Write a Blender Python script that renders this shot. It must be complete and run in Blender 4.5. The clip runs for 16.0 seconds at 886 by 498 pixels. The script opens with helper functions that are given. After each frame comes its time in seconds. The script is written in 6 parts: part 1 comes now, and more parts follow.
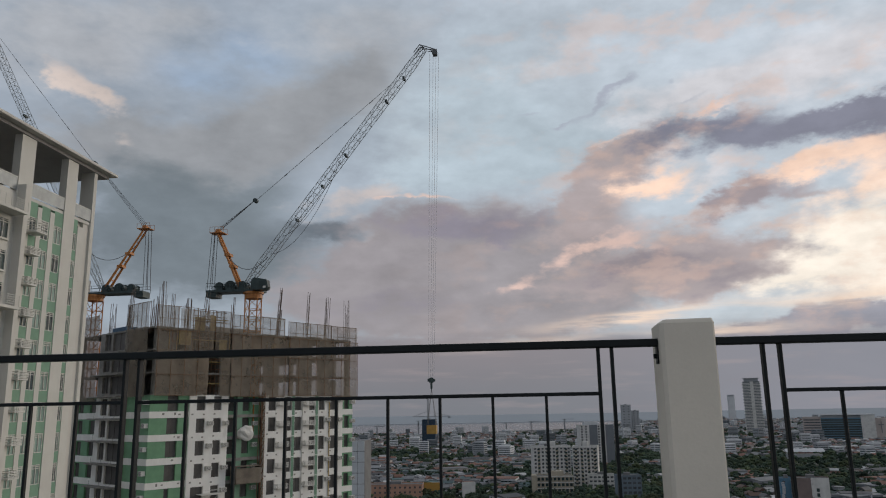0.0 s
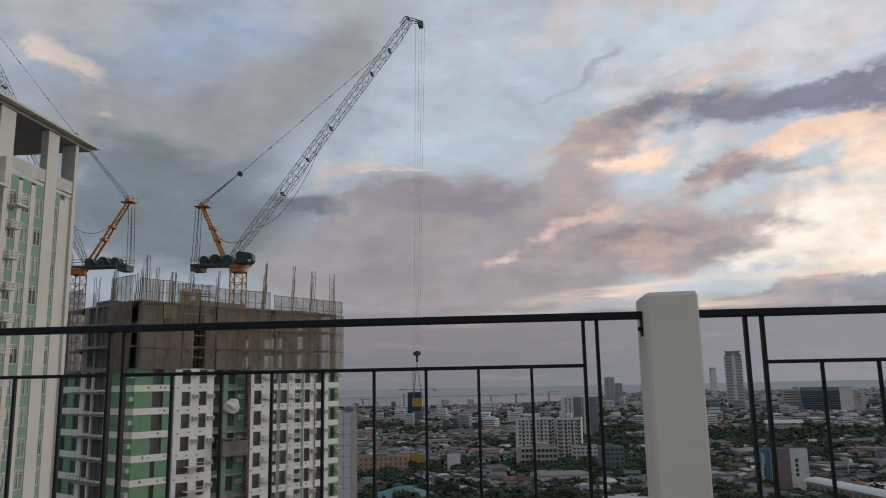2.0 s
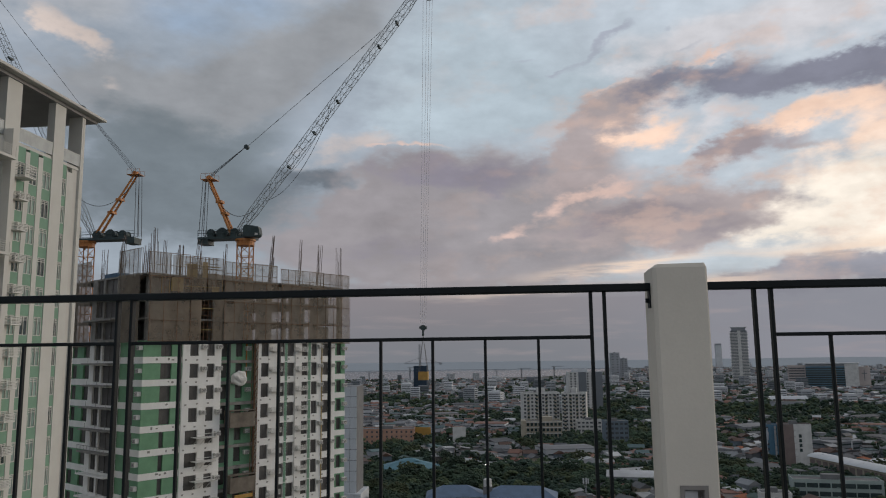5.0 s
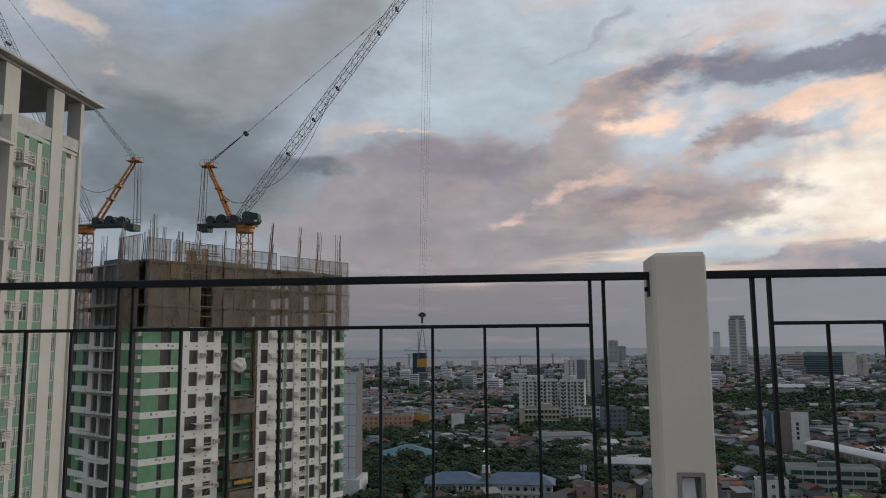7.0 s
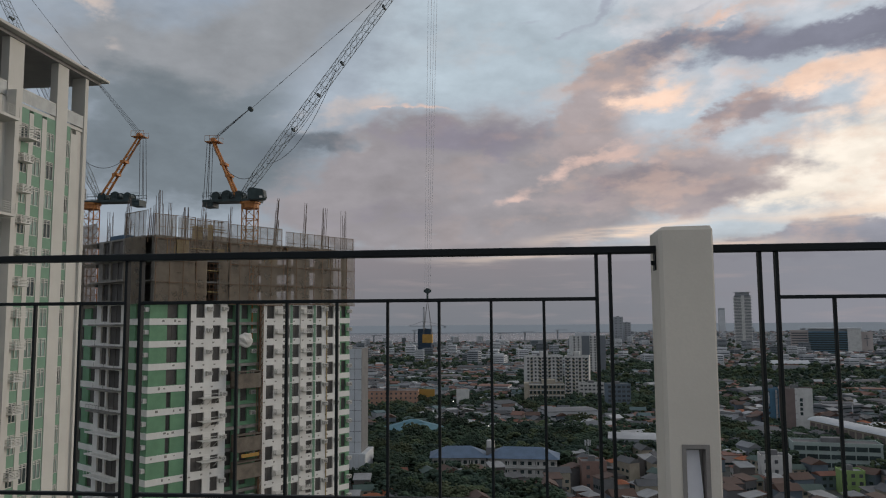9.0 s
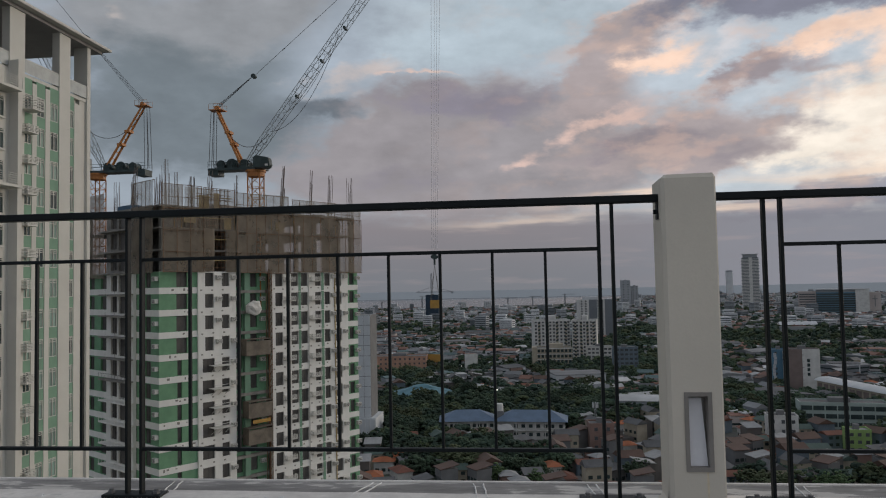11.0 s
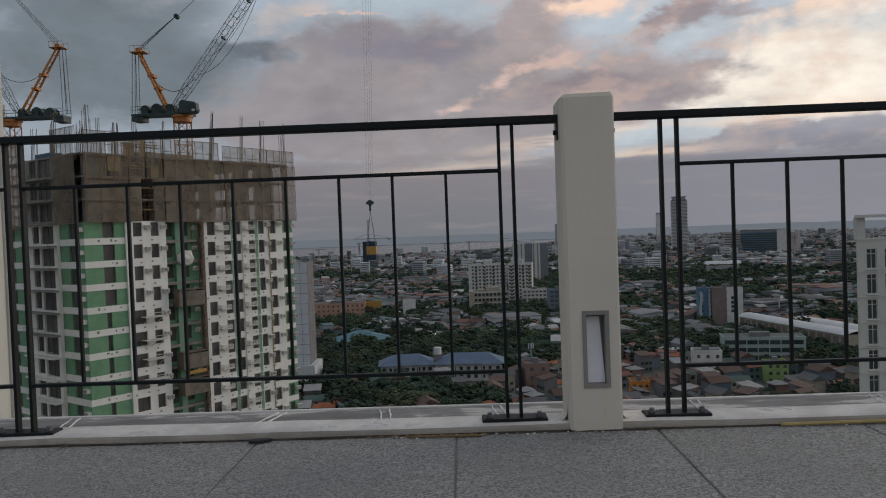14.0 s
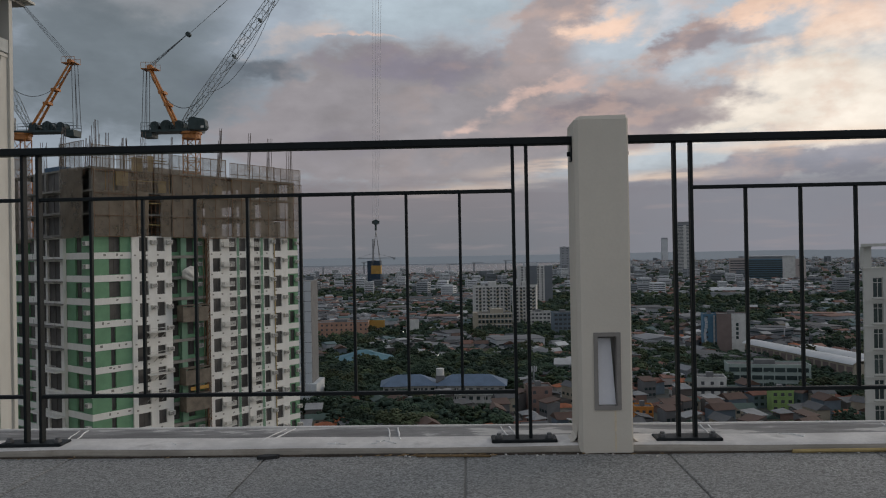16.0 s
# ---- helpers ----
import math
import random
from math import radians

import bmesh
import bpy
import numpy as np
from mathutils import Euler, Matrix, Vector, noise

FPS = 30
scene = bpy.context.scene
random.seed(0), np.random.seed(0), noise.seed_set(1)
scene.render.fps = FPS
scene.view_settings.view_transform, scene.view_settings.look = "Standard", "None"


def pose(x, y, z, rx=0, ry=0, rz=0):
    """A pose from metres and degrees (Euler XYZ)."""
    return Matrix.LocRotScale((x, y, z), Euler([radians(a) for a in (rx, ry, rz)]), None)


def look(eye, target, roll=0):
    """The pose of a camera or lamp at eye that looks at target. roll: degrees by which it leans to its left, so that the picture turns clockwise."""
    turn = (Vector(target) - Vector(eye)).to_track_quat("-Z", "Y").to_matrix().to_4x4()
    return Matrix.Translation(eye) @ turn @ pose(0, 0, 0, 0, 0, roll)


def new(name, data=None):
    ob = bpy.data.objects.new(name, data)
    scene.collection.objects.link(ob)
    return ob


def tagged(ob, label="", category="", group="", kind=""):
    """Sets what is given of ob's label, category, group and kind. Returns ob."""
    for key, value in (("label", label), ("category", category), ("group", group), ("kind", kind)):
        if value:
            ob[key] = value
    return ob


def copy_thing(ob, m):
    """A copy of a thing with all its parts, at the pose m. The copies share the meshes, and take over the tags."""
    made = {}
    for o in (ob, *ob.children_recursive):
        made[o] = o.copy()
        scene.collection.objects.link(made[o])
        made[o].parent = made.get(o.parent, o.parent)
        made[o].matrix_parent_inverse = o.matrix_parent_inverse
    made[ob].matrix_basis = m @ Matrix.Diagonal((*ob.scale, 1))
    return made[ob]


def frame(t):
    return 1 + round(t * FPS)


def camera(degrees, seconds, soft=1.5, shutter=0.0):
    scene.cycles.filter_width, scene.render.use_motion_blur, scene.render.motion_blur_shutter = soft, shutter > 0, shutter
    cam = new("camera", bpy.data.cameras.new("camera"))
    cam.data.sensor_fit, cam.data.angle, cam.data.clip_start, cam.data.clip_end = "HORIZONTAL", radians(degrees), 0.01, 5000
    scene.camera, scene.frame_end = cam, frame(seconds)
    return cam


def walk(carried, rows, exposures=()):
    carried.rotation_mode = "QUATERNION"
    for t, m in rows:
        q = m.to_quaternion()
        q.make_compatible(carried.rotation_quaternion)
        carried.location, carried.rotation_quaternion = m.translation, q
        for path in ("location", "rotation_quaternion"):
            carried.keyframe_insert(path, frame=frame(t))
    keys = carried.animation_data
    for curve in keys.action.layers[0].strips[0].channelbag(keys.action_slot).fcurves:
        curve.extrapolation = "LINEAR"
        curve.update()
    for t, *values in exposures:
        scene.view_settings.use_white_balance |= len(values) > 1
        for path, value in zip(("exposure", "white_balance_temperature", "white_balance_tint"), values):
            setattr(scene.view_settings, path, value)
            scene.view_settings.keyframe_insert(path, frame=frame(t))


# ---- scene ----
cam = camera(60.6, 16.0, 1.1)
PATH = [
    (0, (0.499, 0.396, 0.888), (0.301, 2.342, 1.306), -1.0),
    (0.5, (0.497, 0.399, 0.886), (0.323, 2.351, 1.287), -1.2),
    (1, (0.497, 0.393, 0.882), (0.325, 2.347, 1.273), -1.0),
    (1.5, (0.498, 0.402, 0.885), (0.33, 2.362, 1.245), -1.1),
    (2, (0.497, 0.397, 0.885), (0.334, 2.36, 1.235), -1.1),
    (2.5, (0.493, 0.393, 0.883), (0.327, 2.355, 1.231), -1.1),
    (3, (0.497, 0.398, 0.879), (0.317, 2.359, 1.23), -1.0),
    (3.5, (0.498, 0.402, 0.882), (0.316, 2.364, 1.229), -1.0),
    (4, (0.493, 0.403, 0.879), (0.309, 2.366, 1.215), -0.9),
    (4.5, (0.493, 0.405, 0.876), (0.309, 2.372, 1.191), -0.9),
    (5, (0.493, 0.411, 0.873), (0.311, 2.382, 1.157), -0.7),
    (7.5, (0.49, 0.398, 0.874), (0.309, 2.374, 1.125), -0.5),
    (8, (0.489, 0.403, 0.871), (0.306, 2.379, 1.12), -0.5),
    (8.5, (0.492, 0.403, 0.869), (0.299, 2.382, 1.079), -0.4),
    (9, (0.487, 0.398, 0.865), (0.291, 2.38, 1.054), -0.4),
    (11.3, (0.516, 0.421, 0.805), (0.3, 2.407, 0.889), -1.2),
    (11.5, (0.522, 0.418, 0.795), (0.316, 2.406, 0.869), -1.4),
    (12, (0.517, 0.418, 0.771), (0.324, 2.408, 0.816), -1.4),
    (12.5, (0.515, 0.433, 0.756), (0.326, 2.424, 0.753), -0.8),
    (13, (0.577, 0.453, 0.758), (0.402, 2.445, 0.714), -1.0),
    (13.5, (0.632, 0.473, 0.747), (0.534, 2.47, 0.691), -1.9),
    (14, (0.623, 0.473, 0.742), (0.569, 2.471, 0.695), -2.1),
    (14.5, (0.614, 0.477, 0.735), (0.569, 2.476, 0.703), -1.9),
    (15, (0.61, 0.476, 0.734), (0.567, 2.475, 0.71), -1.6),
    (15.5, (0.605, 0.473, 0.734), (0.558, 2.472, 0.727), -1.4),
    (16, (0.597, 0.466, 0.736), (0.532, 2.465, 0.744), -1.0),
]
EXPOSURES = [(0, 0.1), (5, 0.08), (9, 0.06), (12.5, 0.03), (16, -0.05)]
walk(cam, [(t, look(eye, target, roll)) for t, eye, target, roll in PATH], EXPOSURES)

# ---- light ----
SUN_AZ, SUN_EL = 58.0, 11.0
EXPOSURE = 0.0


class Net:
    """Small helper round a node tree."""

    def __init__(self, tree):
        self.t = tree

    def n(self, kind, **inputs):
        nd = self.t.nodes.new(kind)
        return nd

    def put(self, sock, v):
        if isinstance(v, bpy.types.NodeSocket):
            self.t.links.new(v, sock)
        elif isinstance(v, (tuple, list)):
            sock.default_value = (*v, 1.0)[:len(sock.default_value)] if len(v) == 3 else v
        else:
            sock.default_value = v

    def m(self, op, a, b=0.0, c=0.0, clamp=False):
        nd = self.t.nodes.new("ShaderNodeMath")
        nd.operation, nd.use_clamp = op, clamp
        for s, v in zip(nd.inputs, (a, b, c)):
            self.put(s, v)
        return nd.outputs[0]

    def mix(self, f, a, b, blend="MIX"):
        nd = self.t.nodes.new("ShaderNodeMix")
        nd.data_type, nd.blend_type, nd.clamp_factor = "RGBA", blend, True
        self.put(nd.inputs[0], f)
        self.put(nd.inputs[6], a)
        self.put(nd.inputs[7], b)
        return nd.outputs[2]

    def ramp(self, f, lo, hi):
        nd = self.t.nodes.new("ShaderNodeMapRange")
        nd.interpolation_type = "SMOOTHSTEP"
        for s, v in zip(nd.inputs, (f, lo, hi, 0.0, 1.0)):
            self.put(s, v)
        return nd.outputs[0]

    def noise(self, vec, scale, detail=6.0, rough=0.55, dist=0.0):
        nd = self.t.nodes.new("ShaderNodeTexNoise")
        self.put(nd.inputs["Vector"], vec)
        nd.inputs["Scale"].default_value = scale
        nd.inputs["Detail"].default_value = detail
        nd.inputs["Roughness"].default_value = rough
        nd.inputs["Distortion"].default_value = dist
        return nd.outputs[0]


def build_sky():
    """Evening cloud cover: azimuth and elevation in degrees, azimuth 0 along +y, growing towards +x."""
    w = bpy.data.worlds.new("evening_sky")
    scene.world = w
    w.use_nodes = True
    k = Net(w.node_tree)
    bg = w.node_tree.nodes["Background"]
    d = k.n("ShaderNodeTexCoord").outputs["Generated"]
    sep = k.n("ShaderNodeSeparateXYZ")
    k.put(sep.inputs[0], d)
    x, y, z = sep.outputs
    az = k.m("MULTIPLY", k.m("ARCTAN2", x, y), 57.2958)
    el = k.m("MULTIPLY", k.m("ARCSINE", z), 57.2958)
    mp = k.n("ShaderNodeMapping")
    mp.inputs["Scale"].default_value = (1, 1, 2.0)
    k.put(mp.inputs[0], d)
    v = mp.outputs[0]
    n1 = k.noise(v, 5.5, 7.0, 0.52)
    mp2 = k.n("ShaderNodeMapping")
    mp2.inputs["Scale"].default_value = (1, 1, 2.0)
    mp2.inputs["Location"].default_value = (3.1, 7.7, 1.9)
    k.put(mp2.inputs[0], d)
    v2 = mp2.outputs[0]
    n2 = k.noise(v2, 9.0, 8.0, 0.55)
    n3 = k.noise(v2, 22.0, 8.0, 0.54)
    # the same noise a little further from the sun, for the sides that turn to it
    mp4 = k.n("ShaderNodeMapping")
    mp4.inputs["Scale"].default_value = (1, 1, 2.0)
    mp4.inputs["Location"].default_value = (3.1 + 0.018, 7.7 - 0.008, 1.9 - 0.030)
    k.put(mp4.inputs[0], d)
    shade = k.m("SUBTRACT", k.noise(mp4.outputs[0], 9.0, 8.0, 0.55), n2)
    n5 = k.noise(v, 64.0, 6.0, 0.60)
    azw = k.m("ADD", az, k.m("MULTIPLY", k.m("SUBTRACT", n1, 0.5), 4.5))
    azw = k.m("ADD", azw, k.m("MULTIPLY", k.m("SUBTRACT", n3, 0.5), 4.5))
    elw = k.m("ADD", el, k.m("MULTIPLY", k.m("SUBTRACT", n2, 0.5), 4.5))
    elw = k.m("ADD", elw, k.m("MULTIPLY", k.m("SUBTRACT", n5, 0.5), 0.9))

    def blob(a, e, ra, re, rot, wt, u=azw, s=elw):
        c, q = math.cos(radians(rot)), math.sin(radians(rot))
        da, de = k.m("SUBTRACT", u, a), k.m("SUBTRACT", s, e)
        p = k.m("ADD", k.m("MULTIPLY", da, c / ra), k.m("MULTIPLY", de, q / ra))
        r = k.m("ADD", k.m("MULTIPLY", da, -q / re), k.m("MULTIPLY", de, c / re))
        g = k.m("EXPONENT", k.m("MULTIPLY", k.m("ADD", k.m("MULTIPLY", p, p), k.m("MULTIPLY", r, r)), -1.0))
        return k.m("MULTIPLY", g, wt)

    def total(rows, **kw):
        out = blob(*rows[0], **kw)
        for row in rows[1:]:
            out = k.m("ADD", out, blob(*row, **kw))
        return out

    def tint(r, g, b):
        return tuple((c / 255.0) ** 2.2 * q for c, q in zip((r, g, b), (1.04, 1.02, 0.985)))

    fine = k.m("ADD", k.m("MULTIPLY", n3, 0.82), k.m("MULTIPLY", n5, 0.18))

    def layer(under, tone, ragged, lo, hi, rows):
        """One bank of cloud, or a gap, over what lies behind it, with ragged soft edges."""
        g = total(rows)
        edge = k.m("MULTIPLY", g, 2.5, clamp=True)
        f = k.m("ADD", g, k.m("MULTIPLY", k.m("MULTIPLY", k.m("SUBTRACT", fine, 0.5), edge), ragged * 2.4))
        return k.mix(k.m("MULTIPLY", k.ramp(f, lo - 0.12, hi + 0.25), 0.94), under, tone)

    # clear sky, then the banks from high to low
    clear = k.mix(k.ramp(az, -24.0, 14.0), tint(152, 163, 178), tint(184, 195, 208))
    nish = k.n("ShaderNodeTexSky")
    nish.sky_type, nish.sun_disc = "NISHITA", False
    nish.sun_elevation, nish.sun_rotation = radians(SUN_EL), radians(SUN_AZ)
    col = k.mix(0.08, clear, k.mix(1.0, nish.outputs[0], (0.12, 0.12, 0.12), "MULTIPLY"))
    back = k.m("MAXIMUM", k.ramp(k.m("ABSOLUTE", az), 42.0, 75.0), k.ramp(el, 28.0, 40.0))
    back = k.m("MULTIPLY", back, k.ramp(n1, 0.36, 0.62))
    col = k.mix(k.m("MULTIPLY", back, 0.8), col, tint(146, 149, 160))
    # blue gaps
    col = layer(col, tint(142, 162, 188), 0.5, 0.1, 1, ((-20.4, 26.4, 3.8, 1.71, -15, 0.9), (-27.3, 24.3, 5.2, 1.37, 0, 0.7), (-24.3, 23.5, 2.8, 1.28, 0, 0.5),))
    # clear pale blue
    col = layer(col, tint(170, 185, 198), 0.35, 0.1, 0.9, ((-2.6, 22.6, 8.8, 5.12, 0, 1), (0.8, 18.3, 5.8, 1.92, 0, 1), (9.2, 20.1, 5.5, 2.56, 20, 0.6), (-6.8, 18.1, 3.6, 2.14, 0, 0.7),))
    # pinkish veil
    col = layer(col, tint(201, 202, 210), 0.5, 0.15, 1, ((18.0, 22.5, 9.2, 1.62, 4, 1), (23.7, 23.2, 7.4, 2.56, 0, 0.7), (12.6, 21.5, 5.0, 1.11, 10, 0.7), (4.3, 25.4, 5.7, 1.28, 10, 0.35),))
    # thin grey veil
    col = layer(col, tint(162, 167, 176), 0.7, 0.15, 0.95, ((-35.0, 24.9, 8.0, 2.99, 0, 1), (-27.1, 27.4, 7.7, 1.45, 0, 0.7), (-12.2, 27.9, 5.3, 2.56, 0, 0.85), (-30.8, 24.2, 3.3, 1.71, 0, 0.4),))
    # grey diagonal bank
    col = layer(col, tint(141, 145, 152), 0.6, 0.2, 0.9, ((-15.7, 22.9, 5.8, 2.65, 18, 1), (-20.4, 19.4, 6.8, 2.65, 22, 1.1), (-26.5, 18.5, 5.9, 2.35, 0, 0.9), (-11.2, 25.1, 2.6, 2.56, 40, 0.6), (-32.2, 18.6, 5.0, 1.71, 0, 0.7),))
    # slate bank
    col = layer(col, tint(109, 119, 128), 0.6, 0.2, 0.95, ((-25.0, 14.0, 8.4, 2.56, 0, 1.1), (-28.7, 11.2, 7.0, 2.99, 0, 1), (-20.5, 10.7, 5.6, 2.56, 0, 1), (-27.9, 16.4, 5.8, 1.49, 0, 0.7), (-19.0, 16.6, 4.0, 1.54, 20, 0.6),))
    # slate tail
    col = layer(col, tint(105, 114, 125), 0.5, 0.25, 0.8, ((-14.9, 13.0, 3.2, 0.85, -8, 1.1), (-18.0, 12.0, 2.6, 1.11, 0, 0.7),))
    # pale gap
    col = layer(col, tint(184, 177, 178), 0.8, 0.25, 0.95, ((-13.4, 15.9, 3.3, 0.94, 10, 0.9), (-9.9, 16.6, 2.2, 0.68, 0, 0.8), (-14.3, 14.4, 1.8, 0.51, 15, 0.6),))
    # white gap
    col = layer(col, tint(201, 201, 207), 0.6, 0.3, 0.9, ((-11.4, 12.8, 1.3, 0.64, 10, 1), (-12.1, 14.1, 1.1, 0.43, 20, 0.6),))
    # mauve bank
    col = layer(col, tint(146, 142, 148), 0.55, 0.25, 0.75, ((-4.2, 12.9, 7.9, 2.65, 0, 1.3), (-7.8, 10.0, 6.5, 2.99, 0, 1.2), (0.5, 10.7, 6.5, 2.65, 0, 1.1), (-12.1, 8.3, 7.3, 2.22, 0, 1.1), (-3.1, 6.9, 10.3, 1.71, 0, 1), (3.4, 8.4, 7.3, 2.14, 0, 0.9),))
    # mauve shade
    col = layer(col, tint(131, 128, 142), 0.7, 0.25, 0.9, ((-5.1, 13.9, 5.5, 1.02, 0, 1), (-2.0, 12.9, 3.1, 0.94, 0, 0.7), (-9.5, 7.7, 5.6, 1.11, 0, 0.6), (1.9, 14.2, 2.2, 0.77, 10, 0.5),))
    # rose bank
    col = layer(col, tint(162, 152, 155), 0.6, 0.25, 0.8, ((5.9, 16.1, 3.8, 1.71, 32, 1.1), (9.5, 18.2, 3.4, 1.45, 22, 1.1), (10.4, 9.3, 10.0, 1.54, 3, 1.1), (16.7, 10.2, 5.0, 1.54, 10, 1), (5.7, 13.3, 3.5, 1.96, 20, 0.9), (11.8, 11.7, 4.8, 1.54, 0, 0.9),))
    # dark crest
    col = layer(col, tint(121, 123, 140), 0.6, 0.25, 0.85, ((21.6, 18.5, 6.8, 1.15, 3, 1.2), (15.5, 19.3, 3.6, 1.02, 8, 1), (11.0, 18.8, 2.7, 0.94, 22, 0.7), (23.9, 19.4, 2.7, 0.64, 6, 0.9), (27.5, 18.7, 2.7, 1.45, 10, 1.1), (28.5, 16.7, 4.0, 1.28, 0, 1),))
    # mid greys
    col = layer(col, tint(150, 141, 148), 0.8, 0.3, 0.9, ((14.5, 13.6, 3.2, 0.77, 25, 1), (17.2, 14.8, 2.0, 1.11, 30, 1), (19.9, 14.6, 1.7, 1.11, 30, 0.85), (21.8, 13.9, 2.0, 0.51, 5, 0.6), (19.4, 11.3, 2.2, 0.60, 8, 0.7), (22.9, 11.7, 1.7, 0.34, 5, 0.5),))
    # grey shade
    col = layer(col, tint(133, 128, 138), 0.9, 0.35, 1, ((11.7, 10.6, 5.2, 0.94, 5, 0.9), (15.5, 9.3, 4.8, 0.77, 8, 0.8), (7.2, 9.5, 5.2, 0.68, 0, 0.6), (17.1, 14.6, 1.5, 0.68, 30, 0.6),))
    # rim glow
    col = layer(col, tint(222, 190, 176), 0.8, 0.35, 1, ((14.6, 20.4, 2.7, 0.34, 14, 0.9), (7.4, 19.0, 1.8, 0.38, 30, 0.7), (9.6, 19.7, 1.4, 0.34, 15, 0.5), (-6.4, 16.0, 2.0, 0.26, 0, 0.8), (-9.9, 15.9, 1.3, 0.34, 0, 0.5),))
    # peach light
    col = layer(col, tint(241, 209, 190), 0.7, 0.25, 1, ((11.8, 16.5, 2.1, 0.94, 12, 1.1), (9.3, 16.0, 1.9, 0.85, 0, 0.8), (23.2, 16.3, 4.7, 0.73, 7, 1), (19.9, 16.0, 2.4, 0.56, 10, 0.7), (24.2, 13.4, 3.5, 1.02, 10, 0.75), (13.7, 15.2, 1.3, 0.68, 20, 0.5), (27.3, 14.7, 3.5, 1.71, 0, 1),))
    # pale openings
    col = layer(col, tint(206, 206, 213), 0.6, 0.3, 1, ((15.2, 16.3, 1.6, 0.73, 25, 1), (16.3, 17.6, 1.3, 0.43, 10, 0.4), (22.9, 14.5, 1.6, 0.51, 5, 0.5),))
    # rose light
    col = layer(col, tint(208, 182, 175), 1.5, 0.4, 1.5, ((3.5, 10.9, 5.4, 0.56, 17, 1), (8.3, 13.4, 1.8, 2.35, 0, 0.6), (13.5, 12.8, 2.3, 0.60, 5, 0.7), (6.7, 11.9, 2.2, 0.94, 15, 0.7), (0.4, 9.4, 1.7, 0.34, 10, 0.6), (9.7, 11.2, 1.9, 0.51, -10, 0.8),))
    # cream light
    col = layer(col, tint(241, 232, 221), 0.6, 0.2, 1, ((22.6, 8.5, 5.8, 1.54, 4, 1.1), (22.9, 11.2, 3.9, 1.11, 6, 0.8), (25.7, 9.8, 3.9, 2.56, 0, 1.1), (18.3, 8.3, 3.0, 0.60, 6, 0.6),))
    # far cream
    col = layer(col, tint(244, 236, 226), 0.5, 0.2, 1, ((34.6, 9.3, 14.3, 6.41, 0, 1),))
    # low bank
    col = layer(col, tint(147, 149, 163), 0.4, 0.3, 0.75, ((21.9, 5.4, 8.1, 0.73, 3, 1.2), (27.0, 5.7, 6.9, 1.11, 0, 1.2), (16.2, 4.9, 5.1, 0.60, 0, 0.8),))
    # warm left tuft
    col = layer(col, tint(200, 188, 184), 0.9, 0.35, 1, ((-32.5, 21.8, 2.4, 0.85, -38, 1), (-30.7, 21.1, 1.5, 0.51, -30, 0.8), (-29.6, 18.6, 1.0, 0.60, 0, 0.4), (-34.1, 23.1, 1.4, 0.60, -30, 0.5),))
    # wisps
    col = layer(col, tint(157, 164, 180), 0.7, 0.3, 1, ((6.6, 22.1, 3.3, 0.47, 28, 1.1), (9.1, 23.9, 1.1, 0.38, 35, 0.8), (11.7, 23.5, 0.7, 0.38, 0, 0.7), (1.2, 21.7, 1.7, 0.26, 14, 0.6), (13.2, 21.2, 1.8, 0.30, 20, 0.7), (3.4, 20.7, 0.9, 0.26, 20, 0.6),))
    # soft relief inside the banks, warmer on the sides that turn to the sun
    relief = k.m("ADD", 0.52, k.m("MULTIPLY", k.m("ADD", k.m("MULTIPLY", n2, 0.5), k.m("MULTIPLY", fine, 0.5)), 0.96))
    grey = k.n("ShaderNodeCombineColor")
    for s in grey.inputs[:3]:
        k.put(s, relief)
    col = k.mix(1.0, col, grey.outputs[0], "MULTIPLY")
    side = k.m("MULTIPLY", k.ramp(shade, 0.0, 0.16), k.ramp(az, -12.0, 12.0))
    col = k.mix(k.m("MULTIPLY", side, 0.32), col, tint(222, 188, 172))
    # low streaks and the haze bank on the horizon
    mp3 = k.n("ShaderNodeMapping")
    mp3.inputs["Scale"].default_value = (1, 1, 9.0)
    k.put(mp3.inputs[0], d)
    n4 = k.noise(mp3.outputs[0], 6.0, 6.0, 0.55)
    els = k.m("ADD", el, k.m("MULTIPLY", k.m("SUBTRACT", n4, 0.5), 2.0))
    low = k.m("SUBTRACT", 1.0, k.ramp(els, 4.2, 6.4))
    lowcol = k.mix(k.ramp(el, 0.0, 5.0), (0.172, 0.178, 0.199), (0.228, 0.206, 0.222))
    lowcol = k.mix(k.ramp(az, -2.0, 24.0), lowcol, (0.225, 0.228, 0.265))
    lowcol = k.mix(k.m("MULTIPLY", k.ramp(n4, 0.52, 0.68), 0.35), lowcol, (0.35, 0.288, 0.29))
    front = k.m("SUBTRACT", 1.0, k.ramp(k.m("ABSOLUTE", az), 60.0, 100.0))
    col = k.mix(k.m("MULTIPLY", k.m("MULTIPLY", low, 0.94), front), col, lowcol)
    streak = total(((8.2, 6.5, 5.5, 0.36, 5, 1.0), (14, 5.3, 5.0, 0.26, 2, 0.6), (0.5, 4.9, 6.0, 0.3, 2, 0.4), (24, 7.2, 8, 0.55, 2, 0.75)), u=az, s=els)
    streak = k.m("MULTIPLY", streak, k.ramp(n4, 0.30, 0.55), clamp=True)
    col = k.mix(streak, col, (0.90, 0.70, 0.55))
    # below the horizon
    col = k.mix(k.ramp(el, -1.5, -0.2), (0.10, 0.105, 0.11), col)
    k.put(bg.inputs[0], col)
    bg.inputs[1].default_value = 1.0


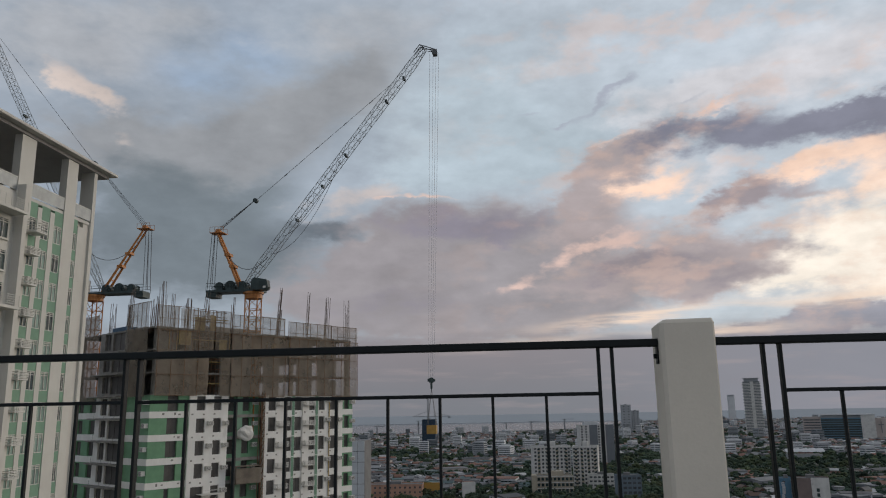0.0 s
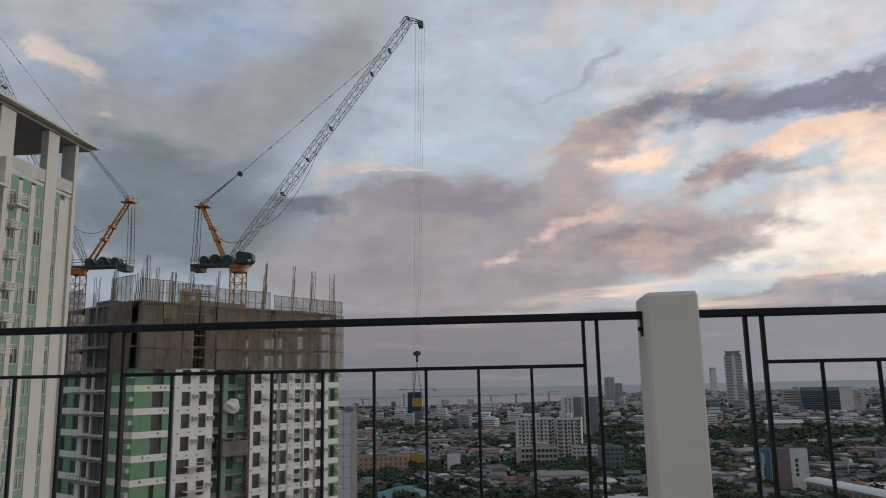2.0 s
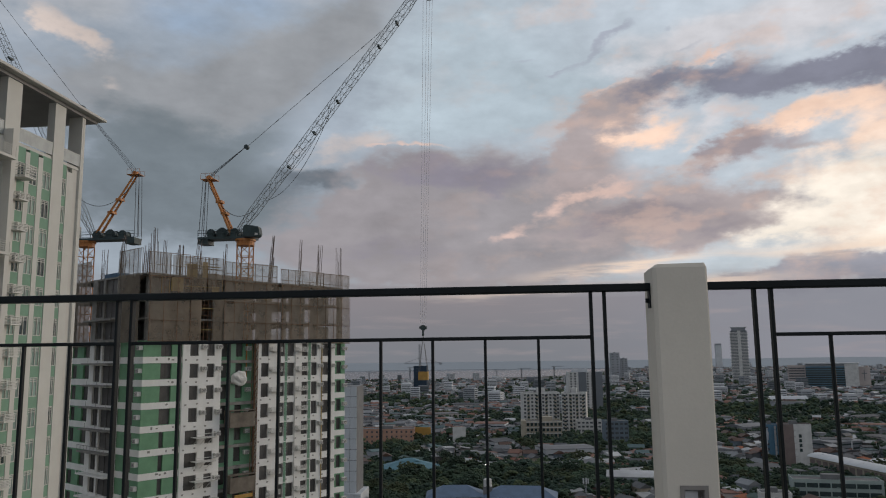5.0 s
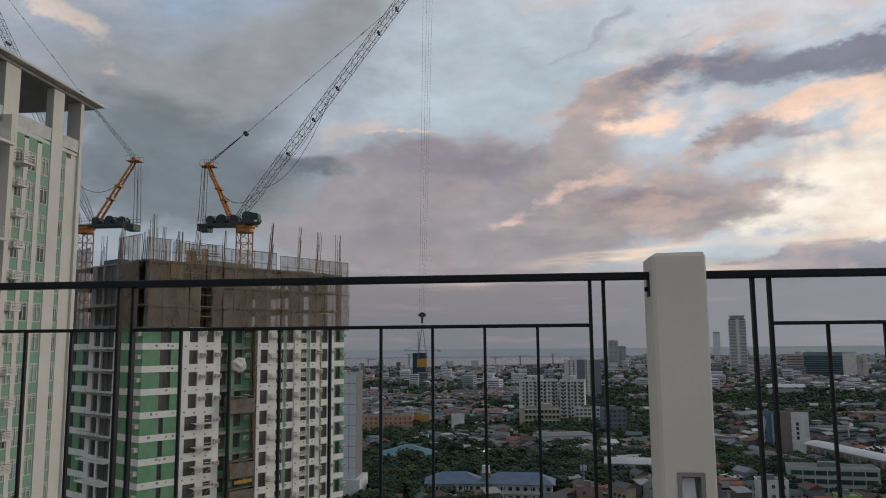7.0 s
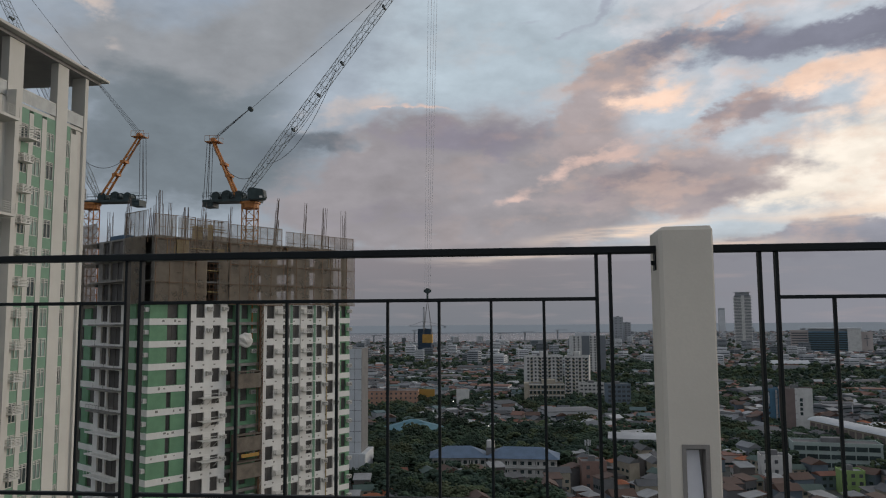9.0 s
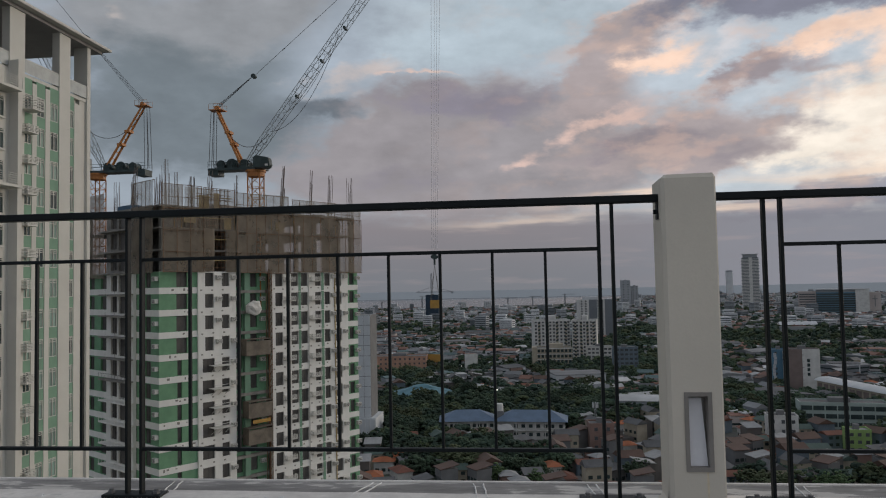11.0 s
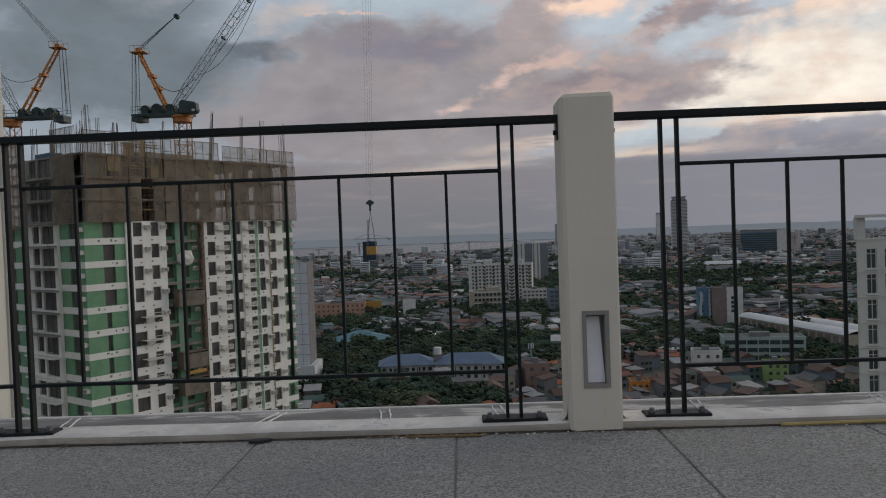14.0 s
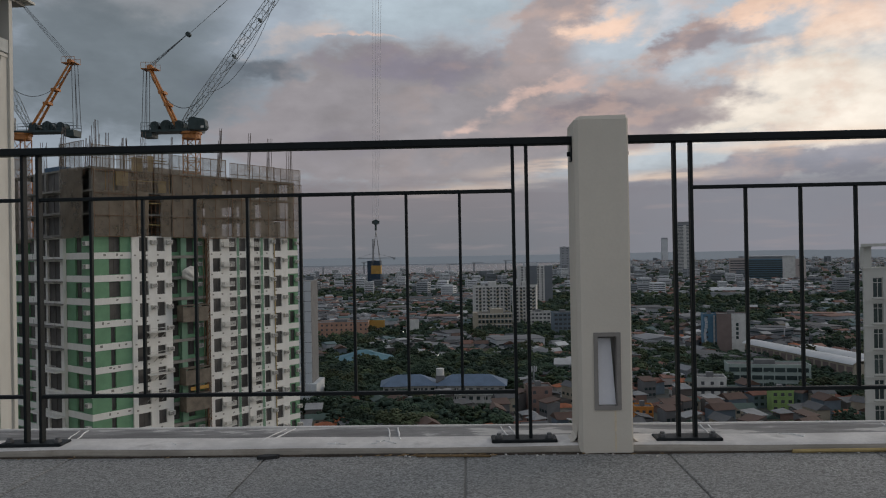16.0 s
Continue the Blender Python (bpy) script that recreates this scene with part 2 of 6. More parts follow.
build_sky()
sun = new("sun", bpy.data.lights.new("sun", "SUN"))
sun.data.energy, sun.data.angle, sun.data.color = 0.9, radians(28), (1.0, 0.86, 0.70)
sun.matrix_world = look((0, 0, 0), (-math.sin(radians(SUN_AZ)) * math.cos(radians(SUN_EL)), -math.cos(radians(SUN_AZ)) * math.cos(radians(SUN_EL)), -math.sin(radians(SUN_EL))))

# ---- materials ----


def surface(name, col, rough=0.75, var=0.18, scale=2.0, fine=40.0, bump=0.15, metal=0.0, stain=None, stain_at=(0.55, 0.75), stretch=(1, 1, 1), per_object=0.0, depth=0.01, spec=0.5):
    """A painted, plastered or mineral surface: tone at two scales, optional stains, fine relief."""
    mt = bpy.data.materials.new(name)
    mt.use_nodes = True
    k = Net(mt.node_tree)
    bsdf = mt.node_tree.nodes["Principled BSDF"]
    mp = k.n("ShaderNodeMapping")
    mp.inputs["Scale"].default_value = stretch
    k.put(mp.inputs[0], k.n("ShaderNodeTexCoord").outputs["Object"])
    big = k.noise(mp.outputs[0], scale, 5.0, 0.6)
    small = k.noise(mp.outputs[0], fine, 4.0, 0.6)
    dark = tuple(c * (1 - var) for c in col)
    light = tuple(min(1.0, c * (1 + var)) for c in col)
    c = k.mix(k.ramp(big, 0.3, 0.7), dark, light)
    c = k.mix(k.m("MULTIPLY", k.ramp(small, 0.35, 0.7), 0.35), c, dark)
    if stain:
        c = k.mix(k.m("MULTIPLY", k.ramp(big, *stain_at), 0.8), c, stain)
    if per_object:
        rnd = k.n("ShaderNodeObjectInfo").outputs["Random"]
        hsv = k.n("ShaderNodeHueSaturation")
        k.put(hsv.inputs["Value"], k.m("ADD", 1.0 - per_object, k.m("MULTIPLY", rnd, 2 * per_object)))
        k.put(hsv.inputs["Color"], c)
        c = hsv.outputs[0]
    k.put(bsdf.inputs["Base Color"], c)
    k.put(bsdf.inputs["Roughness"], k.m("ADD", rough - 0.08, k.m("MULTIPLY", small, 0.16)))
    bsdf.inputs["Metallic"].default_value = metal
    bsdf.inputs["Specular IOR Level"].default_value = spec
    if bump:
        b = k.n("ShaderNodeBump")
        b.inputs["Strength"].default_value, b.inputs["Distance"].default_value = bump, depth
        k.put(b.inputs["Height"], small)
        k.put(bsdf.inputs["Normal"], b.outputs[0])
    return mt


def mesh_net(name, col, open_share=0.25):
    """Woven safety net: fine threads with gaps that light passes through, dusty patches."""
    mt = bpy.data.materials.new(name)
    mt.use_nodes = True
    k = Net(mt.node_tree)
    bsdf = mt.node_tree.nodes["Principled BSDF"]
    out = mt.node_tree.nodes["Material Output"]
    o = k.n("ShaderNodeTexCoord").outputs["Object"]
    big = k.noise(o, 0.35, 6.0, 0.65)
    sm = k.noise(o, 0.55, 5.0, 0.6)
    k.put(bsdf.inputs["Base Color"], k.mix(k.ramp(big, 0.35, 0.68), tuple(c * 0.86 for c in col), tuple(c * 1.14 for c in col)))
    bsdf.inputs["Roughness"].default_value = 0.9
    tr = k.n("ShaderNodeBsdfTransparent")
    ms = k.n("ShaderNodeMixShader")
    k.put(ms.inputs[0], k.m("ADD", open_share * 0.75, k.m("MULTIPLY", k.ramp(sm, 0.3, 0.75), open_share * 0.5)))
    k.put(ms.inputs[1], bsdf.outputs[0])
    k.put(ms.inputs[2], tr.outputs[0])
    k.put(out.inputs[0], ms.outputs[0])
    return mt


def glass(name, col, rough=0.12, spec=0.6):
    mt = bpy.data.materials.new(name)
    mt.use_nodes = True
    k = Net(mt.node_tree)
    b = mt.node_tree.nodes["Principled BSDF"]
    o = k.n("ShaderNodeTexCoord").outputs["Object"]
    rnd = k.n("ShaderNodeObjectInfo").outputs["Random"]
    n = k.noise(o, 0.8, 3.0)
    c = k.mix(k.ramp(n, 0.35, 0.65), tuple(q * 0.7 for q in col), col)
    c = k.mix(k.m("MULTIPLY", rnd, 0.5), c, tuple(min(1, q * 1.9 + 0.01) for q in col))
    k.put(b.inputs["Base Color"], c)
    b.inputs["Roughness"].default_value = rough
    b.inputs["Specular IOR Level"].default_value = spec
    return mt


M_rail = surface("black_enamel", (0.006, 0.009, 0.010), 0.55, 0.3, 6, 120, 0.1, spec=0.25)
M_pillar = surface("pillar_plaster", (0.67, 0.61, 0.515), 0.8, 0.05, 3, 90, 0.2, depth=0.003)
M_pillar_stain = surface("rust_run", (0.62, 0.53, 0.38), 0.85, 0.2, 8, 80, 0.1)
M_niche = surface("niche_lining", (0.86, 0.85, 0.87), 0.6, 0.05, 4, 60, 0.05)
M_frame = surface("niche_frame", (0.25, 0.228, 0.205), 0.55, 0.12, 8, 90, 0.1)
M_kerb = surface("kerb_cement", (0.68, 0.645, 0.605), 0.85, 0.2, 5.0, 60, 0.4, stain=(0.36, 0.335, 0.305), stain_at=(0.54, 0.72), depth=0.004)
M_kerb_dark = surface("weathered_cement", (0.25, 0.24, 0.23), 0.9, 0.35, 8.0, 50, 0.5, stain=(0.58, 0.555, 0.52), stain_at=(0.53, 0.58), stretch=(0.45, 1.5, 1), depth=0.004)
# darker than the kerb's top: painted shade of the front, with dirt
M_kerb_face = surface("shaded_dirty_kerb_face", (0.34, 0.305, 0.255), 0.9, 0.25, 6.0, 60, 0.4, stain=(0.16, 0.13, 0.095), stain_at=(0.52, 0.75), stretch=(0.7, 1, 2), depth=0.004)
M_chalk = surface("white_residue", (0.74, 0.73, 0.71), 0.9, 0.2, 20, 200, 0.2)
M_white = surface("white_paint", (0.76, 0.75, 0.71), 0.75, 0.07, 0.5, 9, 0.08, stain=(0.50, 0.48, 0.43), stain_at=(0.62, 0.85), stretch=(1, 1, 0.4))
M_white2 = surface("ivory_paint", (0.55, 0.54, 0.495), 0.75, 0.05, 0.3, 9, 0.05)
M_cream = surface("cream_paint", (0.54, 0.525, 0.48), 0.75, 0.05, 0.3, 9, 0.05)
M_green = surface("green_paint", (0.15, 0.31, 0.18), 0.75, 0.12, 0.6, 9, 0.05)
M_green2 = surface("sage_green_paint", (0.17, 0.30, 0.21), 0.75, 0.08, 0.6, 9, 0.05)
M_conc = surface("raw_concrete", (0.24, 0.23, 0.21), 0.9, 0.25, 0.8, 12, 0.2, stain=(0.30, 0.20, 0.10), stain_at=(0.60, 0.80))
M_grey = surface("soffit_grey", (0.30, 0.29, 0.28), 0.8, 0.1, 0.4, 9, 0.05)
M_net = mesh_net("dusty_safety_net", (0.215, 0.178, 0.135), 0.34)
M_net_open = mesh_net("thin_safety_net", (0.225, 0.188, 0.145), 0.50)
M_rust = surface("rusty_scaffold", (0.16, 0.085, 0.045), 0.8, 0.4, 2, 20, 0.2)
M_rebar = surface("rebar_steel", (0.11, 0.085, 0.075), 0.7, 0.3, 3, 30, 0.1)
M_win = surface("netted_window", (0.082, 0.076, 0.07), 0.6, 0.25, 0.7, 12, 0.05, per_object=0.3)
M_glassd = glass("dark_window_glass", (0.035, 0.05, 0.05))
M_glassr = glass("shaded_window_glass", (0.05, 0.066, 0.062), 0.2, 0.5)
M_glassg = glass("curtained_glass", (0.17, 0.25, 0.215), 0.35, 0.5)
M_ac = surface("air_unit_casing", (0.58, 0.57, 0.53), 0.6, 0.1, 2, 30, 0.05)
M_acd = surface("air_unit_grille", (0.12, 0.12, 0.12), 0.6, 0.2, 6, 60, 0.2)
M_orange = surface("crane_orange", (0.42, 0.16, 0.035), 0.5, 0.15, 1, 20, 0.05, stain=(0.16, 0.08, 0.03), stain_at=(0.62, 0.8))
M_crane_grey = surface("galvanised_lattice", (0.30, 0.32, 0.32), 0.5, 0.15, 1, 20, 0.05, metal=0.3)
M_crane_dark = surface("crane_green_black", (0.025, 0.045, 0.045), 0.5, 0.3, 1, 20, 0.1)
M_rope = surface("steel_rope", (0.10, 0.105, 0.11), 0.6, 0.1, 3, 40, 0.0)
M_rope_far = surface("thin_hoist_rope", (0.50, 0.50, 0.53), 0.6, 0.1, 3, 40, 0.0)
M_cage = surface("dusty_hoist_cage", (0.16, 0.135, 0.105), 0.8, 0.3, 0.8, 14, 0.1)
M_yellow = surface("yellow_skip", (0.42, 0.24, 0.05), 0.6, 0.15, 2, 20, 0.05)
M_stick = surface("yellowed_strip", (0.42, 0.31, 0.13), 0.8, 0.2, 10, 90, 0.2)
M_dirt = surface("dry_dirt", (0.055, 0.042, 0.030), 0.95, 0.4, 20, 200, 0.4)
M_dead_leaf = surface("dead_leaf", (0.26, 0.17, 0.08), 0.85, 0.3, 30, 200, 0.2, per_object=0.35)
M_debris = surface("dark_scrap", (0.02, 0.02, 0.02), 0.7, 0.3, 10, 90, 0.2)


def floor_material():
    """Washed pebble finish: pale and dark grains of a few millimetres in blue-grey cement."""
    mt = bpy.data.materials.new("pebble_wash")
    mt.use_nodes = True
    k = Net(mt.node_tree)
    b = mt.node_tree.nodes["Principled BSDF"]
    o = k.n("ShaderNodeTexCoord").outputs["Object"]
    vo = k.n("ShaderNodeTexVoronoi")
    vo.inputs["Scale"].default_value = 190.0
    k.put(vo.inputs["Vector"], o)
    sep = k.n("ShaderNodeSeparateColor")
    k.put(sep.inputs[0], vo.outputs["Color"])
    grain = k.mix(k.ramp(sep.outputs[0], 0.1, 0.9), (0.145, 0.143, 0.134), (0.345, 0.34, 0.32))
    grain = k.mix(k.ramp(sep.outputs[1], 0.9, 0.93), grain, (0.40, 0.395, 0.38))
    big = k.noise(o, 1.3, 6.0, 0.65)
    mid = k.noise(o, 14.0, 5.0, 0.65)
    c = k.mix(k.m("MULTIPLY", k.ramp(big, 0.35, 0.7), 0.4), grain, (0.158, 0.156, 0.147))
    c = k.mix(k.m("MULTIPLY", k.ramp(mid, 0.45, 0.7), 0.35), c, (0.285, 0.28, 0.265))
    k.put(b.inputs["Base Color"], c)
    b.inputs["Roughness"].default_value = 0.8
    bp = k.n("ShaderNodeBump")
    bp.inputs["Strength"].default_value, bp.inputs["Distance"].default_value = 0.6, 0.003
    k.put(bp.inputs["Height"], vo.outputs["Distance"])
    bp.invert = True
    k.put(b.inputs["Normal"], bp.outputs[0])
    return mt


M_floor = floor_material()

# ---- building helpers ----


def mesh_of(name, bm, mat):
    me = bpy.data.meshes.new(name)
    bm.to_mesh(me)
    bm.free()
    me.materials.append(mat)
    return me


def part(name, bm, mat, parent=None, label="", m=None):
    """A bmesh, or a mesh made before, as one object under its parent."""
    me = mesh_of(name, bm, mat) if isinstance(bm, bmesh.types.BMesh) else bm
    ob = new(name, me)
    if parent:
        ob.parent = parent
    if m is not None:
        ob.matrix_basis = m
    if label:
        tagged(ob, label)
    return ob


def thing(name, m, label, category, group="", kind=""):
    ob = new(name)
    ob.empty_display_size = 0.2
    ob.matrix_basis = m
    return tagged(ob, label, category, group, kind)


def box(bm, x0, x1, y0, y1, z0, z1):
    v = [bm.verts.new(p) for p in ((x0, y0, z0), (x1, y0, z0), (x1, y1, z0), (x0, y1, z0), (x0, y0, z1), (x1, y0, z1), (x1, y1, z1), (x0, y1, z1))]
    for f in ((3, 2, 1, 0), (4, 5, 6, 7), (0, 1, 5, 4), (1, 2, 6, 5), (2, 3, 7, 6), (3, 0, 4, 7)):
        bm.faces.new([v[i] for i in f])
    return v


def boxes(rows):
    bm = bmesh.new()
    for r in rows:
        box(bm, *r)
    return bm


def bevelled(rows, width=0.004, seg=2):
    bm = boxes(rows)
    bmesh.ops.bevel(bm, geom=bm.edges[:], offset=width, segments=seg, affect="EDGES", profile=0.6)
    return bm


def rod(bm, p, q, r, sides=6, r2=None):
    p, q = Vector(p), Vector(q)
    d = (q - p).normalized()
    a = d.orthogonal().normalized()
    b = d.cross(a)
    r2 = r if r2 is None else r2
    ring = []
    for c, rad in ((p, r), (q, r2)):
        ring.append([bm.verts.new(c + rad * (math.cos(t) * a + math.sin(t) * b)) for t in (2 * math.pi * i / sides + 0.4 for i in range(sides))])
    for i in range(sides):
        j = (i + 1) % sides
        bm.faces.new((ring[0][i], ring[0][j], ring[1][j], ring[1][i]))
    bm.faces.new(ring[0][::-1])
    bm.faces.new(ring[1])


def rods(rows, r, sides=6):
    bm = bmesh.new()
    for p, q in rows:
        rod(bm, p, q, r, sides)
    return bm


def polyline(pts, r, sides=5):
    """One unbroken tube along a path."""
    pts = [Vector(p) for p in pts]
    bm = bmesh.new()
    rings = []
    for i, p in enumerate(pts):
        d = (pts[min(i + 1, len(pts) - 1)] - pts[max(i - 1, 0)]).normalized()
        a = Vector((0, 1, 0)) if abs(d.y) < 0.9 else Vector((1, 0, 0))
        a = (a - d * a.dot(d)).normalized()
        b = d.cross(a)
        rings.append([bm.verts.new(p + r * (math.cos(t) * a + math.sin(t) * b)) for t in (2 * math.pi * j / sides for j in range(sides))])
    for x, y in zip(rings[:-1], rings[1:]):
        for j in range(sides):
            bm.faces.new((x[j], x[(j + 1) % sides], y[(j + 1) % sides], y[j]))
    bm.faces.new(rings[0][::-1])
    bm.faces.new(rings[-1])
    return bm


def prism(bm, pts, z0, z1):
    """An upright prism over a plan outline (counter-clockwise)."""
    a = [bm.verts.new((x, y, z0)) for x, y in pts]
    b = [bm.verts.new((x, y, z1)) for x, y in pts]
    n = len(pts)
    for i in range(n):
        bm.faces.new((a[i], a[(i + 1) % n], b[(i + 1) % n], b[i]))
    bm.faces.new(a[::-1])
    bm.faces.new(b)

# ---- terrace ----
FLOOR_Z, KERB_Z = 0.077, 0.105
KERB_F, KERB_B = 2.93, 3.215


def build_terrace():
    slab = part("terrace_slab", boxes([(-9, 11, -8, KERB_B - 0.003, -0.6, FLOOR_Z - 0.005)]), M_conc)
    tagged(slab, "grey concrete roof terrace slab", "slab", kind="structure")
    floor = thing("floor", pose(0, 0, FLOOR_Z), "blue-grey washed pebble floor panels with narrow joints", "floor", kind="structure")
    w, gap, ln = 0.65, 0.0055, 2.6
    me = mesh_of("panel", bevelled([(gap / 2, w - gap / 2, gap / 2, ln - gap / 2, -0.016, 0)], 0.003, 1), M_floor)
    for i in range(-12, 14):
        for j in range(4):
            part("panel", me, M_floor, floor, m=pose(0.579 - w + i * w, KERB_F - 0.004 - (j + 1) * ln, 0))
    # kerb with a rounded front arris, its outer strip weathered
    kerb = thing("kerb", pose(0, 0, 0), "pale cement kerb with a weathered grey outer strip", "kerb", kind="structure")
    xs = [-9 + 0.25 * i for i in range(81)]
    bm = bmesh.new()
    rnd = random.Random(3)
    prof = [(KERB_F, FLOOR_Z - 0.02), (KERB_F, FLOOR_Z + 0.008), (KERB_F + 0.003, KERB_Z - 0.012), (KERB_F + 0.009, KERB_Z - 0.005), (KERB_F + 0.022, KERB_Z - 0.001), (KERB_F + 0.05, KERB_Z + 0.001), (3.065, KERB_Z + 0.001), (3.065, FLOOR_Z - 0.3)]
    rows = []
    for x in xs:
        dy, dz = rnd.uniform(-0.004, 0.004), rnd.uniform(-0.002, 0.002)
        rows.append([bm.verts.new((x, y + (dy if y < 3 else 0), z + (dz if z > 0.08 else 0))) for y, z in prof])
    # front face apart, so its colour can carry shade as well as dirt
    face = bmesh.new()
    frows = [[face.verts.new(v.co) for v in r[:4]] for r in rows]
    for a, b in zip(frows[:-1], frows[1:]):
        for i in range(3):
            face.faces.new((a[i], b[i], b[i + 1], a[i + 1]))
    for a, b in zip(rows[:-1], rows[1:]):
        for i in range(3, len(prof) - 1):
            bm.faces.new((a[i], b[i], b[i + 1], a[i + 1]))
    bmesh.ops.delete(bm, geom=[v for v in bm.verts if not v.link_faces], context="VERTS")
    part("kerb_face", face, M_kerb_face, kerb, "brownish kerb face darkened for shade and dirt")
    part("kerb_top", bm, M_kerb, kerb)
    part("outer_strip", bevelled([(-9, 11, 3.065, KERB_B, -0.3, KERB_Z - 0.002)], 0.006), M_kerb_dark, kerb, "stained dark cement strip")
    part("outer_lip", bevelled([(-9, 11, KERB_B + 0.0005, KERB_B + 0.022, -0.3, KERB_Z + 0.002)], 0.005), M_kerb, kerb, "pale cement lip along the outer edge")
    # cement splashes on the kerb's top
    for i, (x, y) in enumerate(((-0.42, 2.985), (0.12, 2.978), (0.25, 2.99), (-1.25, 2.99), (1.62, 3.03))):
        q = random.Random(60 + i)
        bm = bmesh.new()
        pts = [(x + 0.016 * j + q.uniform(-0.02, 0.02), y + q.uniform(-0.028, 0.028), KERB_Z + 0.0005) for j in range(6)]
        for a, b in zip(pts[:-1], pts[1:]):
            rod(bm, a, b, q.uniform(0.0012, 0.0026), 5)
        part("cement_splash", bm, M_chalk, kerb, "whitish cement splash")
    # mortar squeezed out along the strip's joints
    for i, x in enumerate((-1.62, -0.80, -0.08, 0.33, 0.735, 1.42, 2.05, 2.9)):
        bm = bmesh.new()
        r = random.Random(i)
        lean = r.uniform(-0.25, 0.25)
        for s in (-0.016, 0.016):
            path = [(x + s + lean * (3.02 + j * 0.045 - 3.1) + r.uniform(-0.004, 0.004), 3.02 + j * 0.045, KERB_Z - 0.001) for j in range(5)]
            for a, b in zip(path[:-1], path[1:]):
                rod(bm, a, b, r.uniform(0.002, 0.0035), 5)
        part("mortar_ridge", bm, M_chalk, kerb, "whitish mortar ridge")
    # the block under the terrace
    body = part("own_building", boxes([(-9, 11, -8, 3.10, -75, -0.6)]), M_cream)
    tagged(body, "cream apartment block that carries the roof terrace", "building", kind="structure")


def build_railing():
    y, th = 3.0, 0.0125
    z_top, z_mid, z_low = 1.099, 0.936, 0.268
    pairs = ((-0.911, -0.858), (0.751, 0.796), (1.284, 1.338), (2.946, 2.991), (-2.521, -2.476))
    panels = ((-0.858, 0.751), (1.338, 2.946), (-2.476, -0.911))
    rail = thing("railing", pose(0, 0, 0), "black painted steel railing with square balusters on bolted base plates", "railing")
    bars = ((-9, 0.966), (1.100, 9.0))
    for a, b in bars:
        part("handrail", bevelled([(a, b, y - 0.022, y + 0.022, z_top - 0.0125, z_top + 0.0125)], 0.004), M_rail, rail)
    post = mesh_of("post", bevelled([(-0.0052, 0.0052, -0.0135, 0.0135, KERB_Z, z_top - 0.012)], 0.0015, 1), M_rail)
    plate = mesh_of("base_plate", bevelled([(-0.108, 0.108, -0.036, 0.036, KERB_Z - 0.002, KERB_Z + 0.010)], 0.003, 1), M_rail)
    bm = bmesh.new()
    rod(bm, (0, 0, KERB_Z + 0.009), (0, 0, KERB_Z + 0.026), 0.008, 8)
    rod(bm, (0, 0, KERB_Z + 0.009), (0, 0, KERB_Z + 0.019), 0.013, 6)
    bolt = mesh_of("bolt", bm, M_acd)
    for a, b in pairs:
        part("post", post, M_rail, rail, m=pose(a, y, 0))
        part("post", post, M_rail, rail, m=pose(b, y, 0))
        pl = part("base_plate", plate, M_rail, rail, m=pose((a + b) / 2, y, 0))
        for s in (-0.083, 0.083):
            part("bolt", bolt, M_acd, pl, "round bolt head", m=pose(s, -0.008, 0))
    bal = mesh_of("baluster", bevelled([(-0.0048, 0.0048, -0.0075, 0.0075, z_low, z_mid)], 0.0015, 1), M_rail)
    for a, b in panels:
        part("upper_bar", bevelled([(a, b, y - 0.010, y + 0.010, z_mid - 0.006, z_mid + 0.006)], 0.002, 1), M_rail, rail)
        part("lower_bar", bevelled([(a, b, y - 0.010, y + 0.010, z_low - 0.006, z_low + 0.006)], 0.002, 1), M_rail, rail)
        for i in range(1, 9):
            part("baluster", bal, M_rail, rail, m=pose(a + (b - a) * i / 9, y, 0))
    # fixing lugs at the pillar
    for x, s in ((0.947, -1), (1.121, 1)):
        bm = bmesh.new()
        rod(bm, (x, y, z_top - 0.045), (x + s * 0.014, y, z_top - 0.045), 0.008, 8)
        box(bm, x - 0.004, x + 0.004, y - 0.02, y + 0.02, z_top - 0.07, z_top - 0.012)
        part("fixing_lug", bm, M_rail, rail)


